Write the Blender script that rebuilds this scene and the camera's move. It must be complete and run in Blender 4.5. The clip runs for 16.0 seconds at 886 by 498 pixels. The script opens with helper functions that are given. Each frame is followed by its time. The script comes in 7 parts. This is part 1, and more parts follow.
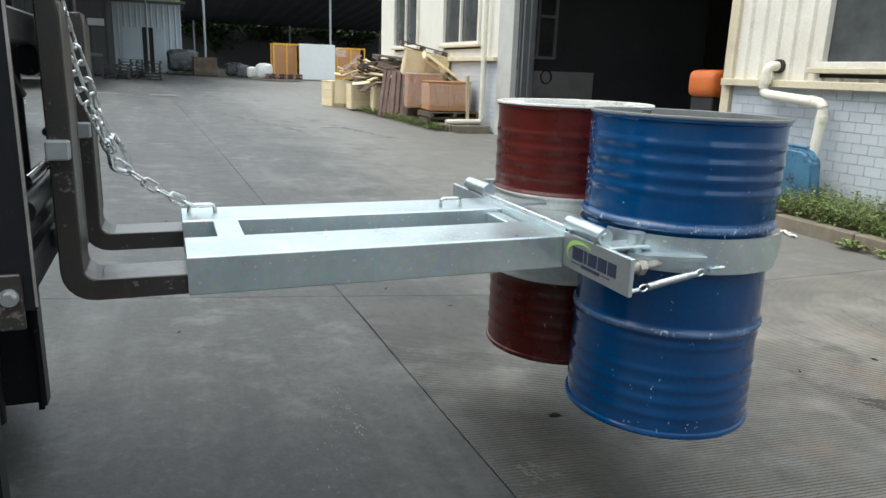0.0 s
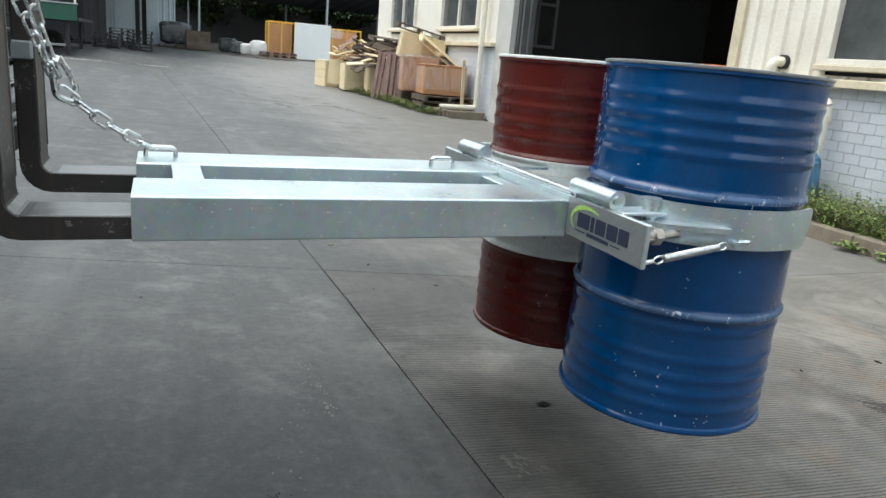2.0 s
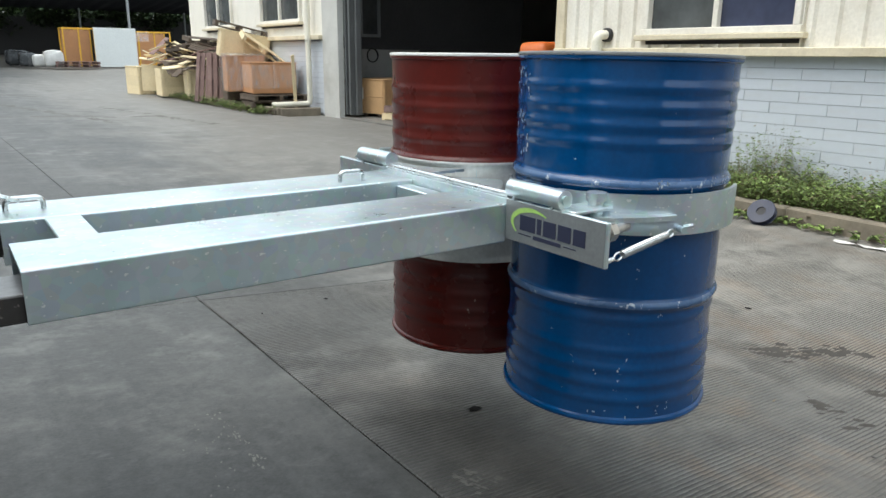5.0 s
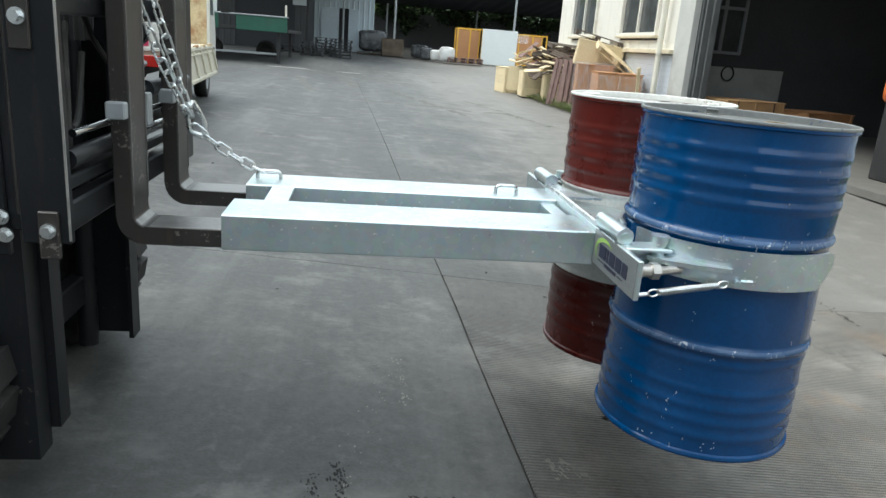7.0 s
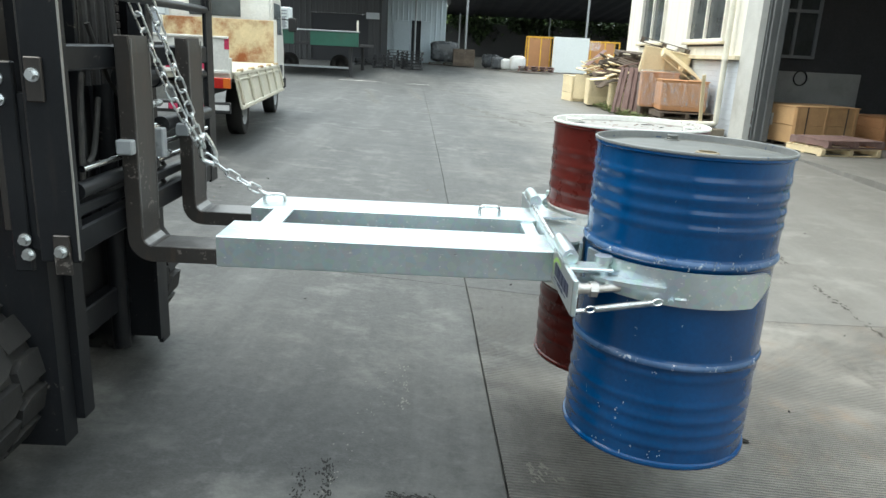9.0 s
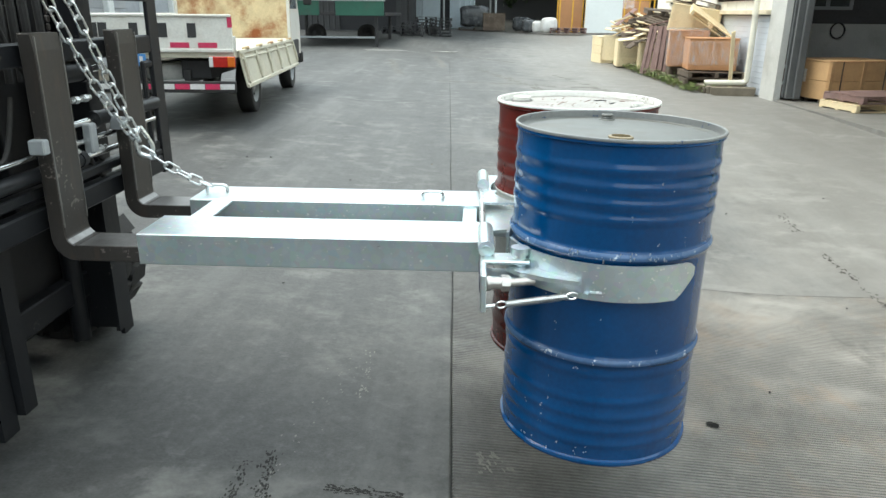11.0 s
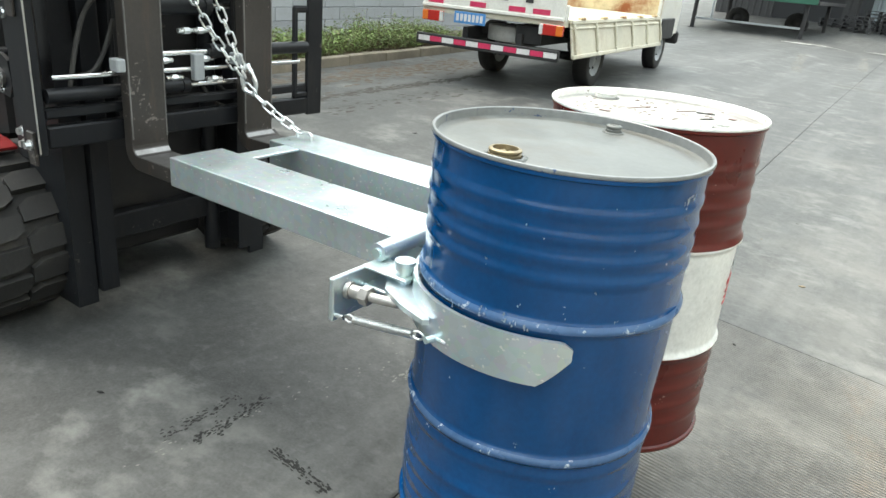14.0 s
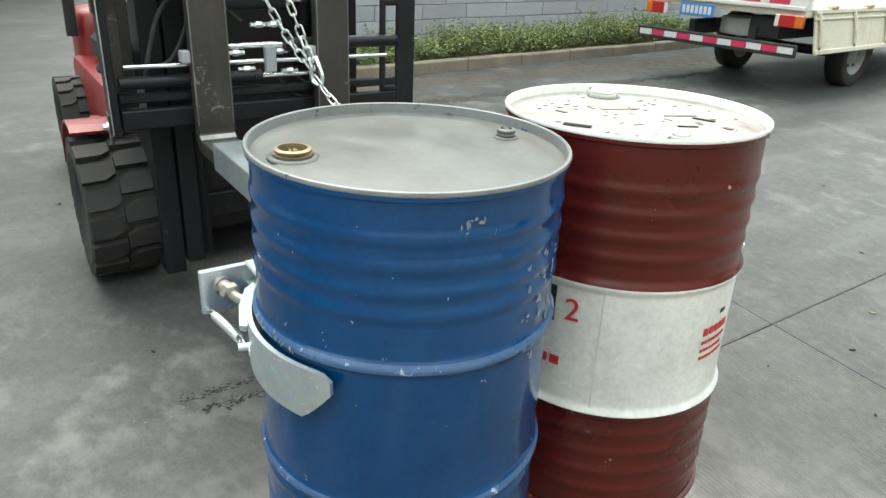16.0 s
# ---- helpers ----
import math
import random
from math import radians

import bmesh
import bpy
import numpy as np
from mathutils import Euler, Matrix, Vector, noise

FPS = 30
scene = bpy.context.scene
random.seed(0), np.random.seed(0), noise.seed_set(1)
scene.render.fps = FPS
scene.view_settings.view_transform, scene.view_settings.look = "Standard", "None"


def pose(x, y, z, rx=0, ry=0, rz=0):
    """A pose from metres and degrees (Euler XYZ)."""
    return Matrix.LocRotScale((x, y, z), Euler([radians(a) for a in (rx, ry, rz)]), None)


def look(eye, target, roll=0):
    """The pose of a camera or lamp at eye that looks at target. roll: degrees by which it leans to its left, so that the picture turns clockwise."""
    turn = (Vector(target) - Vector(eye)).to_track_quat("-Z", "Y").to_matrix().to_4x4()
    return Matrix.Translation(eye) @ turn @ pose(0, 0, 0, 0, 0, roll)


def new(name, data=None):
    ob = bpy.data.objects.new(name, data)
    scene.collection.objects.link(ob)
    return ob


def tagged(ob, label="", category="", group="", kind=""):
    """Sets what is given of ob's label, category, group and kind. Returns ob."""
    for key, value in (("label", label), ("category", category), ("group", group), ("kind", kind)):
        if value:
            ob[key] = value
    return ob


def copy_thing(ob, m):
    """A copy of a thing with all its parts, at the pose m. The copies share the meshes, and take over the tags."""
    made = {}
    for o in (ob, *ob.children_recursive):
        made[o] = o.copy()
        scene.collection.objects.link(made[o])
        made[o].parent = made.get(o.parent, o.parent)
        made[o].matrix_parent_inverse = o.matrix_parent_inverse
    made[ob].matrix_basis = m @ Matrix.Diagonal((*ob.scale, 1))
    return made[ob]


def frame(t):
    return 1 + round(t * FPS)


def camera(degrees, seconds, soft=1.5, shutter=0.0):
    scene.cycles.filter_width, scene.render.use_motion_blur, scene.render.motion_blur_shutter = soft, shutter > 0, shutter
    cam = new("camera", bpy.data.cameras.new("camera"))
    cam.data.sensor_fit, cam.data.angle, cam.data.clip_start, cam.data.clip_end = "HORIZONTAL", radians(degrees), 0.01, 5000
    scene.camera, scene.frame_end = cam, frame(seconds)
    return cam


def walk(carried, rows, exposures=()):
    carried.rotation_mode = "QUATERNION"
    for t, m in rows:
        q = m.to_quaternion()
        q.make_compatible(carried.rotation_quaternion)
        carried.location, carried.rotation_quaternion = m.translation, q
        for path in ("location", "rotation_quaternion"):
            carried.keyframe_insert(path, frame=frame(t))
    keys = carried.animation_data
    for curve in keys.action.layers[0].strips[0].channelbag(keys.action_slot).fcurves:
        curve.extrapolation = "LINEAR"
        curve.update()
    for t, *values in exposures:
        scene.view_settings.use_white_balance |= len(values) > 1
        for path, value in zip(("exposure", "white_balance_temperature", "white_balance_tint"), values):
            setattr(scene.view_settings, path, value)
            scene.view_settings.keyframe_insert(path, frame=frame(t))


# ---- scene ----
EXPOSURES = [
    (0.0, -0.25, 6500, 9), (4.0, -0.2, 6500, 9), (6.5, -0.25, 6450, 8), (7.5, 0.08, 6500, 6), (8.5, 0.16, 6550, 5), (11.0, 0.22, 6600, 5),
    (13.0, 0.34, 6750, 6), (14.5, 0.62, 6850, 6), (16.0, 0.46, 6850, 5),
]
cam = camera(63.93, 16.0)
PATH = [
    (0.0, -0.025, -1.826, 1.346, 75.82, -1.90, -20.80),
    (0.5, 0.006, -1.843, 1.317, 75.38, -1.95, -20.01),
    (1.0, 0.023, -1.856, 1.291, 76.34, -1.94, -20.97),
    (1.5, 0.042, -1.802, 1.263, 76.61, -2.14, -20.34),
    (2.0, 0.060, -1.620, 1.206, 75.05, -4.86, -21.10),
    (2.5, -0.036, -1.360, 1.185, 75.36, -2.45, -32.86),
    (3.0, -0.115, -1.196, 1.165, 74.28, -2.22, -39.53),
    (3.5, -0.117, -1.170, 1.167, 74.58, -2.89, -40.90),
    (4.0, -0.108, -1.175, 1.172, 74.77, -2.55, -39.96),
    (6.5, 0.184, -1.864, 1.341, 74.49, -2.27, -15.88),
    (7.0, 0.370, -1.975, 1.365, 74.07, -4.29, -6.21),
    (7.5, 0.433, -2.023, 1.418, 76.82, -2.06, -1.73),
    (8.0, 0.473, -2.065, 1.457, 78.88, -1.88, 0.66),
    (8.5, 0.570, -2.186, 1.464, 76.32, -3.14, -0.58),
    (11.0, 1.048, -2.088, 1.537, 71.62, -0.54, 2.46),
    (11.5, 1.136, -1.926, 1.521, 70.05, -2.69, 1.51),
    (12.0, 1.384, -1.771, 1.535, 70.03, -1.55, 6.60),
    (12.5, 1.655, -1.714, 1.524, 67.46, -7.20, 17.06),
    (13.0, 1.768, -1.616, 1.543, 70.84, -3.93, 20.22),
    (13.5, 1.887, -1.509, 1.545, 69.02, -2.67, 26.56),
    (14.0, 2.088, -1.400, 1.550, 68.30, -4.90, 35.81),
    (14.5, 2.161, -1.262, 1.551, 68.94, -2.70, 37.06),
    (15.0, 2.228, -1.076, 1.552, 66.99, -1.53, 43.74),
    (15.5, 2.446, -0.904, 1.563, 65.59, -5.43, 55.34),
    (16.0, 2.559, -0.669, 1.573, 66.61, -2.22, 57.51),
]
walk(cam, [(t, pose(x, y, z, rx, ry, rz)) for t, x, y, z, rx, ry, rz in PATH], EXPOSURES)

# ---- light: bright overcast day ----
world = bpy.data.worlds.new("overcast_sky")
scene.world = world
world.use_nodes = True
wn = world.node_tree
wn.nodes.clear()
w_out = wn.nodes.new("ShaderNodeOutputWorld")
w_bg = wn.nodes.new("ShaderNodeBackground")
w_sky = wn.nodes.new("ShaderNodeTexSky")
w_sky.sky_type = "NISHITA"
w_sky.sun_disc = False
w_sky.sun_elevation = radians(63)
w_sky.sun_rotation = radians(284)
w_sky.air_density = 1.6
w_sky.dust_density = 4.0
w_sky.ozone_density = 1.0
w_mix = wn.nodes.new("ShaderNodeMix")
w_mix.data_type = "RGBA"
w_mix.inputs[0].default_value = 0.62
w_mix.inputs[7].default_value = (9.1, 9.9, 10.3, 1)
wn.links.new(w_sky.outputs[0], w_mix.inputs[6])
w_tc = wn.nodes.new("ShaderNodeTexCoord")
w_sep = wn.nodes.new("ShaderNodeSeparateXYZ")
w_map = wn.nodes.new("ShaderNodeMapRange")
w_map.inputs[3].default_value = 0.72
w_map.inputs[4].default_value = 1.28
w_mul = wn.nodes.new("ShaderNodeVectorMath")
w_mul.operation = "SCALE"
wn.links.new(w_tc.outputs["Generated"], w_sep.inputs[0])
wn.links.new(w_sep.outputs[2], w_map.inputs[0])
wn.links.new(w_mix.outputs[2], w_mul.inputs[0])
wn.links.new(w_map.outputs[0], w_mul.inputs["Scale"])
wn.links.new(w_mul.outputs[0], w_bg.inputs[0])
w_bg.inputs[1].default_value = 0.27
wn.links.new(w_bg.outputs[0], w_out.inputs[0])
sun_data = bpy.data.lights.new("sun", "SUN")
sun_data.energy = 2.1
sun_data.angle = radians(55)
sun_data.color = (1.0, 0.99, 0.96)
sun = new("sun", sun_data)
sun.matrix_world = look((0, 0, 30), (12, -3, 4))

# ---- materials ----


def node_mat(name):
    m = bpy.data.materials.new(name)
    m.use_nodes = True
    t = m.node_tree
    return m, t, t.nodes["Principled BSDF"]


def link(t, a, b):
    t.links.new(a, b)


def coords(t, scale=(1, 1, 1), space="Object"):
    tc = t.nodes.new("ShaderNodeTexCoord")
    mp = t.nodes.new("ShaderNodeMapping")
    mp.inputs["Scale"].default_value = scale
    link(t, tc.outputs[space], mp.inputs[0])
    return mp.outputs[0]


def noise_tex(t, vec, scale, detail=4, rough=0.6):
    n = t.nodes.new("ShaderNodeTexNoise")
    n.inputs["Scale"].default_value = scale
    n.inputs["Detail"].default_value = detail
    n.inputs["Roughness"].default_value = rough
    link(t, vec, n.inputs["Vector"])
    return n.outputs[0]


def ramp(t, fac, stops):
    r = t.nodes.new("ShaderNodeValToRGB")
    els = r.color_ramp.elements
    while len(els) < len(stops):
        els.new(0.5)
    for e, (p, c) in zip(els, stops):
        e.position = p
        e.color = (*c, 1) if len(c) == 3 else c
    link(t, fac, r.inputs[0])
    return r.outputs[0]


def mix(t, fac, a, b, mode="MIX"):
    n = t.nodes.new("ShaderNodeMix")
    n.data_type = "RGBA"
    n.blend_type = mode
    for sock, v in ((n.inputs[0], fac), (n.inputs[6], a), (n.inputs[7], b)):
        if isinstance(v, (int, float)):
            sock.default_value = v
        elif isinstance(v, tuple):
            sock.default_value = (*v, 1)
        else:
            link(t, v, sock)
    return n.outputs[2]


def bump(t, p, height, strength, dist=0.01, prev=None):
    b = t.nodes.new("ShaderNodeBump")
    b.inputs["Strength"].default_value = strength
    b.inputs["Distance"].default_value = dist
    link(t, height, b.inputs["Height"])
    if prev is not None:
        link(t, prev, b.inputs["Normal"])
    link(t, b.outputs[0], p.inputs["Normal"])
    return b.outputs[0]


def shade(c, k):
    return tuple(min(1.0, v * k) for v in c)


def plain(name, col, rough=0.6, metal=0.0, var=0.25, scale=6.0, fine=60.0, bmp=0.15, dirt=None, dirt_amt=0.35, space="Object", rand=0.0, spec=0.5, lo=0.5):
    """Paint or raw surface with broad and fine variation, and patches of dirt."""
    m, t, p = node_mat(name)
    v = coords(t, space=space)
    big = noise_tex(t, v, scale, 5)
    small = noise_tex(t, v, fine, 3)
    col2 = ramp(t, big, [(0.25, shade(col, 1 - var)), (0.75, shade(col, 1 + var * 0.6))])
    col3 = mix(t, 0.22, col2, ramp(t, small, [(0.3, shade(col, 0.6)), (0.7, shade(col, 1.3))]))
    if rand:
        oi = t.nodes.new("ShaderNodeObjectInfo")
        col3 = mix(t, rand, col3, ramp(t, oi.outputs["Random"], [(0.0, shade(col, 0.55)), (1.0, shade(col, 1.35))]))
    if dirt is not None:
        d = noise_tex(t, v, scale * 0.55, 8, 0.7)
        col3 = mix(t, ramp(t, d, [(lo, (0, 0, 0)), (lo + 0.2, (dirt_amt,) * 3)]), col3, dirt)
    link(t, col3, p.inputs["Base Color"])
    rr = ramp(t, big, [(0.2, (max(0.05, rough - 0.08),) * 3), (0.8, (min(1, rough + 0.1),) * 3)])
    link(t, rr, p.inputs["Roughness"])
    p.inputs["Metallic"].default_value = metal
    p.inputs["Specular IOR Level"].default_value = spec
    if bmp:
        bump(t, p, small, bmp, 0.004)
    return m


def chipped(name, col, under, rough=0.3, amount=0.68, scale=9.0, metal_under=0.0, dirt=(0.05, 0.05, 0.055), coat=0.0):
    """Glossy paint, scuffed and chipped through to what lies under it."""
    m, t, p = node_mat(name)
    v = coords(t)
    big = noise_tex(t, v, 3.5, 5)
    small = noise_tex(t, v, 75, 4)
    c = ramp(t, big, [(0.3, shade(col, 0.72)), (0.72, shade(col, 1.22))])
    c = mix(t, 0.2, c, ramp(t, small, [(0.3, shade(col, 0.5)), (0.7, shade(col, 1.5))]))
    st = coords(t, (5, 5, 0.8))
    streak = noise_tex(t, st, 5, 6, 0.7)
    c = mix(t, ramp(t, streak, [(0.55, (0, 0, 0)), (0.8, (0.28,) * 3)]), c, dirt)
    patch = noise_tex(t, v, scale, 2)
    speck = noise_tex(t, v, scale * 7, 3, 0.7)
    mul = t.nodes.new("ShaderNodeMath")
    mul.operation = "MULTIPLY"
    link(t, patch, mul.inputs[0])
    link(t, speck, mul.inputs[1])
    mask = ramp(t, mul.outputs[0], [(amount * 0.56, (0, 0, 0)), (amount * 0.56 + 0.012, (1, 1, 1))])
    c = mix(t, mask, c, under)
    link(t, c, p.inputs["Base Color"])
    link(t, ramp(t, big, [(0.2, (rough - 0.06,) * 3), (0.8, (rough + 0.12,) * 3)]), p.inputs["Roughness"])
    p.inputs["Coat Weight"].default_value = coat
    p.inputs["Coat Roughness"].default_value = 0.07
    bump(t, p, noise_tex(t, v, 14, 3), 0.07, 0.006)
    return m


def galvanised():
    m, t, p = node_mat("galvanised_steel")
    v = coords(t)
    vor = t.nodes.new("ShaderNodeTexVoronoi")
    vor.inputs["Scale"].default_value = 45
    link(t, v, vor.inputs["Vector"])
    big = noise_tex(t, v, 5, 6)
    c = mix(t, 0.16, ramp(t, big, [(0.25, (0.50, 0.58, 0.60)), (0.75, (0.70, 0.785, 0.81))]), vor.outputs["Color"], "SOFT_LIGHT")
    rub = noise_tex(t, coords(t, (1.0, 1.0, 1.5)), 62, 2, 0.5)
    c = mix(t, ramp(t, rub, [(0.665, (0, 0, 0)), (0.69, (0.85,) * 3)]), c, (0.95, 0.97, 0.95))
    link(t, c, p.inputs["Base Color"])
    p.inputs["Metallic"].default_value = 0.82
    link(t, ramp(t, big, [(0.2, (0.24,) * 3), (0.8, (0.40,) * 3)]), p.inputs["Roughness"])
    bump(t, p, noise_tex(t, v, 30, 4), 0.08, 0.003)
    return m


def concrete(name, grooves, base):
    """Old yard concrete: cloudy wear, dark traffic stains, pale scrapes and dust, fine grit."""
    m, t, p = node_mat(name)
    v = coords(t)
    big = noise_tex(t, v, 0.42, 6, 0.62)
    mid = noise_tex(t, v, 2.3, 8, 0.70)
    fine = noise_tex(t, v, 90, 3)
    c = ramp(t, big, [(0.3, shade(base, 0.70)), (0.7, shade(base, 1.30))])
    c = mix(t, 0.62, c, ramp(t, mid, [(0.32, shade(base, 0.52)), (0.5, base), (0.68, shade(base, 1.9))]))
    c = mix(t, 0.30, c, ramp(t, fine, [(0.3, shade(base, 0.45)), (0.7, shade(base, 1.7))]))
    sp = noise_tex(t, v, 24, 4, 0.65)
    c = mix(t, 0.26, c, ramp(t, sp, [(0.32, shade(base, 0.5)), (0.5, base), (0.68, shade(base, 1.7))]))
    st = noise_tex(t, v, 0.9, 9, 0.72)
    c = mix(t, ramp(t, st, [(0.56, (0, 0, 0)), (0.70, (0.55,) * 3)]), c, (0.034, 0.034, 0.033))
    # cloudy pale bloom with soft edges, the size of a hand to an arm
    cloud = noise_tex(t, coords(t, (1.0, 1.2, 1)), 3.4, 6, 0.66)
    gate = noise_tex(t, coords(t, (1.0, 0.8, 1)), 0.8, 3, 0.5)
    gm = t.nodes.new("ShaderNodeMath")
    gm.operation = "MULTIPLY"
    link(t, ramp(t, cloud, [(0.50, (0, 0, 0)), (0.66, (0.75,) * 3)]), gm.inputs[0])
    link(t, ramp(t, gate, [(0.40, (0.1,) * 3), (0.60, (1, 1, 1))]), gm.inputs[1])
    c = mix(t, gm.outputs[0], c, (0.190, 0.190, 0.178))
    # shade painted in with oil and rubber stains: dark by the forklift, fading out up the yard and to the lane
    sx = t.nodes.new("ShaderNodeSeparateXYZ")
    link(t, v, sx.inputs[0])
    shade_stain = t.nodes.new("ShaderNodeMath")
    shade_stain.operation = "MULTIPLY_ADD"
    link(t, sx.outputs[1], shade_stain.inputs[0])
    shade_stain.inputs[1].default_value = 0.085
    link(t, noise_tex(t, v, 0.7, 7, 0.7), shade_stain.inputs[2])
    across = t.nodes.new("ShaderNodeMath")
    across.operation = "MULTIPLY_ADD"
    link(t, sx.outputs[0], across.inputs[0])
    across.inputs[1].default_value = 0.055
    link(t, shade_stain.outputs[0], across.inputs[2])
    # long wheel tracks along the yard
    tr = noise_tex(t, coords(t, (1.0, 0.10, 1)), 2.0, 6, 0.66)
    c = mix(t, ramp(t, tr, [(0.52, (0, 0, 0)), (0.68, (0.40,) * 3)]), c, shade(base, 2.2))
    c = mix(t, ramp(t, tr, [(0.32, (0.45,) * 3), (0.46, (0, 0, 0))]), c, shade(base, 0.55))
    small = noise_tex(t, coords(t, (1.0, 1.3, 1)), 13, 6, 0.7)
    c = mix(t, ramp(t, small, [(0.56, (0, 0, 0)), (0.68, (0.30,) * 3)]), c, shade(base, 2.3))
    c = mix(t, ramp(t, small, [(0.30, (0.4,) * 3), (0.42, (0, 0, 0))]), c, shade(base, 0.5))
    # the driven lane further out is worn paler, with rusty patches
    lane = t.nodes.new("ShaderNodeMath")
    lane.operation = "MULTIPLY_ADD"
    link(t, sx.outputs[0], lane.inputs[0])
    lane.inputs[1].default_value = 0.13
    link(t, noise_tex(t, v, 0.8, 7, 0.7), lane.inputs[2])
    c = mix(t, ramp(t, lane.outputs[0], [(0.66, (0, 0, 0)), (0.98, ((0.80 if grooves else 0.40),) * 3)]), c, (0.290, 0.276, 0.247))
    if grooves:
        rust = noise_tex(t, coords(t, (1.0, 0.6, 1)), 1.5, 7, 0.72)
        rm = t.nodes.new("ShaderNodeMath")
        rm.operation = "MULTIPLY"
        link(t, ramp(t, lane.outputs[0], [(0.74, (0, 0, 0)), (0.86, (1, 1, 1)), (1.04, (0.5,) * 3)]), rm.inputs[0])
        link(t, ramp(t, rust, [(0.53, (0, 0, 0)), (0.66, (0.52,) * 3)]), rm.inputs[1])
        c = mix(t, rm.outputs[0], c, (0.28, 0.19, 0.12))
        dk = noise_tex(t, coords(t, (1.3, 0.8, 1)), 1.3, 8, 0.74)
        c = mix(t, ramp(t, dk, [(0.56, (0, 0, 0)), (0.64, (0.5,) * 3)]), c, (0.075, 0.071, 0.065))
    # this painted shade and stain ramp multiplies the whole colour
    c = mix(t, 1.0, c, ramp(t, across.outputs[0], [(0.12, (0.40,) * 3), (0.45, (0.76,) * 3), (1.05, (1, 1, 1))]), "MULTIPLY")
    link(t, c, p.inputs["Base Color"])
    link(t, ramp(t, mid, [(0.2, (0.42,) * 3), (0.8, (0.66,) * 3)]), p.inputs["Roughness"])
    p.inputs["Specular IOR Level"].default_value = 0.22
    b = bump(t, p, mid, 0.20, 0.02)
    b = bump(t, p, fine, 0.22, 0.004, b)
    if grooves:
        w = t.nodes.new("ShaderNodeTexWave")
        w.bands_direction = "Y"
        w.inputs["Scale"].default_value = 17.0
        w.inputs["Distortion"].default_value = 1.3
        w.inputs["Detail"].default_value = 3
        w.inputs["Detail Scale"].default_value = 2.2
        link(t, v, w.inputs["Vector"])
        worn = noise_tex(t, coords(t, (0.9, 1.4, 1)), 1.7, 6, 0.7)
        ws = t.nodes.new("ShaderNodeMath")
        ws.operation = "MULTIPLY"
        link(t, ramp(t, lane.outputs[0], [(0.56, (0.30,) * 3), (0.82, (1, 1, 1))]), ws.inputs[0])
        link(t, ramp(t, worn, [(0.36, (0.15,) * 3), (0.56, (1, 1, 1))]), ws.inputs[1])
        wb = t.nodes.new("ShaderNodeMath")
        wb.operation = "MULTIPLY"
        link(t, w.outputs[1], wb.inputs[0])
        link(t, ws.outputs[0], wb.inputs[1])
        bump(t, p, wb.outputs[0], 0.8, 0.010, b)
        cut = t.nodes.new("ShaderNodeMath")
        cut.operation = "MULTIPLY"
        link(t, ramp(t, w.outputs[1], [(0.08, (0.80,) * 3), (0.42, (0, 0, 0))]), cut.inputs[0])
        link(t, ws.outputs[0], cut.inputs[1])
        link(t, mix(t, cut.outputs[0], c, (0.040, 0.039, 0.036)), p.inputs["Base Color"])
    return m


def glass_dark(name, col=(0.03, 0.035, 0.04)):
    m, t, p = node_mat(name)
    v = coords(t)
    n = noise_tex(t, v, 2.5, 4)
    link(t, ramp(t, n, [(0.3, col), (0.8, shade(col, 2.0))]), p.inputs["Base Color"])
    p.inputs["Roughness"].default_value = 0.12
    return m


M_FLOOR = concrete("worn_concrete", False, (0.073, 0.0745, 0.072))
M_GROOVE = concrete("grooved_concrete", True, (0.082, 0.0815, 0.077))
M_GALV = galvanised()
M_ZINC = plain("zinc_plated_steel", (0.72, 0.74, 0.74), 0.28, 0.95, 0.15, 20, 120, 0.05)
M_BLUE = chipped("blue_drum_paint", (0.0003, 0.049, 0.160), (0.42, 0.5, 0.56), 0.11, 0.82, 8.0, dirt=(0.003, 0.012, 0.050))
M_BLUERUB = chipped("rubbed_blue_hoop", (0.045, 0.105, 0.22), (0.42, 0.48, 0.54), 0.24, 0.64, 14.0, dirt=(0.01, 0.03, 0.10))
M_CHIP = plain("bare_chip", (0.40, 0.47, 0.53), 0.5, 0, 0.3, 30, 90, 0.05)
M_RED = chipped("red_brown_drum_paint", (0.080, 0.0085, 0.0058), (0.4, 0.3, 0.27), 0.25, 0.80, 8.0, dirt=(0.04, 0.012, 0.01), coat=0.0)
M_RED.node_tree.nodes["Principled BSDF"].inputs["Specular IOR Level"].default_value = 0.36
M_WHITE = chipped("white_drum_paint", (0.70, 0.71, 0.67), (0.25, 0.2, 0.17), 0.4, 0.80, 9.0, dirt=(0.56, 0.54, 0.49))
M_WLID = plain("dirty_white_lid", (0.30, 0.295, 0.275), 0.6, 0, 0.25, 14, 70, 0.1, (0.13, 0.10, 0.085), 0.75, lo=0.52, spec=0.3)
M_LID = plain("grey_lid_steel", (0.112, 0.120, 0.114), 0.45, 0.15, 0.45, 9, 60, 0.08, (0.085, 0.075, 0.06), 0.75, lo=0.49)
M_RIM = chipped("rubbed_rim", (0.17, 0.18, 0.18), (0.02, 0.05, 0.12), 0.3, 0.64, 12.0)
M_BRASS = plain("brass", (0.26, 0.21, 0.125), 0.4, 0.6, 0.3, 30, 120, 0.05)
M_BLACK = chipped("black_machine_paint", (0.0115, 0.0125, 0.0145), (0.075, 0.068, 0.062), 0.36, 0.76, 9.0, dirt=(0.060, 0.052, 0.044))
M_BLACK.node_tree.nodes["Principled BSDF"].inputs["Specular IOR Level"].default_value = 0.26
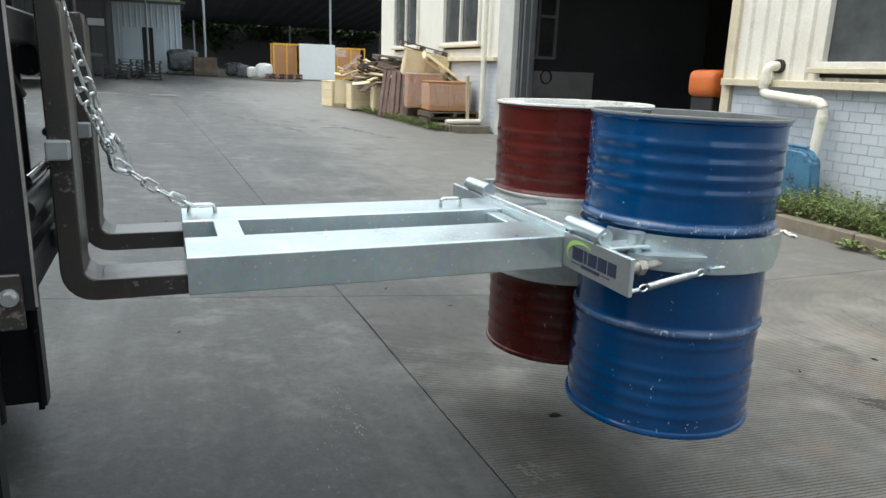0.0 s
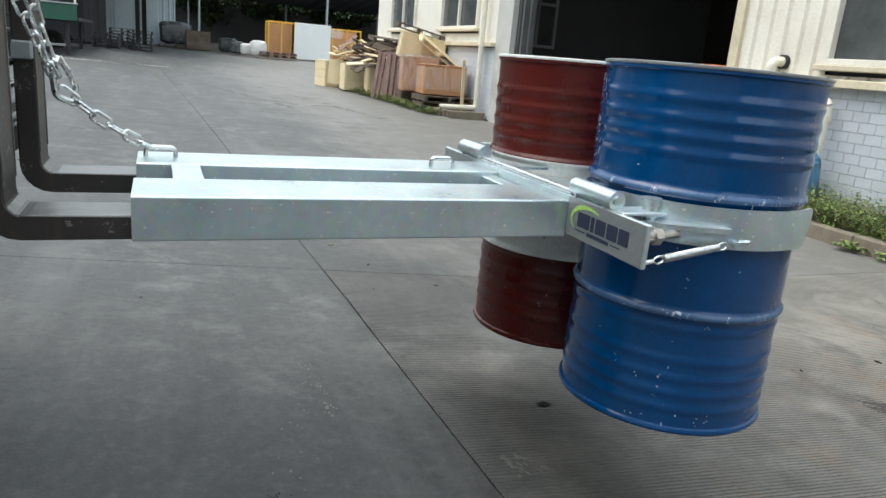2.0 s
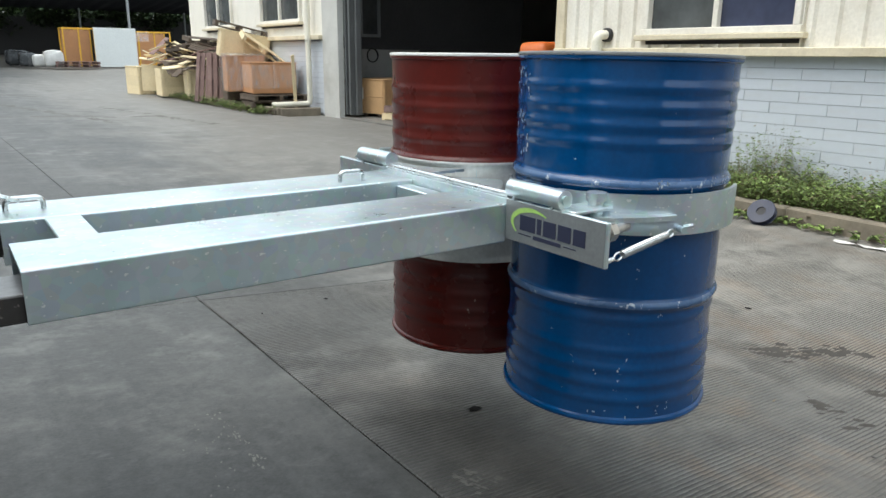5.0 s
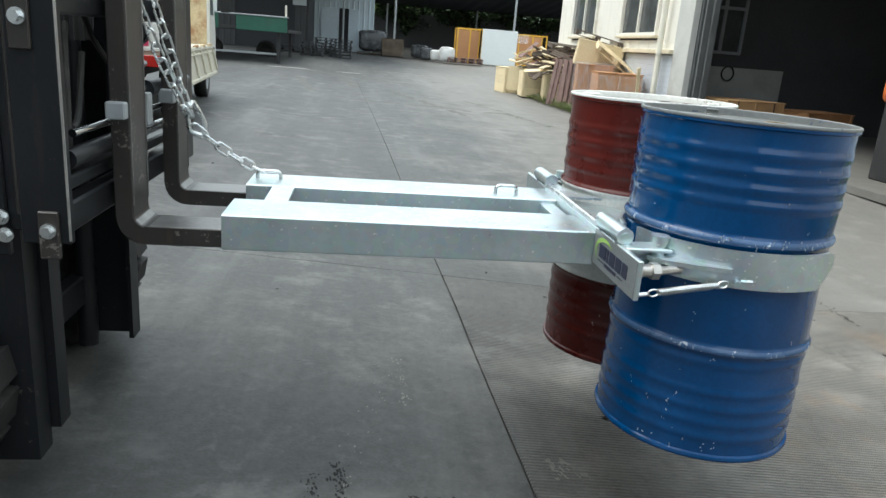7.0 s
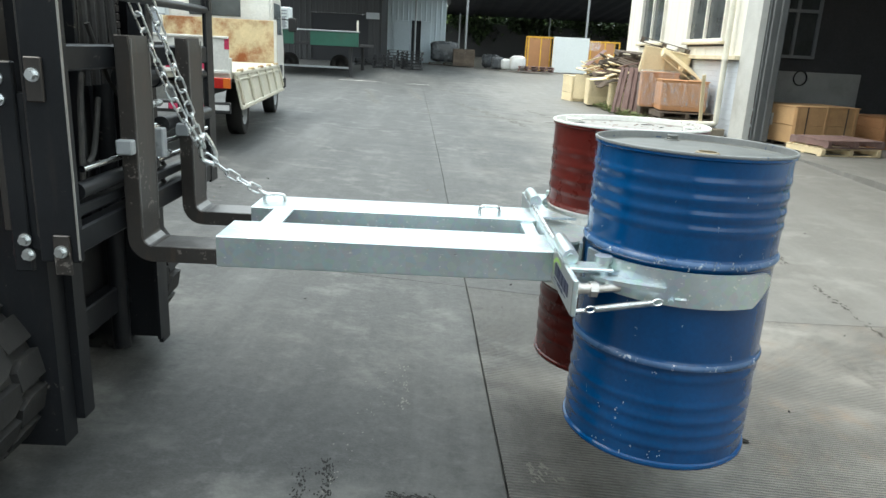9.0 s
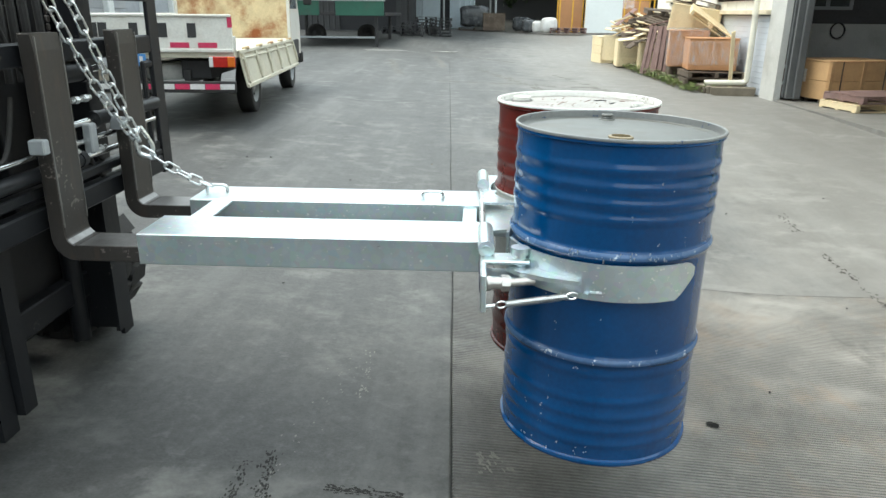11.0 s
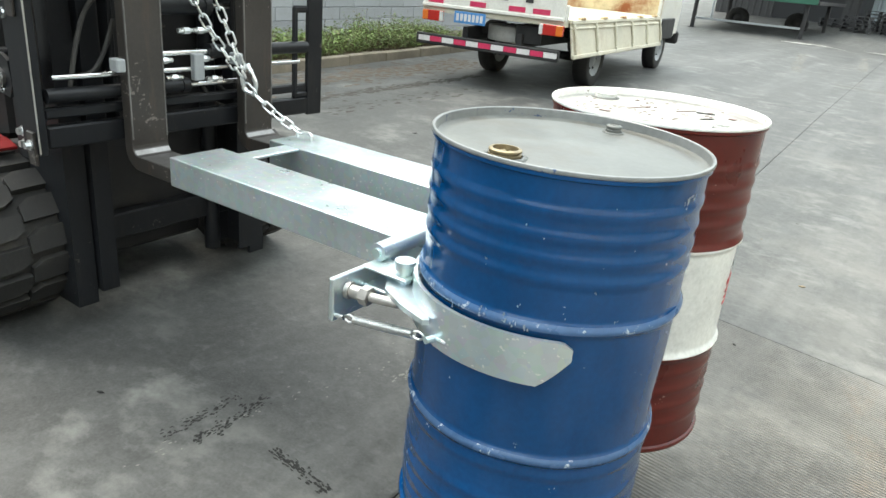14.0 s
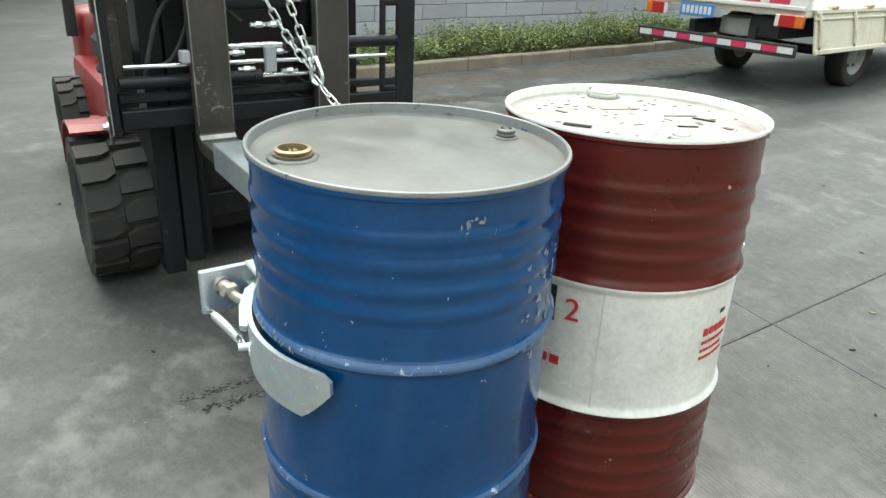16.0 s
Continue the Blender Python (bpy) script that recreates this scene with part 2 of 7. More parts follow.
M_FORK = chipped("worn_fork_steel", (0.034, 0.030, 0.027), (0.15, 0.135, 0.12), 0.36, 0.68, 9.0, dirt=(0.15, 0.085, 0.05))
M_BARE = plain("bright_bare_steel", (0.55, 0.53, 0.5), 0.35, 0.9, 0.3, 12, 80, 0.1)
M_WORN = plain("rubbed_steel", (0.24, 0.235, 0.23), 0.38, 0.85, 0.4, 10, 60, 0.15, (0.08, 0.07, 0.06), 0.6)
M_CHROME = plain("chromed_rod", (0.75, 0.76, 0.77), 0.12, 1.0, 0.05, 20, 90, 0.0)
M_RUBBER = plain("tyre_rubber", (0.020, 0.0195, 0.019), 0.75, 0, 0.35, 9, 80, 0.3, (0.075, 0.068, 0.058), 0.5)
M_FRED = plain("forklift_red_paint", (0.21, 0.010, 0.012), 0.35, 0, 0.15, 4, 40, 0.05, (0.2, 0.05, 0.04), 0.3)
M_TWHITE = plain("truck_white_paint", (0.66, 0.65, 0.60), 0.42, 0, 0.12, 3, 40, 0.06, (0.34, 0.26, 0.18), 0.35)
M_TCREAM = plain("truck_cream_paint", (0.58, 0.55, 0.44), 0.5, 0, 0.15, 3, 40, 0.1, (0.3, 0.2, 0.12), 0.45)
M_RUST = plain("rusted_panel", (0.62, 0.50, 0.30), 0.7, 0, 0.35, 3.6, 40, 0.3, (0.26, 0.075, 0.016), 1.0, lo=0.44)
M_DKMETAL = plain("dark_chassis", (0.02, 0.02, 0.021), 0.65, 0, 0.4, 5, 40, 0.1, (0.06, 0.05, 0.04), 0.4)
M_LAMPRED = plain("red_lamp_lens", (0.4, 0.02, 0.015), 0.2, 0, 0.1, 20, 60, 0)
M_LAMPORG = plain("orange_lamp_lens", (0.6, 0.14, 0.02), 0.2, 0, 0.1, 20, 60, 0)
M_LAMPWHT = plain("clear_lamp_lens", (0.6, 0.6, 0.58), 0.2, 0, 0.1, 20, 60, 0)
M_PINK = plain("red_reflector_tape", (0.55, 0.03, 0.10), 0.4, 0, 0.15, 20, 60, 0, (0.3, 0.2, 0.18), 0.3)
M_TAPEW = plain("white_reflector_tape", (0.62, 0.61, 0.6), 0.4, 0, 0.1, 20, 60, 0, (0.3, 0.26, 0.22), 0.3)
M_PLATE = plain("blue_plate", (0.06, 0.22, 0.50), 0.4, 0, 0.1, 20, 60, 0)
M_CLAD = plain("cream_cladding", (0.76, 0.735, 0.655), 0.55, 0, 0.08, 0.9, 30, 0.05, (0.42, 0.35, 0.25), 0.4)
M_TRIM = plain("cream_trim", (0.62, 0.55, 0.40), 0.6, 0, 0.15, 2.5, 30, 0.1, (0.3, 0.24, 0.16), 0.5)
M_TILE = plain("grey_blue_wall_tile", (0.50, 0.54, 0.585), 0.5, 0, 0.08, 1.4, 50, 0.05, (0.38, 0.38, 0.36), 0.35, "Generated", 0.10)
M_GROUT = plain("dark_grout", (0.30, 0.32, 0.34), 0.9, 0, 0.2, 6, 60, 0.2)
M_GREYWALL = plain("grey_block", (0.30, 0.31, 0.32), 0.8, 0, 0.15, 2, 50, 0.25, (0.17, 0.17, 0.15), 0.4, "Generated", 0.25)
M_PILLAR = plain("grey_render", (0.50, 0.50, 0.47), 0.85, 0, 0.2, 1.6, 40, 0.3, (0.25, 0.23, 0.2), 0.5)
# the hall's lack of light is put into this dark wall colour
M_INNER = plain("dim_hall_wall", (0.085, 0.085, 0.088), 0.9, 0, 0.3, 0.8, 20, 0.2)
M_GLASS = glass_dark("dark_window_glass", (0.055, 0.06, 0.06))
M_GLASSB = glass_dark("bluish_window_glass", (0.03, 0.035, 0.06))
M_PVC = plain("white_pvc_pipe", (0.74, 0.71, 0.60), 0.4, 0, 0.08, 4, 40, 0.02, (0.45, 0.4, 0.3), 0.35)
M_KERB = plain("stained_kerb", (0.21, 0.18, 0.135), 0.9, 0, 0.45, 3, 40, 0.4, (0.10, 0.09, 0.06), 0.6)
M_SOIL = plain("soil", (0.09, 0.075, 0.05), 0.95, 0, 0.4, 5, 50, 0.6)
M_WOODP = plain("pale_plywood", (0.72, 0.60, 0.38), 0.7, 0, 0.18, 1.5, 25, 0.15, (0.42, 0.3, 0.16), 0.4, "Object", 0.2)
M_WOODD = plain("dark_weathered_wood", (0.10, 0.075, 0.055), 0.85, 0, 0.4, 4, 30, 0.3, (0.22, 0.19, 0.15), 0.4, "Object", 0.3)
M_WOODR = plain("reddish_weathered_wood", (0.20, 0.125, 0.11), 0.85, 0, 0.35, 4, 30, 0.3, (0.32, 0.26, 0.24), 0.4, "Object", 0.3)
M_WOODO = plain("orange_brown_crate", (0.46, 0.23, 0.105), 0.7, 0, 0.18, 2, 25, 0.15, (0.3, 0.15, 0.07), 0.4, "Object", 0.15)
M_CRATE = plain("tan_crate_boards", (0.50, 0.31, 0.15), 0.7, 0, 0.25, 3, 25, 0.2, (0.27, 0.15, 0.07), 0.5, "Object", 0.35)
M_DOORG = plain("grey_steel_door", (0.10, 0.105, 0.105), 0.5, 0, 0.25, 2, 30, 0.05, (0.05, 0.05, 0.05), 0.4)
M_BROWNBIN = plain("brown_plastic", (0.14, 0.06, 0.05), 0.6, 0, 0.2, 6, 40, 0.05)
M_LBLUE = chipped("faded_blue_tank_paint", (0.07, 0.20, 0.33), (0.035, 0.05, 0.065), 0.4, 0.56, 5.0, dirt=(0.03, 0.04, 0.05))
M_ORANGE = plain("orange_machine_paint", (0.62, 0.15, 0.03), 0.45, 0, 0.15, 4, 40, 0.05)
M_YELLOW = plain("yellow_frame_paint", (0.65, 0.36, 0.03), 0.5, 0, 0.15, 4, 40, 0.05)
M_PANEL = plain("pale_panel", (0.66, 0.69, 0.68), 0.5, 0, 0.06, 1, 20, 0.02)
M_BAG = plain("white_sacks", (0.6, 0.6, 0.58), 0.7, 0, 0.2, 3, 20, 0.3, (0.3, 0.3, 0.3), 0.5)
M_SHED = plain("blue_grey_sheet_metal", (0.50, 0.58, 0.63), 0.5, 0.1, 0.12, 0.6, 20, 0.05, (0.25, 0.27, 0.28), 0.4)
# dark sheet made darker still: the canopy's shade is put into the colour
M_SHEDD = plain("dark_shaded_sheet", (0.036, 0.036, 0.038), 0.6, 0.1, 0.25, 0.6, 20, 0.05)
M_ROOFK = plain("black_roof_and_doorway", (0.014, 0.015, 0.018), 0.7, 0, 0.3, 0.6, 20, 0.05)
M_ROOFG = plain("grey_roof_sheet", (0.20, 0.21, 0.21), 0.6, 0.1, 0.2, 0.6, 20, 0.05)
M_STEELG = plain("grey_painted_steel", (0.32, 0.34, 0.35), 0.5, 0.2, 0.15, 3, 30, 0.05)
M_GREEN = plain("green_trailer_paint", (0.02, 0.10, 0.065), 0.5, 0, 0.25, 2, 30, 0.05, (0.06, 0.06, 0.05), 0.5)
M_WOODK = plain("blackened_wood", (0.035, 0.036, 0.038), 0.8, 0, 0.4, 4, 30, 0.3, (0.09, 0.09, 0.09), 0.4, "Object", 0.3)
M_FILMK = plain("dark_stretch_film", (0.05, 0.055, 0.06), 0.25, 0, 0.3, 3, 12, 0.5, (0.2, 0.2, 0.2), 0.5)
M_BARK = plain("bark", (0.09, 0.07, 0.05), 0.9, 0, 0.3, 3, 30, 0.5)
M_STICKW = plain("white_sticker", (0.7, 0.7, 0.68), 0.5, 0, 0.06, 20, 60, 0)
M_STICKG = plain("pale_green_sticker", (0.50, 0.68, 0.48), 0.5, 0, 0.06, 20, 60, 0)
M_STICKO = plain("orange_sticker", (0.6, 0.17, 0.05), 0.5, 0, 0.06, 20, 60, 0)
M_BRUSHED = plain("brushed_sticker_metal", (0.36, 0.385, 0.39), 0.42, 0.7, 0.12, 4, 90, 0.02)
M_INK = plain("black_ink", (0.03, 0.03, 0.03), 0.6, 0, 0.1, 20, 60, 0)
M_NAVY = plain("navy_ink", (0.020, 0.025, 0.055), 0.5, 0, 0.1, 20, 60, 0)
M_LIME = plain("lime_ink", (0.38, 0.62, 0.16), 0.5, 0, 0.1, 20, 60, 0)
M_REDINK = plain("red_ink", (0.5, 0.03, 0.03), 0.5, 0, 0.1, 20, 60, 0)
M_DKGREEN = plain("dark_green_ink", (0.012, 0.035, 0.03), 0.5, 0, 0.1, 20, 60, 0)
M_PAPER = plain("scrap_paper", (0.62, 0.61, 0.57), 0.8, 0, 0.1, 5, 40, 0.1)
M_STAIN = plain("oil_stain", (0.028, 0.028, 0.027), 0.8, 0, 0.3, 9, 60, 0.0, spec=0.1)
M_DAMP = plain("damp_stain", (0.062, 0.057, 0.051), 0.7, 0, 0.3, 9, 60, 0.0, spec=0.15)
M_DUST = plain("brown_dust", (0.125, 0.104, 0.082), 0.95, 0, 0.3, 9, 60, 0.0, spec=0.1)
M_PALE = plain("pale_scrape", (0.17, 0.168, 0.155), 0.9, 0, 0.3, 9, 60, 0.0, spec=0.1)
M_FILM = plain("cloudy_stretch_film", (0.80, 0.80, 0.82), 0.18, 0, 0.1, 3, 9, 0.6)
_p = M_FILM.node_tree.nodes["Principled BSDF"]
link(M_FILM.node_tree, ramp(M_FILM.node_tree, noise_tex(M_FILM.node_tree, coords(M_FILM.node_tree, (6, 6, 1.5)), 2.2, 5), [(0.40, (0.04,) * 3), (0.68, (0.36,) * 3)]), _p.inputs["Alpha"])
M_REEL = plain("dark_blue_reel", (0.020, 0.026, 0.05), 0.5, 0, 0.3, 8, 40, 0.1)


def leaf_mat(name, a, b):
    m, t, p = node_mat(name)
    g = t.nodes.new("ShaderNodeNewGeometry")
    c = ramp(t, g.outputs["Random Per Island"], [(0.0, a), (0.6, b), (1.0, shade(b, 1.6))])
    link(t, c, p.inputs["Base Color"])
    p.inputs["Roughness"].default_value = 0.55
    p.inputs["Transmission Weight"].default_value = 0.0
    return m


M_LEAF = leaf_mat("weed_leaf", (0.06, 0.088, 0.024), (0.16, 0.225, 0.06))
# darker leaf copy: the gloom under the shelter is put into its colour
M_SHRUB = leaf_mat("shaded_shrub_leaf", (0.012, 0.024, 0.008), (0.035, 0.06, 0.02))
M_TREELEAF = leaf_mat("tree_leaf", (0.08, 0.14, 0.035), (0.28, 0.40, 0.13))
M_DRYSTEM = plain("dry_stem", (0.24, 0.19, 0.12), 0.9, 0, 0.2, 9, 40, 0.1)

# ---- building helpers ----


def mesh_of(bm, name, mat, smooth=False):
    me = bpy.data.meshes.new(name)
    bm.normal_update()
    bm.to_mesh(me)
    bm.free()
    for m in mat if isinstance(mat, (list, tuple)) else [mat]:
        me.materials.append(m)
    if smooth:
        me.shade_smooth()
        try:
            me.set_sharp_from_angle(angle=radians(38))
        except AttributeError:
            pass
    return me


def part(name, bm, mat, parent=None, label="", smooth=False):
    ob = new(name, mesh_of(bm, name, mat, smooth))
    if parent is not None:
        ob.parent = parent
    if label:
        ob["label"] = label
    return ob


def thing(name, label, category, m=None, group="", kind=""):
    ob = new(name)
    ob.empty_display_size = 0.1
    if m is not None:
        ob.matrix_basis = m
    return tagged(ob, label, category, group, kind)


def box(bm, c, s, bev=0.0, rot=None, seg=1):
    """Adds a box of size s about c, with bevelled edges, turned by rot (a matrix)."""
    tmp = bmesh.new()
    bmesh.ops.create_cube(tmp, size=1.0)
    for v in tmp.verts:
        v.co = Vector((v.co.x * s[0], v.co.y * s[1], v.co.z * s[2]))
    if bev > 0:
        bmesh.ops.bevel(tmp, geom=tmp.edges[:], offset=min(bev, min(s) * 0.45), segments=seg, affect="EDGES", profile=0.6)
    m = Matrix.Translation(c) @ (rot.to_4x4() if rot is not None else Matrix())
    add_mesh(bm, tmp, m)
    tmp.free()
    return bm


def add_mesh(bm, other, m=None):
    verts = [bm.verts.new(m @ v.co if m is not None else v.co) for v in other.verts]
    other.verts.index_update()
    for f in other.faces:
        try:
            nf = bm.faces.new([verts[v.index] for v in f.verts])
            nf.material_index = f.material_index
            nf.smooth = f.smooth
        except ValueError:
            pass


def one_box(c, s, bev=0.004, rot=None):
    return box(bmesh.new(), c, s, bev, rot)


def rod(bm, p0, p1, r, seg=14, r1=None, caps=True):
    p0, p1 = Vector(p0), Vector(p1)
    q = (p1 - p0).to_track_quat("Z", "Y")
    r1 = r if r1 is None else r1
    a = [bm.verts.new(p0 + q @ Vector((r * math.cos(k * math.tau / seg), r * math.sin(k * math.tau / seg), 0))) for k in range(seg)]
    b = [bm.verts.new(p1 + q @ Vector((r1 * math.cos(k * math.tau / seg), r1 * math.sin(k * math.tau / seg), 0))) for k in range(seg)]
    for k in range(seg):
        bm.faces.new((a[k], a[(k + 1) % seg], b[(k + 1) % seg], b[k]))
    if caps:
        bm.faces.new(a[::-1])
        bm.faces.new(b)
    return bm


def sweep(bm, pts, r, seg=10, closed=False):
    """A round bar along a line of points."""
    pts = [Vector(p) for p in pts]
    n = len(pts)
    rings = []
    up = Vector((0.13, 0.27, 0.95))
    for i, p in enumerate(pts):
        a = pts[(i - 1) % n] if (closed or i > 0) else p
        b = pts[(i + 1) % n] if (closed or i < n - 1) else p
        d = (b - a).normalized()
        x = d.cross(up)
        if x.length < 1e-3:
            x = d.cross(Vector((1, 0, 0)))
        x.normalize()
        y = d.cross(x).normalized()
        rings.append([bm.verts.new(p + r * (math.cos(k * math.tau / seg) * x + math.sin(k * math.tau / seg) * y)) for k in range(seg)])
    m = n if closed else n - 1
    for i in range(m):
        a, b = rings[i], rings[(i + 1) % n]
        for k in range(seg):
            bm.faces.new((a[k], a[(k + 1) % seg], b[(k + 1) % seg], b[k]))
    if not closed:
        bm.faces.new(rings[0][::-1])
        bm.faces.new(rings[-1])
    return bm


def arc_pts(pts, r=0.05, n=5):
    """Rounds the corners of a line of points."""
    pts = [Vector(p) for p in pts]
    out = [pts[0]]
    for a, b, c in zip(pts, pts[1:], pts[2:]):
        u, v = (a - b).normalized(), (c - b).normalized()
        for k in range(n + 1):
            f = k / n
            out.append(b + u * r * (1 - f) ** 2 + v * r * f ** 2)
    return out + [pts[-1]]


def lathe(bm, prof, seg=64, c=(0, 0), mats=None):
    rings = [[bm.verts.new((c[0] + r * math.cos(k * math.tau / seg), c[1] + r * math.sin(k * math.tau / seg), z)) for k in range(seg)] for r, z in prof]
    for i in range(len(rings) - 1):
        a, b = rings[i], rings[i + 1]
        for k in range(seg):
            f = bm.faces.new((a[k], a[(k + 1) % seg], b[(k + 1) % seg], b[k]))
            f.smooth = True
            if mats:
                f.material_index = mats[i]
    return rings


def extrude_poly(bm, poly, d, m=None):
    """A plate: the outline poly (x, y), from z = 0 to d, placed by m."""
    m = m or Matrix()
    a = [bm.verts.new(m @ Vector((x, y, 0))) for x, y in poly]
    b = [bm.verts.new(m @ Vector((x, y, d))) for x, y in poly]
    n = len(poly)
    bm.faces.new(a[::-1])
    bm.faces.new(b)
    for k in range(n):
        bm.faces.new((a[k], a[(k + 1) % n], b[(k + 1) % n], b[k]))
    return bm


def clamp(v, a, b):
    return max(a, min(b, v))


def gz(x, y=0.0):
    """Height of the yard, which falls gently towards the workshop and rises at its far end."""
    east = clamp((x + 0.5) / 3.0, 0, 1) * clamp((y - 3.5) / 7.0, 0, 1)
    return clamp(-0.075 * (x - 0.45), -0.19, 0.17) + 0.16 * east + 0.03 * clamp(y - 26, 0, 40)


def rz(a):
    return Matrix.Rotation(radians(a), 3, "Z")


def hex_bolt(name, c, axis, r, h, parent, mat=None):
    bm = bmesh.new()
    c, axis = Vector(c), Vector(axis).normalized()
    rod(bm, c, c + axis * h * 0.25, r * 1.45, 16)
    rod(bm, c + axis * h * 0.25, c + axis * h, r, 6)
    return part(name, bm, mat or M_ZINC, parent)


# ---- ground and slabs ----


def grid_sheet(xs, ys, z_of):
    bm = bmesh.new()
    vs = [[bm.verts.new((x, y, z_of(x, y))) for x in xs] for y in ys]
    for j in range(len(ys) - 1):
        for i in range(len(xs) - 1):
            bm.faces.new((vs[j][i], vs[j][i + 1], vs[j + 1][i + 1], vs[j + 1][i]))
    return bm


XS = [-400, -120, -40, -15, -8, -5, -3.3, -1.82, -1, -0.5, 0, 1, 2, 2.5, 2.98, 4, 5, 6.0, 6.8, 9, 15, 40, 120, 400]
YS = [-300, -80, -25, -10, -4, 0, 2, 3.5, 5, 7, 8.8, 10.5, 12, 16, 20, 26, 30, 36, 44, 52, 66, 90, 200, 600]
ground = part("ground", grid_sheet(XS, YS, lambda x, y: gz(x, y) - 0.03), M_FLOOR, smooth=True)
tagged(ground, "worn grey concrete yard with stains and tyre marks", "ground", kind="structure")


YJ = 2.30  # the joint across the yard


def spread(a, b, n):
    return [a + (b - a) * k / n for k in range(n + 1)]


def slab(x0, x1, y0, y1, skew, mat):
    """One cast slab with a narrow open joint round it; skew: how far its joint drifts per metre of y."""
    bm = bmesh.new()
    g = 0.0030 if y0 < YJ else 0.0020
    ys = spread(y0 + g, y1 - g, 10)
    xf = [0, 0.0012] + spread(0, 1, 14)[1:-1] + [0.9988, 1]
    rows = []
    for jy, y in enumerate(ys):
        a = x0 + g + (skew * (y - 2.4) if -5 < x0 < 5 else 0)
        b = x1 - g + (skew * (y - 2.4) if -5 < x1 < 5 else 0)
        row = []
        for k, u in enumerate(xf):
            edge = k in (0, len(xf) - 1)
            x = a + (b - a) * u
            wob = 0.009 * noise.noise(Vector((x * 0.2, y * 3.1, 0))) if edge else 0
            row.append(bm.verts.new((x + wob, y, gz(x, y) - (0.004 if edge else 0))))
        rows.append(row)
    for j in range(len(ys) - 1):
        for i in range(len(xf) - 1):
            bm.faces.new((rows[j][i], rows[j][i + 1], rows[j + 1][i + 1], rows[j + 1][i]))
    rim = [e for e in bm.edges if e.is_boundary]
    ret = bmesh.ops.extrude_edge_only(bm, edges=rim)
    for v in ret["geom"]:
        if isinstance(v, bmesh.types.BMVert):
            v.co.z -= 0.05
    return part("slab", bm, mat, ground)


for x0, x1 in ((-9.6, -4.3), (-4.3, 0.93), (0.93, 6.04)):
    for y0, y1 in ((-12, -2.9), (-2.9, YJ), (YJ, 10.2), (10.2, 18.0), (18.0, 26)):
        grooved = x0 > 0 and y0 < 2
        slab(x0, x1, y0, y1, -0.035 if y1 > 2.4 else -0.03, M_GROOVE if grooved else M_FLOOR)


def blot(name, c, rx, ry, ang, mat, label, cat, seed, n=26, rough=0.45):
    """A thin ragged patch lying on the ground."""
    rnd = random.Random(seed)
    bm = bmesh.new()
    ca, sa = math.cos(radians(ang)), math.sin(radians(ang))
    out = []
    for k in range(n):
        a = k * math.tau / n
        q = 1 + rough * (noise.noise(Vector((math.cos(a) * 2.2, math.sin(a) * 2.2, seed * 3.7))) + 0.5 * noise.noise(Vector((math.cos(a) * 6, math.sin(a) * 6, seed * 1.3))))
        u, v = rx * math.cos(a) * q, ry * math.sin(a) * q
        x, y = c[0] + ca * u - sa * v, c[1] + sa * u + ca * v
        out.append(bm.verts.new((x, y, gz(x, y) + 0.004)))
    bm.faces.new(out)
    bmesh.ops.solidify(bm, geom=bm.faces[:], thickness=0.0015)
    ob = part(name, bm, mat)
    return tagged(ob, label, cat)


# ---- drums ----


def drum_profile(ridges, r=0.2855, h=0.94, hoop=0.0100, ridge=0.0034, hoops=(0.325, 0.632)):
    """Radius along the height of a steel drum: chimes, two rolling hoops and the small ridges."""
    zs = [0.004 + (h - 0.008) * k / 230 for k in range(231)]
    prof = []
    for z in zs:
        q = r
        for hz in hoops:
            d = abs(z - hz)
            if d < 0.021:
                q += hoop * (0.5 + 0.5 * math.cos(math.pi * d / 0.021))
        for c in ridges:
            d = abs(z - c)
            if d < 0.020:
                q += ridge * (0.5 + 0.5 * math.cos(math.pi * d / 0.020))
        for e in (0.0, h):
            d = abs(z - e)
            if d < 0.013:
                q += 0.0065
        prof.append((q, z))
    return prof


def dent(bm, at, depth, size, c=(0, 0)):
    for v in bm.verts:
        d = (v.co - Vector(at)).length
        if d < size:
            k = depth * (0.5 + 0.5 * math.cos(math.pi * d / size))
            out = Vector((v.co.x - c[0], v.co.y - c[1], 0)).normalized()
            v.co -= out * k


def drum(name, label, m, ridges, body_mats, zone, lid_mat, rim_mat, dents, hoops=(0.325, 0.632)):
    top = thing(name, label, "steel drum", m)
    prof = drum_profile(ridges, hoops=hoops)
    bm = bmesh.new()
    lathe(bm, prof, 96, mats=[zone(z) for r, z in prof])
    for at, depth, size in dents:
        dent(bm, at, depth, size)
    part("body", bm, body_mats, top, smooth=True)
    bm = bmesh.new()
    lathe(bm, [(0.2912, 0.9345), (0.2938, 0.9365), (0.2945, 0.9400), (0.2930, 0.9435), (0.2895, 0.9445), (0.2868, 0.9425), (0.2852, 0.9260), (0.2845, 0.9170)], 96)
    part("top_chime", bm, rim_mat, top, smooth=True)
    bm = bmesh.new()
    lathe(bm, [(0.2850, 0.9240), (0.276, 0.9190), (0.255, 0.9210), (0.245, 0.9240), (0.0, 0.9255)], 72)
    part("lid", bm, lid_mat, top, smooth=True)
    bm = bmesh.new()
    lathe(bm, [(0.286, 0.016), (0.2925, 0.013), (0.2945, 0.006), (0.2915, -0.001), (0.285, -0.001), (0.282, 0.012), (0.0, 0.014)], 96)
    part("bottom_chime", bm, body_mats[0], top, smooth=True)
    return top


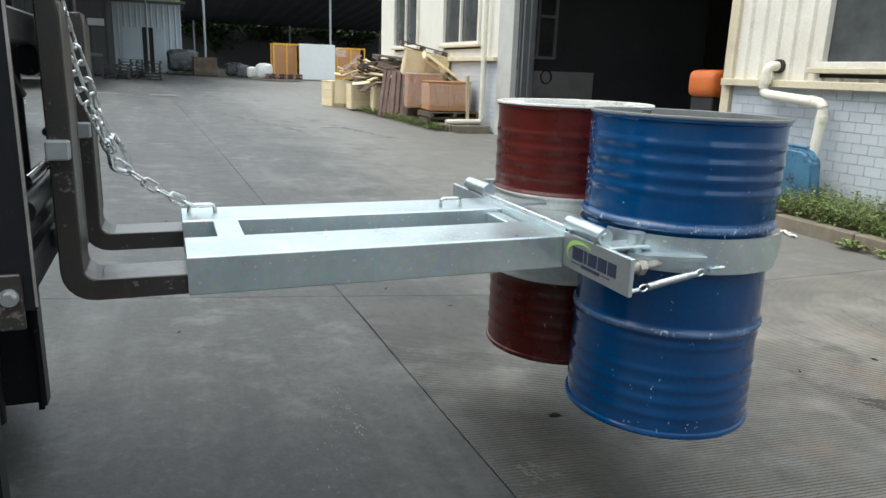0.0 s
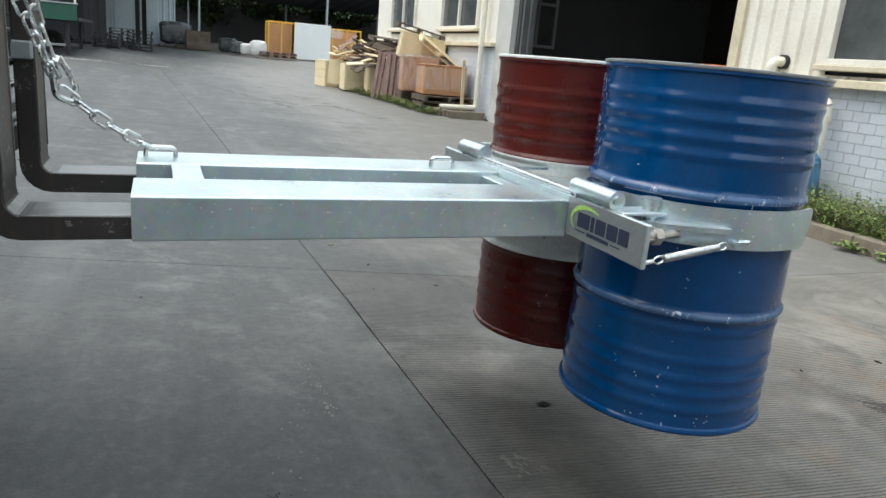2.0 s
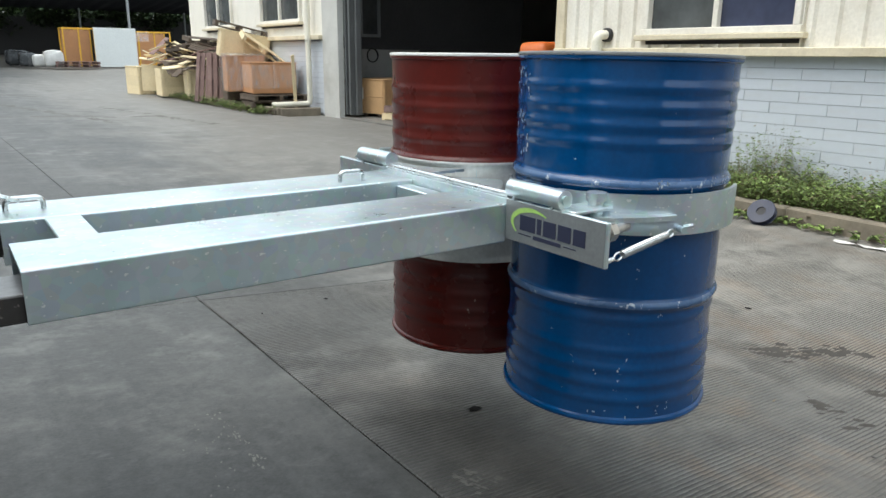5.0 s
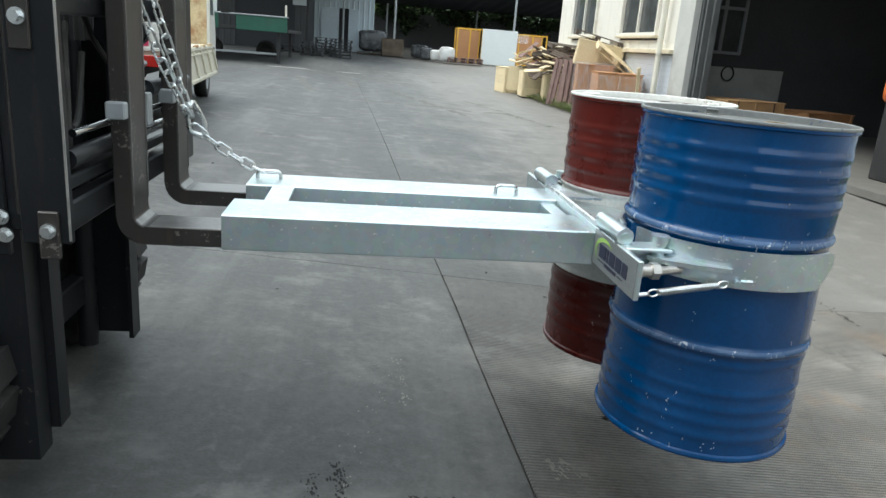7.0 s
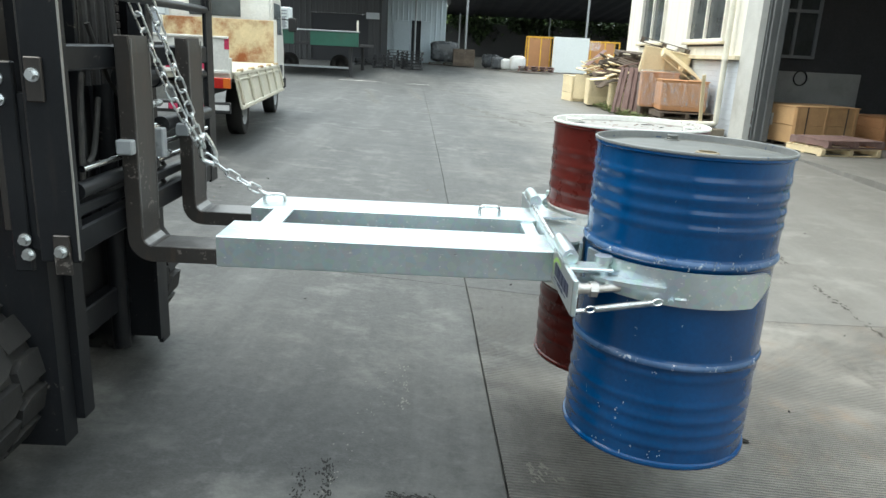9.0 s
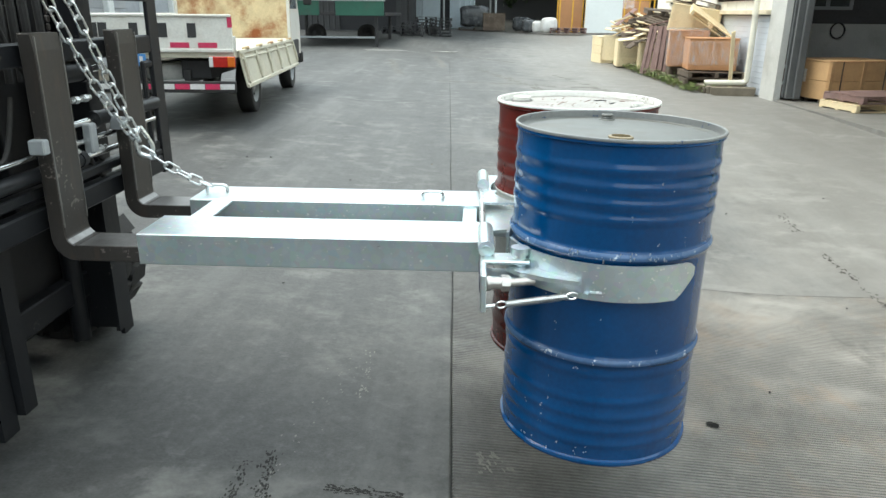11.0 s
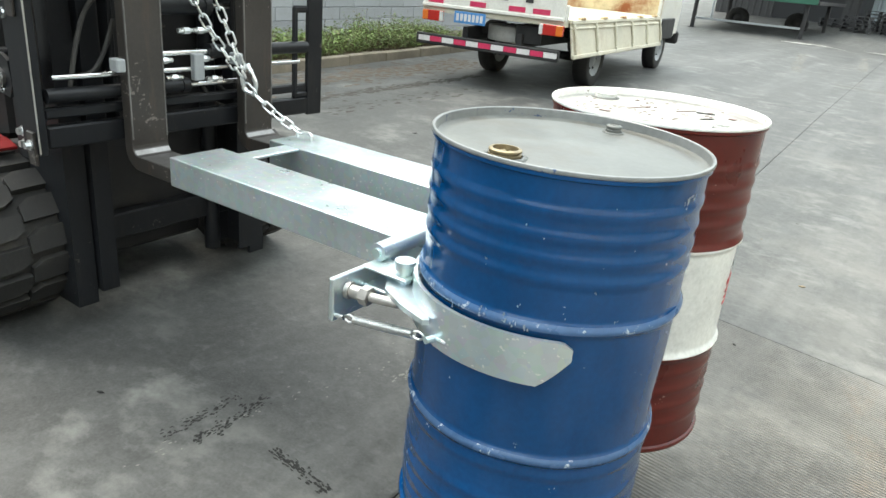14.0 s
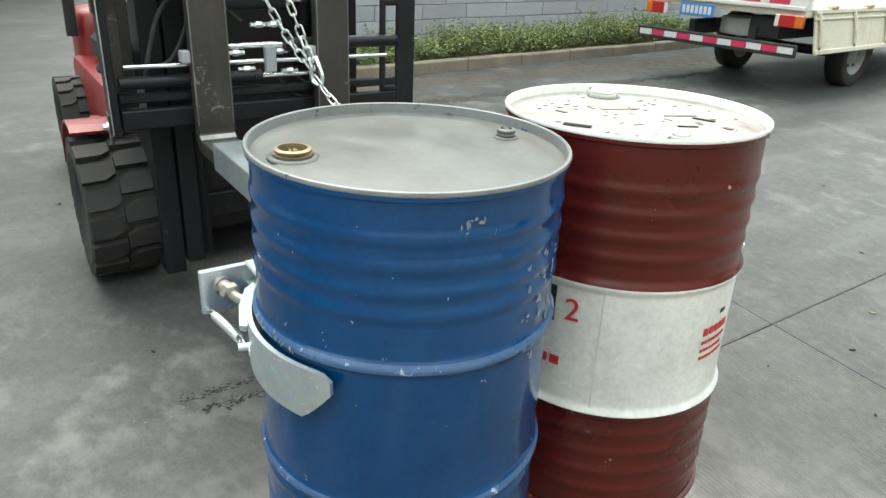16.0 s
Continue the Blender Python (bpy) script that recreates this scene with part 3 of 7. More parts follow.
R_BLUE = [0.864, 0.817, 0.773, 0.731, 0.287, 0.202, 0.154, 0.110, 0.066]
R_RED = [0.835, 0.785, 0.735, 0.688, 0.252, 0.198, 0.144, 0.092]
BX, BY, RX, RY, DZ = 1.466, -0.030, 1.434, 0.584, 0.299


def hung(x, y, z, lean=0.9):
    """Pose of a drum that hangs with its foot a little towards the truck."""
    return pose(x, y, 1.23, 0, lean, 0) @ pose(0, 0, z - 1.23)


blue = drum("blue_drum", "glossy blue steel drum with scuffed rim and open brass bung",
            hung(BX, BY, DZ), R_BLUE, [M_BLUE, M_BLUERUB], lambda z: 1 if min(abs(z - 0.327), abs(z - 0.634)) < 0.009 else 0, M_LID, M_RIM,
            [((0.1, -0.27, 0.26), 0.006, 0.14), ((-0.26, -0.1, 0.75), 0.004, 0.12), ((0.27, 0.09, 0.4), 0.005, 0.16), ((0.22, -0.18, 0.55), 0.004, 0.2)])


def bung(parent, c, r, mat, open_top, flange):
    x, y = c
    bm = bmesh.new()
    lathe(bm, [(flange, 0.924), (flange * 0.96, 0.9275), (r * 1.2, 0.928)], 10, (x, y))
    part("flange", bm, M_LID, parent)
    bm = bmesh.new()
    z0 = 0.926
    prof = [(r * 1.08, z0), (r * 1.08, z0 + 0.006), (r * 0.98, z0 + 0.008), (r * 1.08, z0 + 0.010), (r * 1.08, z0 + 0.014), (r * 0.96, z0 + 0.016)]
    prof += [(r * 0.84, z0 + 0.016), (r * 0.80, z0 + 0.002), (0.0, z0 + 0.001)] if open_top else [(r * 0.7, z0 + 0.017), (r * 0.66, z0 + 0.012), (0.0, z0 + 0.012)]
    lathe(bm, prof, 28, (x, y))
    b = part("bung", bm, mat, parent, smooth=True)
    if open_top:
        bm = bmesh.new()
        for k in range(5):
            a = k * 2.4
            box(bm, (x + r * 0.35 * math.cos(a), y + r * 0.35 * math.sin(a), z0 + 0.006), (r * 0.35, r * 0.2, 0.008), 0.002, rz(40 * k))
        part("inner_lug", bm, mat, b)
    else:
        part("cross_bar", one_box((x, y, z0 + 0.014), (r * 1.2, r * 0.3, 0.008), 0.002), mat, b)


bung(blue, (1.431 - BX, -0.240 - BY), 0.030, M_BRASS, True, 0.046)
bung(blue, (1.471 - BX, 0.187 - BY), 0.017, M_LID, False, 0.026)

red = drum("red_drum", "red-brown steel drum with white middle band and white lid",
           hung(RX, RY, DZ - 0.012, -0.1) @ Matrix.Diagonal((1.008, 1.008, 1.012, 1)), R_RED, [M_RED, M_WHITE], lambda z: 1 if 0.306 < z < 0.622 else 0, M_WLID, M_WHITE,
           [((0.2, 0.2, 0.7), 0.004, 0.15), ((0.25, -0.1, 0.2), 0.003, 0.14)], (0.306, 0.622))
bung(red, (-0.198, 0.098), 0.030, M_WHITE, False, 0.044)
bung(red, (0.199, -0.075), 0.018, M_WHITE, False, 0.026)


def on_drum(name, a0, a1, z0, z1, mat, parent, r=0.2868, th=0.0012, label=""):
    """A patch that lies on a drum's side, between two angles and two heights."""
    bm = bmesh.new()
    n = max(2, int(abs(a1 - a0) / 2.5) + 1)
    ring = []
    for k in range(n + 1):
        a = radians(a0 + (a1 - a0) * k / n)
        ring.append([bm.verts.new((q * math.cos(a), q * math.sin(a), z)) for q, z in ((r, z0), (r + th, z0), (r + th, z1), (r, z1))])
    for a, b in zip(ring, ring[1:]):
        for k in range(4):
            bm.faces.new((a[k], b[k], b[(k + 1) % 4], a[(k + 1) % 4]))
    bm.faces.new(ring[0][::-1])
    bm.faces.new(ring[-1])
    bmesh.ops.recalc_face_normals(bm, faces=bm.faces[:])
    return part(name, bm, mat, parent, label)


def chips(parent, a0, a1, z0, z1, n, seed, size=0.004, r=0.2868):
    """Flecks of bare metal scattered over a patch of a drum's side."""
    rn = random.Random(seed)
    bm = bmesh.new()
    for _ in range(n):
        a, z = radians(rn.uniform(a0, a1)), rn.uniform(z0, z1)
        for h in range(rn.randint(1, 3)):
            s, w = size * rn.uniform(0.5, 1.6), size * rn.uniform(0.3, 1.0)
            aa, zz = a + rn.gauss(0, 0.012), z + rn.gauss(0, 0.006)
            vs = []
            for k in range(6):
                b = k * math.tau / 6
                q = rn.uniform(0.5, 1.2)
                ang = aa + w * q * math.cos(b) / r
                rr = r + 0.0045 + 0.0002 * h
                vs.append(bm.verts.new((rr * math.cos(ang), rr * math.sin(ang), zz + s * q * math.sin(b))))
            bm.faces.new(vs)
    bmesh.ops.solidify(bm, geom=bm.faces[:], thickness=0.004)
    return tagged(part("paint_chips", bm, M_CHIP, parent), "pale bare chips in the paint", kind="stuff")


chips(blue, 138, 166, 0.66, 0.90, 46, 1, 0.005, 0.2850)
chips(blue, -178, -40, 0.03, 0.92, 17, 2, 0.0021, 0.2838)
chips(blue, -60, 40, 0.35, 0.92, 10, 3, 0.0021, 0.2838)
chips(blue, -14, -6, 0.885, 0.898, 7, 4, 0.005, 0.2838)
chips(blue, -150, -100, 0.02, 0.06, 6, 5, 0.003, 0.2838)
chips(blue, -122, -70, 0.628, 0.642, 18, 8, 0.0032, 0.2915)
chips(blue, 15, 40, 0.60, 0.80, 22, 6, 0.006, 0.2838)


def drum_print(parent):
    on_drum("mark", -84, -70, 0.515, 0.600, M_DKGREEN, parent, label="dark green printed block")
    rnd = random.Random(5)
    for k in range(2):
        on_drum("printed_bar", -76 + k * 6.0, -71.5 + k * 6.0, 0.408, 0.430, M_REDINK, parent)
    for row, (z, n, h, mat) in enumerate([(0.492, 5, 0.018, M_REDINK), (0.470, 9, 0.008, M_REDINK), (0.450, 8, 0.007, M_REDINK), (0.431, 9, 0.007, M_REDINK)]):
        a = 1
        for k in range(n):
            w = (3.3 if row == 0 else 1.7) * rnd.uniform(0.75, 1.0)
            on_drum("printed_bar", a, a + w, z, z + h, mat, parent)
            a += (4.2 if row == 0 else 2.3)
    on_drum("emblem", 12, 16, 0.535, 0.545, M_DKGREEN, parent)


drum_print(red)
for k, (x, y, w, d, a) in enumerate([(0.02, -0.19, 0.06, 0.02, 35), (0.13, 0.03, 0.045, 0.008, 60), (0.10, 0.12, 0.05, 0.012, 20), (-0.06, 0.02, 0.10, 0.004, 72), (0.05, 0.10, 0.08, 0.004, 66), (0.18, 0.10, 0.02, 0.014, 0), (-0.1, -0.13, 0.03, 0.01, 10)]):
    part("scuff", one_box((x, y, 0.9262), (w, d, 0.0014), 0, rz(a)), M_STAIN if k < 3 else M_WOODR, red, "dark scuff on the white lid")
rn = random.Random(91)
bm = bmesh.new()
for k in range(55):
    a, q = rn.uniform(0, math.tau), 0.24 * rn.random() ** 0.6
    box(bm, (q * math.cos(a), q * math.sin(a), 0.9258), (rn.uniform(0.003, 0.014), rn.uniform(0.0015, 0.0035), 0.0012), 0, rz(rn.uniform(40, 85)))
tagged(part("lid_wear", bm, M_WOODR, red), "small brown scuffs on the white lid", kind="stuff")
on_drum("band_seam", -49.4, -48.8, 0.318, 0.610, M_BAG, red, th=0.0009)
cu = bpy.data.curves.new("digit", "FONT")
cu.body, cu.size, cu.extrude, cu.align_x = "2", 0.075, 0.0006, "CENTER"
digit = new("printed_digit", cu)
dep = bpy.context.evaluated_depsgraph_get()
dme = bpy.data.meshes.new_from_object(digit.evaluated_get(dep))
bpy.data.objects.remove(digit)
ang = radians(-62)
digit = new("printed_digit", dme)
dme.materials.clear()
dme.materials.append(M_REDINK)
digit.parent = red
digit.matrix_basis = Matrix.Translation((0.2885 * math.cos(ang), 0.2885 * math.sin(ang), 0.528)) @ Matrix.Rotation(ang + math.pi / 2, 4, "Z") @ Matrix.Rotation(math.pi / 2, 4, "X")


# ---- twin drum grab on the forks ----
grab = thing("drum_grab", "galvanised steel twin drum grab pushed over two forklift forks", "drum grab", pose(0, 0, 0))
ZB, ZT = 0.768, 0.870
GM = 0.290  # middle of the grab's head


def channel(x0, x1, y0, y1, z0, z1, th=0.006):
    """A box sleeve: one hollow rectangular tube with softly rounded corners."""
    bm = bmesh.new()

    def loop(x, d, r):
        out = []
        for (y, z, a) in ((y1 - d, z1 - d, 0), (y0 + d, z1 - d, 90), (y0 + d, z0 + d, 180), (y1 - d, z0 + d, 270)):
            sy, sz = (1 if a in (0, 270) else -1), (1 if a in (0, 90) else -1)
            for k in range(4):
                q = radians(a + 30 * k)
                out.append(bm.verts.new((x, y - sy * r + r * math.cos(q), z - sz * r + r * math.sin(q))))
        return out

    rings = [loop(x0, 0, 0.005), loop(x1, 0, 0.005), loop(x1, th, 0.002), loop(x0, th, 0.002)]
    for a, b in zip(rings, rings[1:] + rings[:1]):
        n = len(a)
        for k in range(n):
            bm.faces.new((a[k], a[(k + 1) % n], b[(k + 1) % n], b[k]))
    bmesh.ops.recalc_face_normals(bm, faces=bm.faces[:])
    return bm


part("sleeve", channel(0.0, 1.079, 0.0, 0.220, ZB, ZT), M_GALV, grab)
part("sleeve", channel(0.0, 1.079, 0.440, 0.655, ZB, ZT), M_GALV, grab)
part("tie_plate", one_box((0.125, 0.33, ZT - 0.006), (0.075, 0.224, 0.010), 0.002), M_GALV, grab)
part("tie_plate", one_box((1.045, 0.33, 0.815), (0.05, 0.219, 0.085), 0.003), M_GALV, grab)
plate = part("cross_plate", one_box((1.087, GM, 0.832), (0.014, 1.262, 0.106), 0.0025), M_GALV, grab)
# logo on the near outer end of the cross plate, drawn as plain shapes
LX = 1.0775


def decal(name, y0, y1, z0, z1, mat, parent, x=LX):
    return part(name, one_box((x, (y0 + y1) / 2, (z0 + z1) / 2), (0.003, abs(y1 - y0), z1 - z0), 0), mat, parent)


sticker = decal("sticker", -0.338, -0.004, 0.782, 0.883, M_BRUSHED, plate, 1.0792)
for k, (a, b) in enumerate([(-0.06, -0.115), (-0.122, -0.136), (-0.144, -0.186), (-0.194, -0.236), (-0.244, -0.282)]):
    decal("logo_bar", b, a, 0.815, 0.853, M_NAVY, sticker)
decal("logo_line", -0.10, -0.055, 0.803, 0.8055, M_NAVY, sticker)
decal("logo_line", -0.205, -0.11, 0.799, 0.8085, M_NAVY, sticker)
decal("logo_line", -0.255, -0.215, 0.803, 0.8055, M_NAVY, sticker)
bm = bmesh.new()
arc = [(-0.105 + 0.075 * math.cos(radians(a)), 0.832 + 0.038 * math.sin(radians(a))) for a in range(-40, 131, 10)]
for (y0, z0), (y1, z1), k in zip(arc, arc[1:], range(99)):
    w = 0.0055 * math.sin(math.pi * (k + 1) / len(arc)) + 0.001
    n = Vector((0, z1 - z0, -(y1 - y0))).normalized()
    p, q = Vector((LX - 0.0012, y0, z0)), Vector((LX - 0.0012, y1, z1))
    bm.faces.new([bm.verts.new(v) for v in (p - n * w, q - n * w, q + n * w, p + n * w)])
bmesh.ops.recalc_face_normals(bm, faces=bm.faces[:])
part("logo_arc", bm, M_LIME, sticker)


def loop_handle(c, half, h, ax=(1, 0, 0), bar=0.0065):
    c, ax = Vector(c), Vector(ax)
    up = Vector((0, 0, 1))
    return sweep(bmesh.new(), arc_pts([c - ax * half - up * 0.004, c - ax * half + up * h, c + ax * half + up * h, c + ax * half - up * 0.004], 0.018, 5), bar, 8)


part("lifting_loop", loop_handle((0.905, 0.505, ZT), 0.038, 0.030), M_ZINC, grab, smooth=True)
part("chain_loop", loop_handle((0.062, 0.565, ZT), 0.040, 0.026), M_ZINC, grab, smooth=True)

# trigger rod and its two rollers across the top of the plate
bm = rod(bmesh.new(), (1.088, -0.005, 0.893), (1.088, 0.60, 0.893), 0.0095, 12)
part("trigger_rod", bm, M_ZINC, grab, smooth=True)
for s in (0, 1):
    fy = lambda y: y if s == 0 else 2 * GM - y
    bm = rod(bmesh.new(), (1.094, fy(-0.005), 0.911), (1.094, fy(-0.195), 0.909), 0.0235, 24)
    rod(bm, (1.094, fy(-0.194), 0.909), (1.094, fy(-0.201), 0.909), 0.012, 12)
    roller = part("roller", bm, M_GALV, grab, smooth=True)
    for y in (-0.03, -0.165):
        part("roller_bracket", one_box((1.094, fy(y), 0.893), (0.034, 0.010, 0.022), 0.002), M_GALV, roller)


def jaw(sign):
    """The pivoting arm with its curved shoe, stop screw and return spring; sign -1 for the far drum."""
    f = lambda x, y, z: Vector((x, y if sign > 0 else 2 * 0.285 - y, z))
    cx, cy = BX, BY
    arm = part("arm", one_box(f(1.135, -0.165, 0.868), (0.10, 0.055, 0.012), 0.002), M_GALV, grab)
    # upper and lower lugs with the pivot
    bm = bmesh.new()
    for z in (0.885, 0.838):
        box(bm, f(1.150, -0.20, z), (0.13, 0.075, 0.010), 0.003)
    part("lug", bm, M_GALV, arm)
    bm = rod(bmesh.new(), f(1.187, -0.205, 0.815), f(1.187, -0.205, 0.902), 0.019, 18)
    rod(bm, f(1.187, -0.205, 0.902), f(1.187, -0.205, 0.922), 0.025, 22)
    part("pivot", bm, M_GALV, arm, smooth=True)
    # tapered lever that joins the pivot to the shoe
    bm = bmesh.new()
    poly = [(1.150, -0.225), (1.205, -0.175), (1.245, -0.205), (1.345, -0.320), (1.335, -0.330), (1.255, -0.305), (1.185, -0.270)]
    poly = [(x, y if sign > 0 else 2 * 0.285 - y) for x, y in poly]
    extrude_poly(bm, poly if sign > 0 else poly[::-1], 0.012, Matrix.Translation((0, 0, 0.858)))
    bmesh.ops.recalc_face_normals(bm, faces=bm.faces[:])
    part("lever", bm, M_GALV, arm)
    # curved shoe round the drum
    bm = bmesh.new()
    z0, z1, n = 0.816, 0.916, 40
    a0, a1 = -168, (-53.5 if sign > 0 else -66)
    rows = []
    for k in range(n + 1):
        u = k / n
        a = radians(a0 + (a1 - a0) * u)
        zt, zb = z1, z0
        if u > 0.90:
            e = (u - 0.90) / 0.10
            zb = z0 + 0.062 * e ** 1.2
            zt = z1 - 0.014 * max(0, (e - 0.55) / 0.45) ** 2
        pts = []
        for r, z in ((0.2995, zb), (0.3085, zb), (0.3085, zt), (0.2995, zt)):
            pts.append(bm.verts.new(f(cx + r * math.cos(a), cy + r * math.sin(a), z)))
        rows.append(pts)
    for a, b in zip(rows, rows[1:]):
        for k in range(4):
            bm.faces.new((a[k], b[k], b[(k + 1) % 4], a[(k + 1) % 4]))
    bm.faces.new(rows[0][::-1])
    bm.faces.new(rows[-1])
    bmesh.ops.recalc_face_normals(bm, faces=bm.faces[:])
    part("shoe", bm, M_GALV, arm, smooth=True)
    # stop screw between plate and lever
    bm = rod(bmesh.new(), f(1.094, -0.295, 0.846), f(1.105, -0.293, 0.846), 0.021, 18)
    rod(bm, f(1.105, -0.293, 0.846), f(1.135, -0.290, 0.846), 0.0165, 16)
    rod(bm, f(1.135, -0.290, 0.846), f(1.157, -0.288, 0.846), 0.023, 6)
    rod(bm, f(1.157, -0.288, 0.846), f(1.225, -0.272, 0.848), 0.0115, 14)
    part("stop_screw", bm, M_BARE, arm, smooth=True)
    # return spring with its hooks and pin
    p0, p1 = f(1.122, -0.330, 0.797), f(1.345, -0.323, 0.830)
    d = (p1 - p0)
    q = d.to_track_quat("Z", "Y")
    turns, n = 34, 34 * 9
    L = d.length
    pts = []
    for k in range(n + 1):
        u = k / n
        a = u * turns * math.tau
        pts.append(p0 + q @ Vector((0.0085 * math.cos(a), 0.0085 * math.sin(a), L * (0.12 + 0.72 * u))))
    spring = part("return_spring", sweep(bmesh.new(), pts, 0.0021, 5), M_ZINC, arm, smooth=True)
    for at, w in ((0.06, 0.0), (0.90, 0.5)):
        c = p0 + d * at
        ring = [c + q @ Vector((0, 0.009 * math.sin(k * math.tau / 14), 0.014 * math.cos(k * math.tau / 14))) for k in range(14)]
        part("hook", sweep(bmesh.new(), ring, 0.0026, 6, True), M_ZINC, spring, smooth=True)
    bm = rod(bmesh.new(), f(1.094, -0.331, 0.793), f(1.118, -0.331, 0.796), 0.006, 10)
    part("spring_pin", bm, M_ZINC, arm)
    a = radians(-110)
    bm = rod(bmesh.new(), f(cx + 0.305 * math.cos(a), cy + 0.305 * math.sin(a), 0.833), f(cx + 0.330 * math.cos(a), cy + 0.330 * math.sin(a), 0.833), 0.008, 12)
    rod(bm, f(cx + 0.308 * math.cos(a) + 0.01, cy + 0.308 * math.sin(a), 0.836), f(cx + 0.311 * math.cos(a) + 0.04, cy + 0.311 * math.sin(a) - 0.005, 0.838), 0.007, 8)
    part("spring_pin", bm, M_GALV, arm)


jaw(1)
jaw(-1)

# fixed saddle between the two drums
for cy, s in ((BY, 1), (RY, -1)):
    bm = bmesh.new()
    rows = []
    for k in range(25):
        a = radians(180 - s * (4 + 44 * k / 24))
        rows.append([bm.verts.new((BX + r * math.cos(a), cy + r * math.sin(a), z)) for r, z in ((0.2995, 0.80), (0.308, 0.80), (0.308, 0.905), (0.2995, 0.905))])
    for a, b in zip(rows, rows[1:]):
        for k in range(4):
            bm.faces.new((a[k], b[k], b[(k + 1) % 4], a[(k + 1) % 4]))
    bm.faces.new(rows[0][::-1])
    bm.faces.new(rows[-1])
    bmesh.ops.recalc_face_normals(bm, faces=bm.faces[:])
    part("saddle", bm, M_GALV, grab, smooth=True)
bm = bmesh.new()
extrude_poly(bm, [(1.094, 0.10), (1.175, 0.13), (1.27, 0.24), (1.30, 0.285), (1.27, 0.33), (1.175, 0.44), (1.094, 0.47)], 0.010, Matrix.Translation((0, 0, 0.862)))
part("gusset", bm, M_GALV, grab)
# flat plate that bridges the cross plate and the far drum's saddle
rim_pts = [(RX - 0.004 - 0.3085 * math.cos(radians(a)), RY + 0.3085 * math.sin(radians(a))) for a in range(-46, 47, 6)]
bm = extrude_poly(bmesh.new(), [(1.082, RY + 0.225), (1.082, RY - 0.225)] + rim_pts, 0.008, Matrix.Translation((0, 0, 0.893)))
bmesh.ops.recalc_face_normals(bm, faces=bm.faces[:])
part("bridge_plate", bm, M_GALV, grab)
part("gusset_rib", one_box((1.16, 0.285, 0.83), (0.13, 0.012, 0.062), 0.002), M_GALV, grab)

# ---- chain ----
chain = thing("safety_chain", "bright zinc link chain from the backrest to the grab", "chain", pose(0, 0, 0))
bm = bmesh.new()
pts = []
for k in range(20):
    a = k * math.tau / 20
    pts.append(Vector((0.0140 * math.cos(a), 0, 0.0125 * math.sin(a) + (0.0155 if math.sin(a) > 0 else -0.0155))))
sweep(bm, pts, 0.0042, 7, True)
link_mesh = mesh_of(bm, "link", M_ZINC, True)


def run_chain(p0, p1, sag, pitch=0.0465, side=0.0):
    p0, p1 = Vector(p0), Vector(p1)
    n = max(2, round((p1 - p0).length / pitch))
    at = lambda u: p0.lerp(p1, u) + Vector((0, side * math.sin(math.pi * u), -sag * math.sin(math.pi * u)))
    for k in range(n):
        a, b = at(k / n), at((k + 1) / n)
        ob = new("link", link_mesh)
        ob.parent = chain
        q = (b - a).to_track_quat("Z", "Y")
        ob.matrix_basis = Matrix.LocRotScale((a + b) / 2, q @ Euler((0, 0, radians(90 * (k % 2) + 18 * math.sin(k * 2.1)))).to_quaternion(), (1, 1, (b - a).length / 0.0465))


HK = (-0.178, 0.478, 1.050)
run_chain((0.045, 0.560, 0.893), HK, 0.014)
run_chain((HK[0] - 0.004, HK[1], HK[2] + 0.03), (-0.296, 0.318, 1.605), 0.012, side=0.01)
run_chain((HK[0] - 0.010, HK[1] - 0.012, HK[2] + 0.03), (-0.315, 0.235, 1.588), 0.03, side=-0.012)
bm = bmesh.new()
sweep(bm, arc_pts([(-0.178, 0.486, 1.13), (-0.192, 0.468, 1.09), (-0.186, 0.472, 1.03), (-0.150, 0.494, 1.015), (-0.140, 0.498, 1.055), (-0.160, 0.490, 1.10), (-0.178, 0.486, 1.13)], 0.014, 4), 0.0085, 8)
part("snap_hook", bm, M_ZINC, chain, smooth=True)
bm = sweep(bmesh.new(), arc_pts([(-0.35, 0.30, 1.632), (-0.30, 0.30, 1.634), (-0.285, 0.310, 1.60)], 0.012, 4), 0.0055, 8)
part("end_hook", bm, M_ZINC, chain, smooth=True)

# ---- forklift ----
fork_truck = thing("forklift", "dark forklift mast and carriage with a red body and black tyres", "forklift", pose(0, 0, 0))
FC = 0.345  # its middle


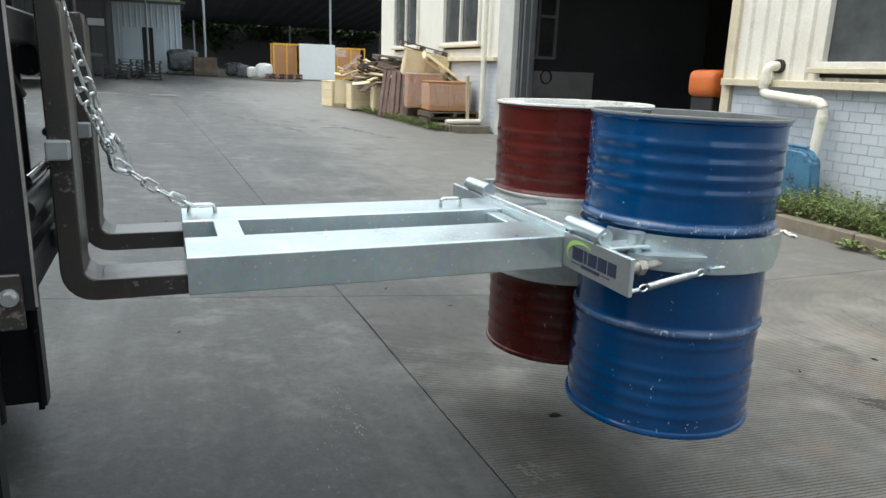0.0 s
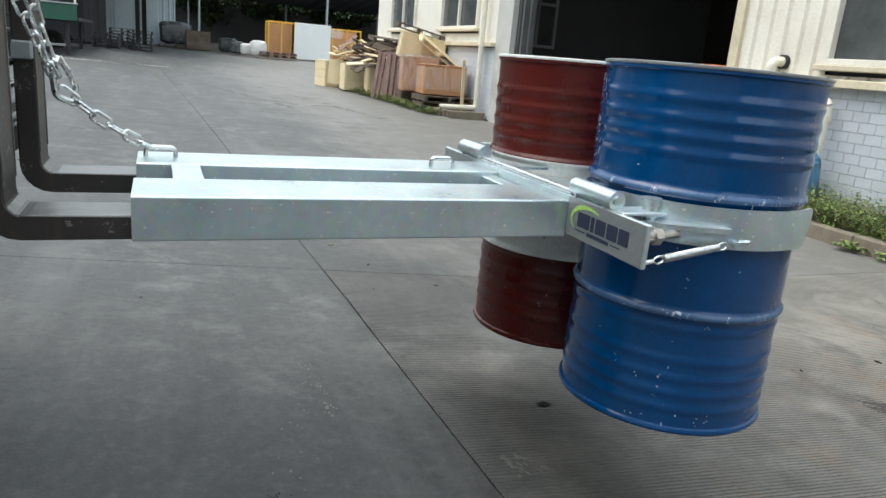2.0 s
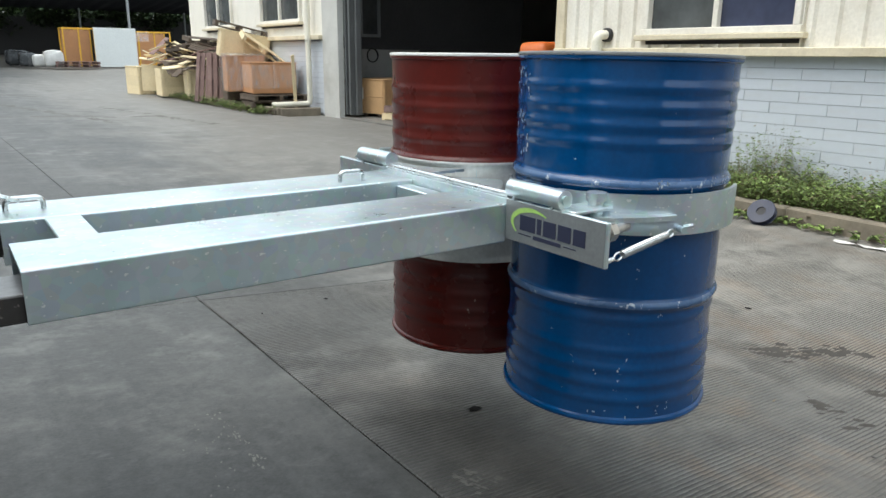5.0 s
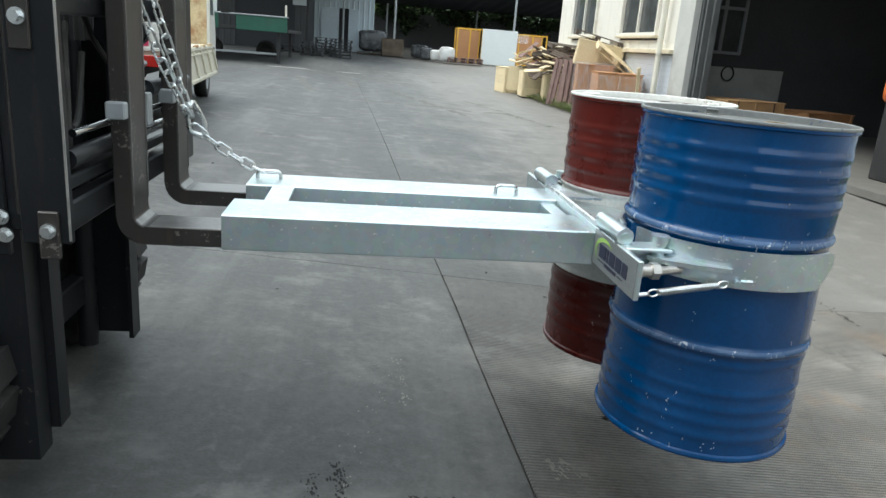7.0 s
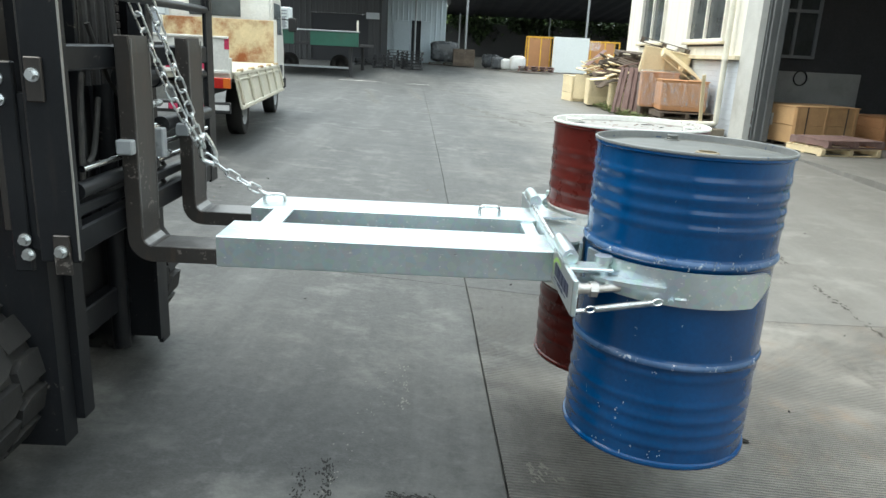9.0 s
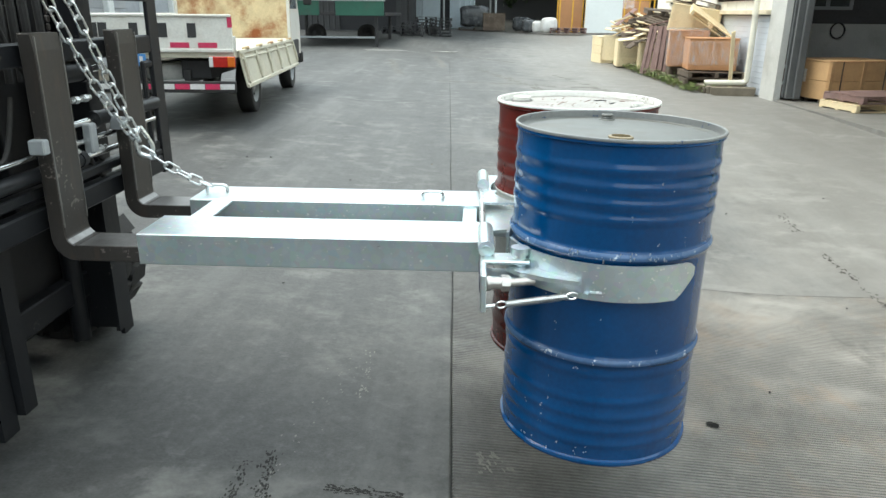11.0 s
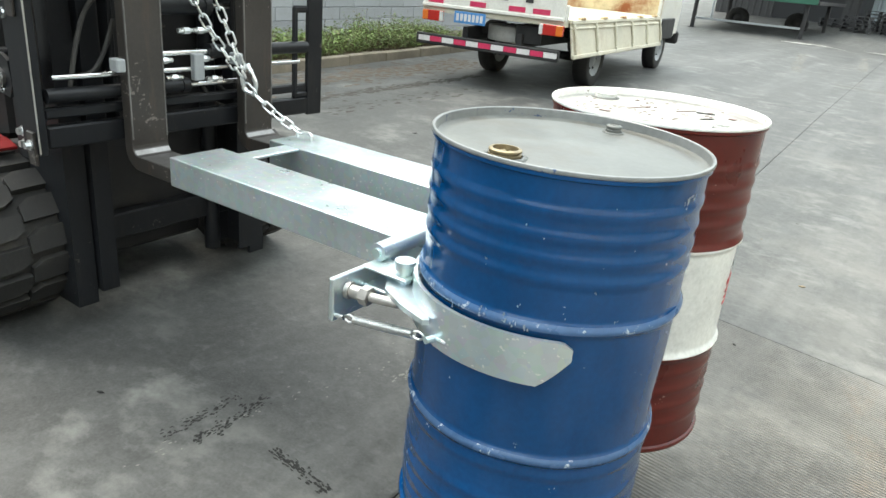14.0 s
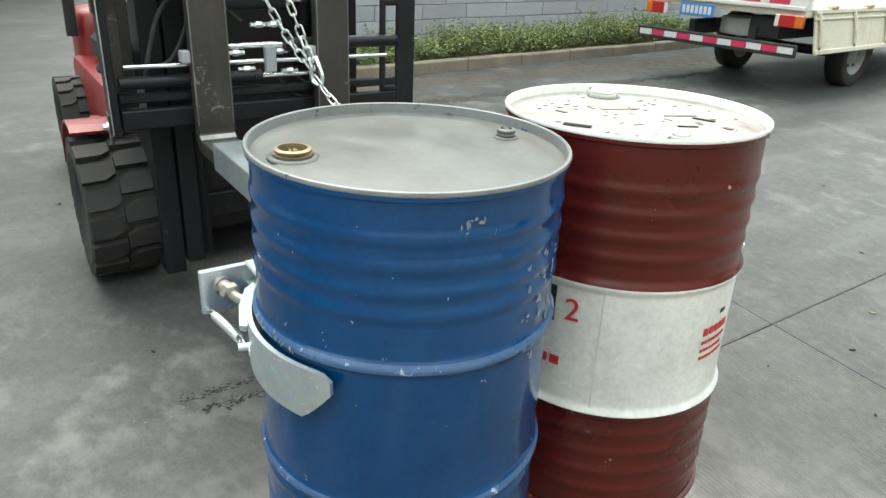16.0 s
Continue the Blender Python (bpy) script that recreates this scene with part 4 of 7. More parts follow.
def fork(yc, w=0.145):
    """One L-shaped fork with a rounded heel and a tapered top."""
    bm = bmesh.new()
    zb, th, xf = 0.770, 0.050, -0.236
    prof = [(0.62, zb), (0.62, zb + 0.02), (0.3, zb + th), (xf + 0.035, zb + th + 0.002)]
    for k in range(6):
        a = radians(-90 - 90 * k / 5)
        prof.append((xf + 0.035 + 0.035 * math.cos(a), zb + th + 0.037 + 0.035 * math.sin(a)))
    prof += [(xf, 1.42), (xf - 0.006, 1.47), (xf - th, 1.47)]
    prof.append((xf - th, zb + 0.12))
    for k in range(6):
        a = radians(180 + 90 * k / 5)
        prof.append((xf - th + 0.075 + 0.075 * math.cos(a), zb + 0.075 + 0.075 * math.sin(a)))
    m = Matrix(((1, 0, 0, 0), (0, 0, -1, yc + w / 2), (0, 1, 0, 0), (0, 0, 0, 1)))
    extrude_poly(bm, prof, w, m)
    bmesh.ops.recalc_face_normals(bm, faces=bm.faces[:])
    bmesh.ops.bevel(bm, geom=[e for e in bm.edges if abs(e.verts[0].co.y - e.verts[1].co.y) < 1e-5], offset=0.004, segments=1, affect="EDGES")
    f = part("fork", bm, M_FORK, fork_truck)
    part("heel_wear", one_box((xf + 0.0095, yc, zb + th + 0.0115), (0.006, w * 0.97, 0.048), 0.002, Matrix.Rotation(radians(-45), 3, "Y")), M_WORN, f)
    part("worn_face", one_box((-0.095, yc, zb + th + 0.001), (0.21, w * 0.93, 0.004), 0.001), M_WORN, f, "rubbed bright top face")
    for e in (-1, 1):
        part("worn_edge", one_box((xf + 0.0005, yc + e * (w / 2 - 0.004), 1.17), (0.004, 0.005, 0.58), 0.001), M_WORN, f, "rubbed bright edge")
    part("fork_stop", one_box((-0.262, yc - w / 2 - 0.018, 1.14), (0.05, 0.034, 0.045), 0.004), M_STEELG, f, "pale grey stop lug")
    return f


fork(0.085)
fork(0.590)

# carriage frame
for y in (-0.268, 0.972):
    bm = bmesh.new()
    box(bm, (-0.305, y, 1.30) if y > 0 else (-0.345, y, 1.30), (0.016, 0.09, 0.88) if y > 0 else (0.11, 0.028, 0.90), 0.004)
    part("side_plate", bm, M_BLACK, fork_truck)
part("side_plate", one_box((-0.44, -0.235, 1.09), (0.09, 0.022, 0.44), 0.004), M_BLACK, fork_truck)
part("worn_edge", one_box((-0.290, -0.2835, 1.22), (0.005, 0.004, 0.72), 0), M_BARE, fork_truck)
for z, h, d in ((1.405, 0.07, 0.05), (0.905, 0.075, 0.05), (0.985, 0.035, 0.04)):
    part("carriage_bar", one_box((-0.325, 0.352, z), (d, 1.20, h), 0.006), M_BLACK, fork_truck)
bm = bmesh.new()
for y in (0.86, 0.94):
    box(bm, (-0.31, y, 1.14), (0.02, 0.03, 0.40), 0.008)
box(bm, (-0.31, 0.90, 1.325), (0.02, 0.09, 0.03), 0.008)
box(bm, (-0.31, 0.90, 0.955), (0.02, 0.09, 0.03), 0.008)
part("slotted_plate", bm, M_BLACK, fork_truck)
for (x, z) in ((-0.365, 1.36), (-0.335, 0.885)):
    part("bolt_pad", one_box((x, -0.286, z - 0.012), (0.046, 0.012, 0.115), 0.003), M_FORK, fork_truck)
    hex_bolt("bolt", (x, -0.292, z), (0, -1, 0), 0.0125, 0.02, fork_truck)
for x, z in ((-0.482, 1.345), (-0.482, 1.29), (-0.452, 0.905), (-0.446, 0.862)):
    hex_bolt("bolt", (x, -0.256, z), (0, -1, 0), 0.0125, 0.02, fork_truck)
part("roller_bracket", one_box((-0.465, -0.245, 1.10), (0.05, 0.022, 0.58), 0.004), M_BLACK, fork_truck)

for x, y, w in ((-0.405, -0.228, 0.030), (-0.525, -0.170, 0.040)):
    part("mast_rail", one_box((x, y, 1.76), (w, 0.05, 1.7), 0.004), M_FORK, fork_truck, "worn steel guide rail")

# side-shift and fork-positioner hydraulics
def cylinder(y0, y1, z, r, rr, y_rod, x=-0.305):
    bm = rod(bmesh.new(), (x, y0, z), (x, y1, z), r, 20)
    rod(bm, (x, y1 - 0.03, z), (x, y1, z), r * 1.15, 20)
    c = part("cylinder", bm, M_BLACK, fork_truck, smooth=True)
    bm = rod(bmesh.new(), (x, y1, z), (x, y_rod, z), rr, 16)
    part("piston_rod", bm, M_CHROME, c, "bright chromed rod", smooth=True)


cylinder(0.92, 0.43, 1.165, 0.026, 0.0115, 0.17)
cylinder(-0.24, 0.30, 1.045, 0.024, 0.0105, 0.60)
cylinder(0.16, 0.42, 1.335, 0.036, 0.012, 0.52, -0.33)
bm = rod(bmesh.new(), (-0.295, -0.22, 1.105), (-0.295, 0.87, 1.105), 0.0095, 14)
part("guide_rod", bm, M_CHROME, fork_truck, smooth=True)
part("clamp_block", one_box((-0.285, 0.335, 1.112), (0.03, 0.045, 0.10), 0.004), M_STEELG, fork_truck, "pale grey clamp block")
for y, z in ((0.24, 1.075), (0.38, 1.14), (0.42, 1.06), (0.30, 1.245), (0.36, 1.245), (0.2, 1.14)):
    bm = rod(bmesh.new(), (-0.30, y - 0.035, z), (-0.30, y + 0.035, z), 0.009, 10)
    rod(bm, (-0.30, y - 0.012, z), (-0.30, y + 0.012, z), 0.0135, 6)
    part("hose_fitting", bm, M_ZINC, fork_truck)
for k, (a, b, s) in enumerate([((-0.32, 0.36, 1.06), (-0.34, 0.52, 0.93), 0.03), ((-0.34, -0.1, 1.10), (-0.36, 0.05, 1.28), 0.06), ((-0.33, 0.42, 1.06), (-0.36, 0.70, 0.98), 0.05), ((-0.36, 0.25, 1.25), (-0.4, 0.1, 1.5), 0.04), ((-0.33, -0.15, 1.03), (-0.38, 0.0, 1.35), -0.07)]):
    a, b = Vector(a), Vector(b)
    pts = [a.lerp(b, u / 10) + Vector((0, 0, -s * math.sin(math.pi * u / 10))) for u in range(11)]
    part("hose", sweep(bmesh.new(), pts, 0.0085, 8), M_RUBBER, fork_truck, smooth=True)

# load backrest
bm = rod(bmesh.new(), (-0.305, -0.26, 1.585), (-0.305, 0.95, 1.585), 0.015, 14)
rest = part("backrest_rail", bm, M_BLACK, fork_truck, smooth=True)
for y in (-0.262, 0.958):
    part("backrest_post", one_box((-0.305, y, 1.95), (0.035, 0.03, 0.74), 0.005), M_BLACK, fork_truck)

# mast: nested channels on both sides, with the cylinders and chains between
def c_channel(x0, x1, y_web, y_tip, z0, z1, th):
    """A rolled channel standing upright: web along x at y_web, flanges towards y_tip."""
    d = th if y_tip > y_web else -th
    poly = [(x0, y_web), (x1, y_web), (x1, y_tip), (x1 - th, y_tip), (x1 - th, y_web + d), (x0 + th, y_web + d), (x0 + th, y_tip), (x0, y_tip)]
    bm = extrude_poly(bmesh.new(), poly, z1 - z0, Matrix.Translation((0, 0, z0)))
    bmesh.ops.recalc_face_normals(bm, faces=bm.faces[:])
    return bm


for s in (-1, 1):
    yc = FC + s * 0.405
    part("outer_channel", c_channel(-0.80, -0.475, yc + s * 0.062, yc - s * 0.02, 0.17, 2.7, 0.018), M_BLACK, fork_truck)
    part("inner_channel", c_channel(-0.62, -0.452, yc - s * 0.03, yc - s * 0.10, 0.22, 2.65, 0.015), M_BLACK, fork_truck)
    bm = bmesh.new()
    box(bm, (-0.455, yc - s * 0.135, 1.75), (0.07, 0.018, 1.75), 0.003)
    part("carriage_rail", bm, M_BLACK, fork_truck)
    bm = rod(bmesh.new(), (-0.60, yc - s * 0.14, 0.2), (-0.60, yc - s * 0.14, 2.4), 0.036, 20)
    part("lift_cylinder", bm, M_BLACK, fork_truck, smooth=True)
    bm = bmesh.new()
    for k in range(46):
        z = 1.42 + k * 0.028
        box(bm, (-0.50, yc - s * 0.20, z), (0.012, 0.020 if k % 2 else 0.013, 0.024), 0.003)
    part("lift_chain", bm, M_FORK, fork_truck)
for y in (0.19, 0.27, 0.33, 0.40, 0.49):
    bm = sweep(bmesh.new(), [(-0.50 + 0.01 * math.sin(3 * z + y * 9), y + 0.008 * math.sin(2 * z), z) for z in (1.3, 1.5, 1.7, 1.9, 2.1, 2.4)], 0.014, 8)
    part("mast_hose", bm, M_RUBBER, fork_truck, smooth=True)
part("mast_crossbar", one_box((-0.62, FC, 0.42), (0.06, 0.86, 0.11), 0.006), M_BLACK, fork_truck)
part("mast_crossbar", one_box((-0.66, FC, 1.95), (0.05, 0.86, 0.12), 0.006), M_BLACK, fork_truck)
part("mast_guard", one_box((-0.68, FC, 1.0), (0.012, 0.62, 1.1), 0.004), M_DKMETAL, fork_truck)

# stickers and tilt pivot on the mast's outer face
YO = FC - 0.405 - 0.064
bm = bmesh.new()
bmesh.ops.create_circle(bm, cap_ends=True, radius=1.0, segments=28)
for v in bm.verts:
    v.co = Vector((-0.630 + v.co.x * 0.040, YO - 0.0045, 1.590 + v.co.y * 0.022))
part("oval_sticker", bm, M_STICKG, fork_truck, "pale green oval sticker")
SX, SZ = -0.622, 1.415
warn = part("warning_sticker", one_box((SX, YO - 0.003, SZ), (0.080, 0.002, 0.21), 0), M_STICKW, fork_truck, "white warning sticker with an orange head")
part("sticker_head", one_box((SX, YO - 0.0045, SZ + 0.092), (0.080, 0.002, 0.026), 0), M_STICKO, warn)
for z in (SZ + 0.045, SZ - 0.012):
    ring = [(SX - 0.012 + 0.018 * math.cos(k * math.tau / 16), YO - 0.005, z + 0.018 * math.sin(k * math.tau / 16)) for k in range(16)]
    bm = sweep(bmesh.new(), ring, 0.002, 5, True)
    part("pictogram", bm, M_INK, warn)
    part("pictogram", one_box((SX + 0.024, YO - 0.005, z), (0.006, 0.001, 0.036), 0), M_INK, warn)
    part("pictogram", one_box((SX + 0.014, YO - 0.005, z - 0.014), (0.022, 0.001, 0.008), 0), M_INK, warn)
part("printed_block", one_box((SX, YO - 0.0045, SZ - 0.073), (0.056, 0.002, 0.052), 0), M_STEELG, warn)
bm = bmesh.new()
for y in (YO - 0.012, YO - 0.066):
    plate = [(-0.775, 1.00), (-0.625, 0.985), (-0.60, 1.03), (-0.615, 1.115), (-0.66, 1.135), (-0.775, 1.14)]
    extrude_poly(bm, plate, 0.016, Matrix(((1, 0, 0, 0), (0, 0, -1, y), (0, 1, 0, 0), (0, 0, 0, 1))))
box(bm, (-0.74, YO - 0.045, 1.125), (0.07, 0.07, 0.03), 0.008)
bmesh.ops.recalc_face_normals(bm, faces=bm.faces[:])
tb = part("tilt_bracket", bm, M_BLACK, fork_truck)
part("pivot_boss", rod(bmesh.new(), (-0.672, YO - 0.080, 1.050), (-0.672, YO - 0.094, 1.050), 0.034, 20), M_WORN, tb, "worn steel pivot boss")
hex_bolt("pivot_bolt", (-0.672, YO - 0.094, 1.050), (0, -1, 0), 0.016, 0.014, tb)
hex_bolt("keeper_bolt", (-0.668, YO - 0.083, 1.008), (0, -1, 0), 0.008, 0.010, tb)
bm = rod(bmesh.new(), (-0.70, YO - 0.05, 1.07), (-1.25, YO - 0.04, 0.95), 0.026, 16)
tc_ = part("tilt_cylinder", bm, M_BLACK, fork_truck, smooth=True)
part("gland", rod(bmesh.new(), (-0.735, YO - 0.05, 1.062), (-0.80, YO - 0.049, 1.048), 0.034, 18), M_BARE, tc_, "bright steel gland", smooth=True)


def tyre(bm, r, w, tread=0.02):
    """The carcass of a tyre about the y axis."""
    prof = [(r * 0.60, -w * 0.42), (r * 0.78, -w * 0.5), (r * 0.93, -w * 0.485), (r - tread, -w * 0.44), (r - tread, w * 0.44), (r * 0.93, w * 0.485), (r * 0.78, w * 0.5), (r * 0.60, w * 0.42)]
    seg = 72
    rings = [[bm.verts.new((q * math.cos(k * math.tau / seg), y, q * math.sin(k * math.tau / seg))) for k in range(seg)] for q, y in prof]
    for a, b in zip(rings, rings[1:]):
        for k in range(seg):
            bm.faces.new((a[k], b[k], b[(k + 1) % seg], a[(k + 1) % seg])).smooth = True


def wheel(parent, c, r, w, lugs, rim_mat, tread=0.02, name="wheel", side=-1):
    e = new(name)
    e.parent = parent
    e.matrix_basis = Matrix.Translation(c)
    bm = bmesh.new()
    tyre(bm, r, w, tread if lugs else 0.0)
    bmesh.ops.recalc_face_normals(bm, faces=bm.faces[:])
    part("tyre", bm, M_RUBBER, e)
    if lugs:
        step = r * math.tau / lugs
        lug = mesh_of(extrude_poly(bmesh.new(), [(-w * 0.235, -step * 0.37), (w * 0.10, -step * 0.33), (w * 0.245, -step * 0.12), (w * 0.245, step * 0.38), (w * 0.10, step * 0.36), (-w * 0.235, step * 0.32)], tread * 1.3), "lug", M_RUBBER)
        for k in range(lugs):
            for s in (-1, 1):
                a2 = (k + (0.5 if s > 0 else 0)) * math.tau / lugs
                ob = new("lug", lug)
                ob.parent = e
                ob.matrix_basis = Matrix.Rotation(-a2, 4, "Y") @ Matrix.Translation((r - tread * 1.3, s * w * 0.255, 0)) @ Matrix(((0, 0, 1, 0), (-s, 0, 0, 0), (0, -s, 0, 0), (0, 0, 0, 1)))
    bm = bmesh.new()
    prof = [(r * 0.62, w * 0.44), (r * 0.56, w * 0.40), (r * 0.50, w * 0.22), (r * 0.30, w * 0.20), (r * 0.22, w * 0.34), (0.0, w * 0.36)]
    for s in (-1, 1):
        rings = [[bm.verts.new((q * math.cos(k * math.tau / 32), s * y, q * math.sin(k * math.tau / 32))) for k in range(32)] for q, y in prof]
        for a, b in zip(rings, rings[1:]):
            for k in range(32):
                bm.faces.new((a[k], b[k], b[(k + 1) % 32], a[(k + 1) % 32])).smooth = True
    bmesh.ops.recalc_face_normals(bm, faces=bm.faces[:])
    part("rim", bm, rim_mat, e)
    for k in range(6):
        a = k * math.tau / 6
        hex_bolt("wheel_nut", (r * 0.38 * math.cos(a), side * w * 0.215, r * 0.38 * math.sin(a)), (0, side, 0), r * 0.035, 0.015, e, M_DKMETAL)
    return e


GF = gz(-0.84)
for y in (-0.255, 0.945):
    wheel(fork_truck, (-0.83, y, GF + 0.315), 0.315, 0.285, 16, M_DKMETAL, 0.024)
for y in (-0.20, 0.89):
    wheel(fork_truck, (-2.42, y, gz(-2.4) + 0.275), 0.275, 0.18, 18, M_DKMETAL, 0.014)
bm = bmesh.new()
box(bm, (-1.62, FC, 0.52), (1.25, 0.72, 0.42), 0.03)
box(bm, (-1.02, FC, 0.33), (0.5, 0.66, 0.22), 0.02)
part("chassis", bm, M_DKMETAL, fork_truck)
bm = bmesh.new()
box(bm, (-1.95, FC, 0.62), (1.45, 0.98, 0.40), 0.05, None, 2)
box(bm, (-2.74, FC, 0.72), (0.42, 0.90, 0.78), 0.12, None, 3)
part("hood", bm, M_FRED, fork_truck, smooth=True)
for y in (-0.265, 0.955):
    bm = bmesh.new()
    prev = None
    for k in range(10):
        a = radians(165 - 95 * k / 9)
        row = [bm.verts.new((-0.90 + r * math.cos(a), y + s * 0.125, GF + 0.32 + r * math.sin(a))) for r in (0.36, 0.372) for s in (-1, 1)]
        if prev:
            for i, j in ((0, 1), (1, 3), (3, 2), (2, 0)):
                bm.faces.new((prev[i], prev[j], row[j], row[i]))
        else:
            bm.faces.new((row[0], row[1], row[3], row[2]))
        prev = row
    bm.faces.new((prev[2], prev[3], prev[1], prev[0]))
    bmesh.ops.recalc_face_normals(bm, faces=bm.faces[:])
    part("fender", bm, M_FRED, fork_truck)
part("engine_cover", one_box((-1.95, FC, 0.91), (0.95, 0.80, 0.20), 0.05), M_DKMETAL, fork_truck)
part("cowl", one_box((-1.0, FC, 1.02), (0.10, 0.92, 0.55), 0.03), M_DKMETAL, fork_truck)
part("step_side", one_box((-1.28, -0.20, 0.52), (0.5, 0.08, 0.30), 0.02), M_FRED, fork_truck)
for y in (-0.13, 0.82):
    bm = sweep(bmesh.new(), arc_pts([(-1.02, y, 0.95), (-1.18, y, 1.55), (-1.42, y, 2.12), (-2.4, y, 2.12), (-2.55, y, 0.95)], 0.12, 4), 0.035, 10)
    part("guard_post", bm, M_DKMETAL, fork_truck, smooth=True)
for k in range(6):
    part("guard_bar", one_box((-1.5 - k * 0.16, FC, 2.12), (0.03, 0.95, 0.03), 0.004), M_DKMETAL, fork_truck)
part("seat", one_box((-1.85, FC, 1.07), (0.5, 0.5, 0.16), 0.05), M_RUBBER, fork_truck)
part("seat_back", one_box((-2.12, FC, 1.35), (0.12, 0.46, 0.5), 0.05), M_RUBBER, fork_truck)

# ---- light truck parked by the kerb ----
TR = pose(-1.76, 6.42, gz(-2.8), 0, 0, 5.0)
truck = thing("flatbed_truck", "white flatbed truck with rusty headboard and dropped cream side board", "truck", TR)
# local: x to its right side (0 is the right edge, -1.95 the left), y forwards from the tail


def stripes(parent, x0, x1, y, z, h, n, first=0):
    w = (x1 - x0) / n
    for k in range(n):
        c = ((x0 + (k + 0.5) * w), y, z)
        part("reflector_tape", one_box(c, (w * 0.96, 0.004, h), 0), M_PINK if (k + first) % 2 else M_TAPEW, parent)


bm = bmesh.new()
for x in (-1.35, -0.6):
    box(bm, (x, 2.9, 0.62), (0.08, 5.6, 0.16), 0.006)
for y in (0.5, 1.6, 2.8, 4.0):
    box(bm, (-0.975, y, 0.66), (0.9, 0.07, 0.10), 0.005)
part("chassis", bm, M_DKMETAL, truck)
bed = part("bed_floor", one_box((-0.975, 2.12, 0.885), (1.95, 4.22, 0.09), 0.008), M_TCREAM, truck)
tail = part("tailgate", one_box((-0.975, 0.012, 1.125), (1.93, 0.035, 0.40), 0.008), M_TWHITE, truck)
part("tailgate_lip", one_box((-0.975, -0.012, 0.925), (1.93, 0.03, 0.04), 0.006), M_TWHITE, tail)
part("tailgate_lip", one_box((-0.975, -0.010, 1.315), (1.93, 0.03, 0.03), 0.006), M_TWHITE, tail)
for k, x in enumerate((-1.62, -1.48, -1.13, -0.80, -0.47)):
    part("painted_bar", one_box((x, -0.008, 1.15), (0.10 if k else 0.16, 0.004, 0.16), 0), M_INK, tail)
for x in (-1.75, -1.15, -0.62, -0.30):
    part("reflector_tape", one_box((x, -0.008, 0.985), (0.22, 0.004, 0.06), 0), M_PINK, tail)
part("reflector_tape", one_box((-0.03, -0.008, 1.25), (0.055, 0.004, 0.13), 0), M_PINK, tail)
bump_bar = part("bumper", one_box((-0.975, -0.06, 0.515), (1.96, 0.07, 0.13), 0.008), M_DKMETAL, truck)
stripes(bump_bar, -1.92, 0.0, -0.098, 0.520, 0.062, 11)
for x in (-1.76, -0.14):
    lamp = part("tail_lamp", one_box((x, -0.03, 0.80), (0.30, 0.05, 0.125), 0.008), M_LAMPRED, truck)
    s = 1 if x > -1 else -1
    part("indicator", one_box((x + s * 0.105, -0.033, 0.80), (0.085, 0.05, 0.118), 0.006), M_LAMPORG, lamp)
    part("reverse_lamp", one_box((x - s * 0.125, -0.033, 0.80), (0.05, 0.05, 0.118), 0.006), M_LAMPWHT, lamp)
pl = part("number_plate", one_box((-1.24, -0.02, 0.815), (0.44, 0.01, 0.14), 0.004), M_PLATE, truck)
for k in range(7):
    part("plate_bar", one_box((-1.24 - 0.17 + k * 0.056, -0.0265, 0.815), (0.036, 0.004, 0.085), 0), M_TAPEW, pl)
e = new("spare_wheel")
e.parent = truck
e.matrix_basis = pose(-0.92, 0.62, 0.655, 90, 0, 0)
bm = bmesh.new()
tyre(bm, 0.33, 0.19, 0.0)
bmesh.ops.recalc_face_normals(bm, faces=bm.faces[:])
part("tyre", bm, M_BAG, e, "dusty grey spare tyre")
part("tool_box", one_box((-0.5, 0.35, 0.70), (0.35, 0.4, 0.22), 0.01), M_DKMETAL, truck)
for y, xs in ((1.72, (-0.24, -1.71)), (5.20, (-0.27, -1.68))):
    for x in xs:
        wheel(truck, (x, y, 0.36), 0.36, 0.22, 0, M_STEELG)
        bpy.context.view_layer.update()
for o in [o for o in truck.children if o.name.startswith("wheel")]:
    o.matrix_basis = o.matrix_basis @ Matrix.Rotation(math.pi / 2, 4, "Z")
part("rear_axle", rod(bmesh.new(), (-1.7, 1.72, 0.36), (-0.25, 1.72, 0.36), 0.06, 12), M_DKMETAL, truck)
bm = bmesh.new()
box(bm, (-0.20, 2.12, 0.5), (0.02, 0.25, 0.35), 0.004)
part("mud_flap", bm, M_RUBBER, truck)

# right side board hangs open; left one stands up
side = new("side_board")
side.parent = truck
side["label"] = "dropped cream side board with pressed ribs"
side.matrix_basis = pose(0.015, 0.12, 0.925, 0, -11, 0)
part("sheet", one_box((0, 1.98, -0.22), (0.022, 3.94, 0.44), 0.004), M_TCREAM, side)
for z in (-0.025, -0.425):
    part("rail", one_box((0.016, 1.98, z), (0.034, 3.96, 0.05), 0.008), M_TCREAM, side)
part("rail", one_box((0.016, 1.98, -0.10), (0.026, 3.96, 0.026), 0.008), M_TCREAM, side)
for k in range(6):
    y = 0.06 + k * 0.768
    bm = sweep(bmesh.new(), [(0.020, y, -0.03), (0.030, y + 0.01, -0.12), (0.032, y + 0.035, -0.25), (0.030, y + 0.03, -0.36), (0.02, y + 0.01, -0.43)], 0.020, 6)
    part("rib", bm, M_TCREAM, side, smooth=True)
for k in range(5):
    bm = box(bmesh.new(), (0.02, 0.35 + k * 0.82, 0.01), (0.07, 0.13, 0.035), 0.01)
    part("hinge", bm, M_RUST, side, "rusty brown hinge")
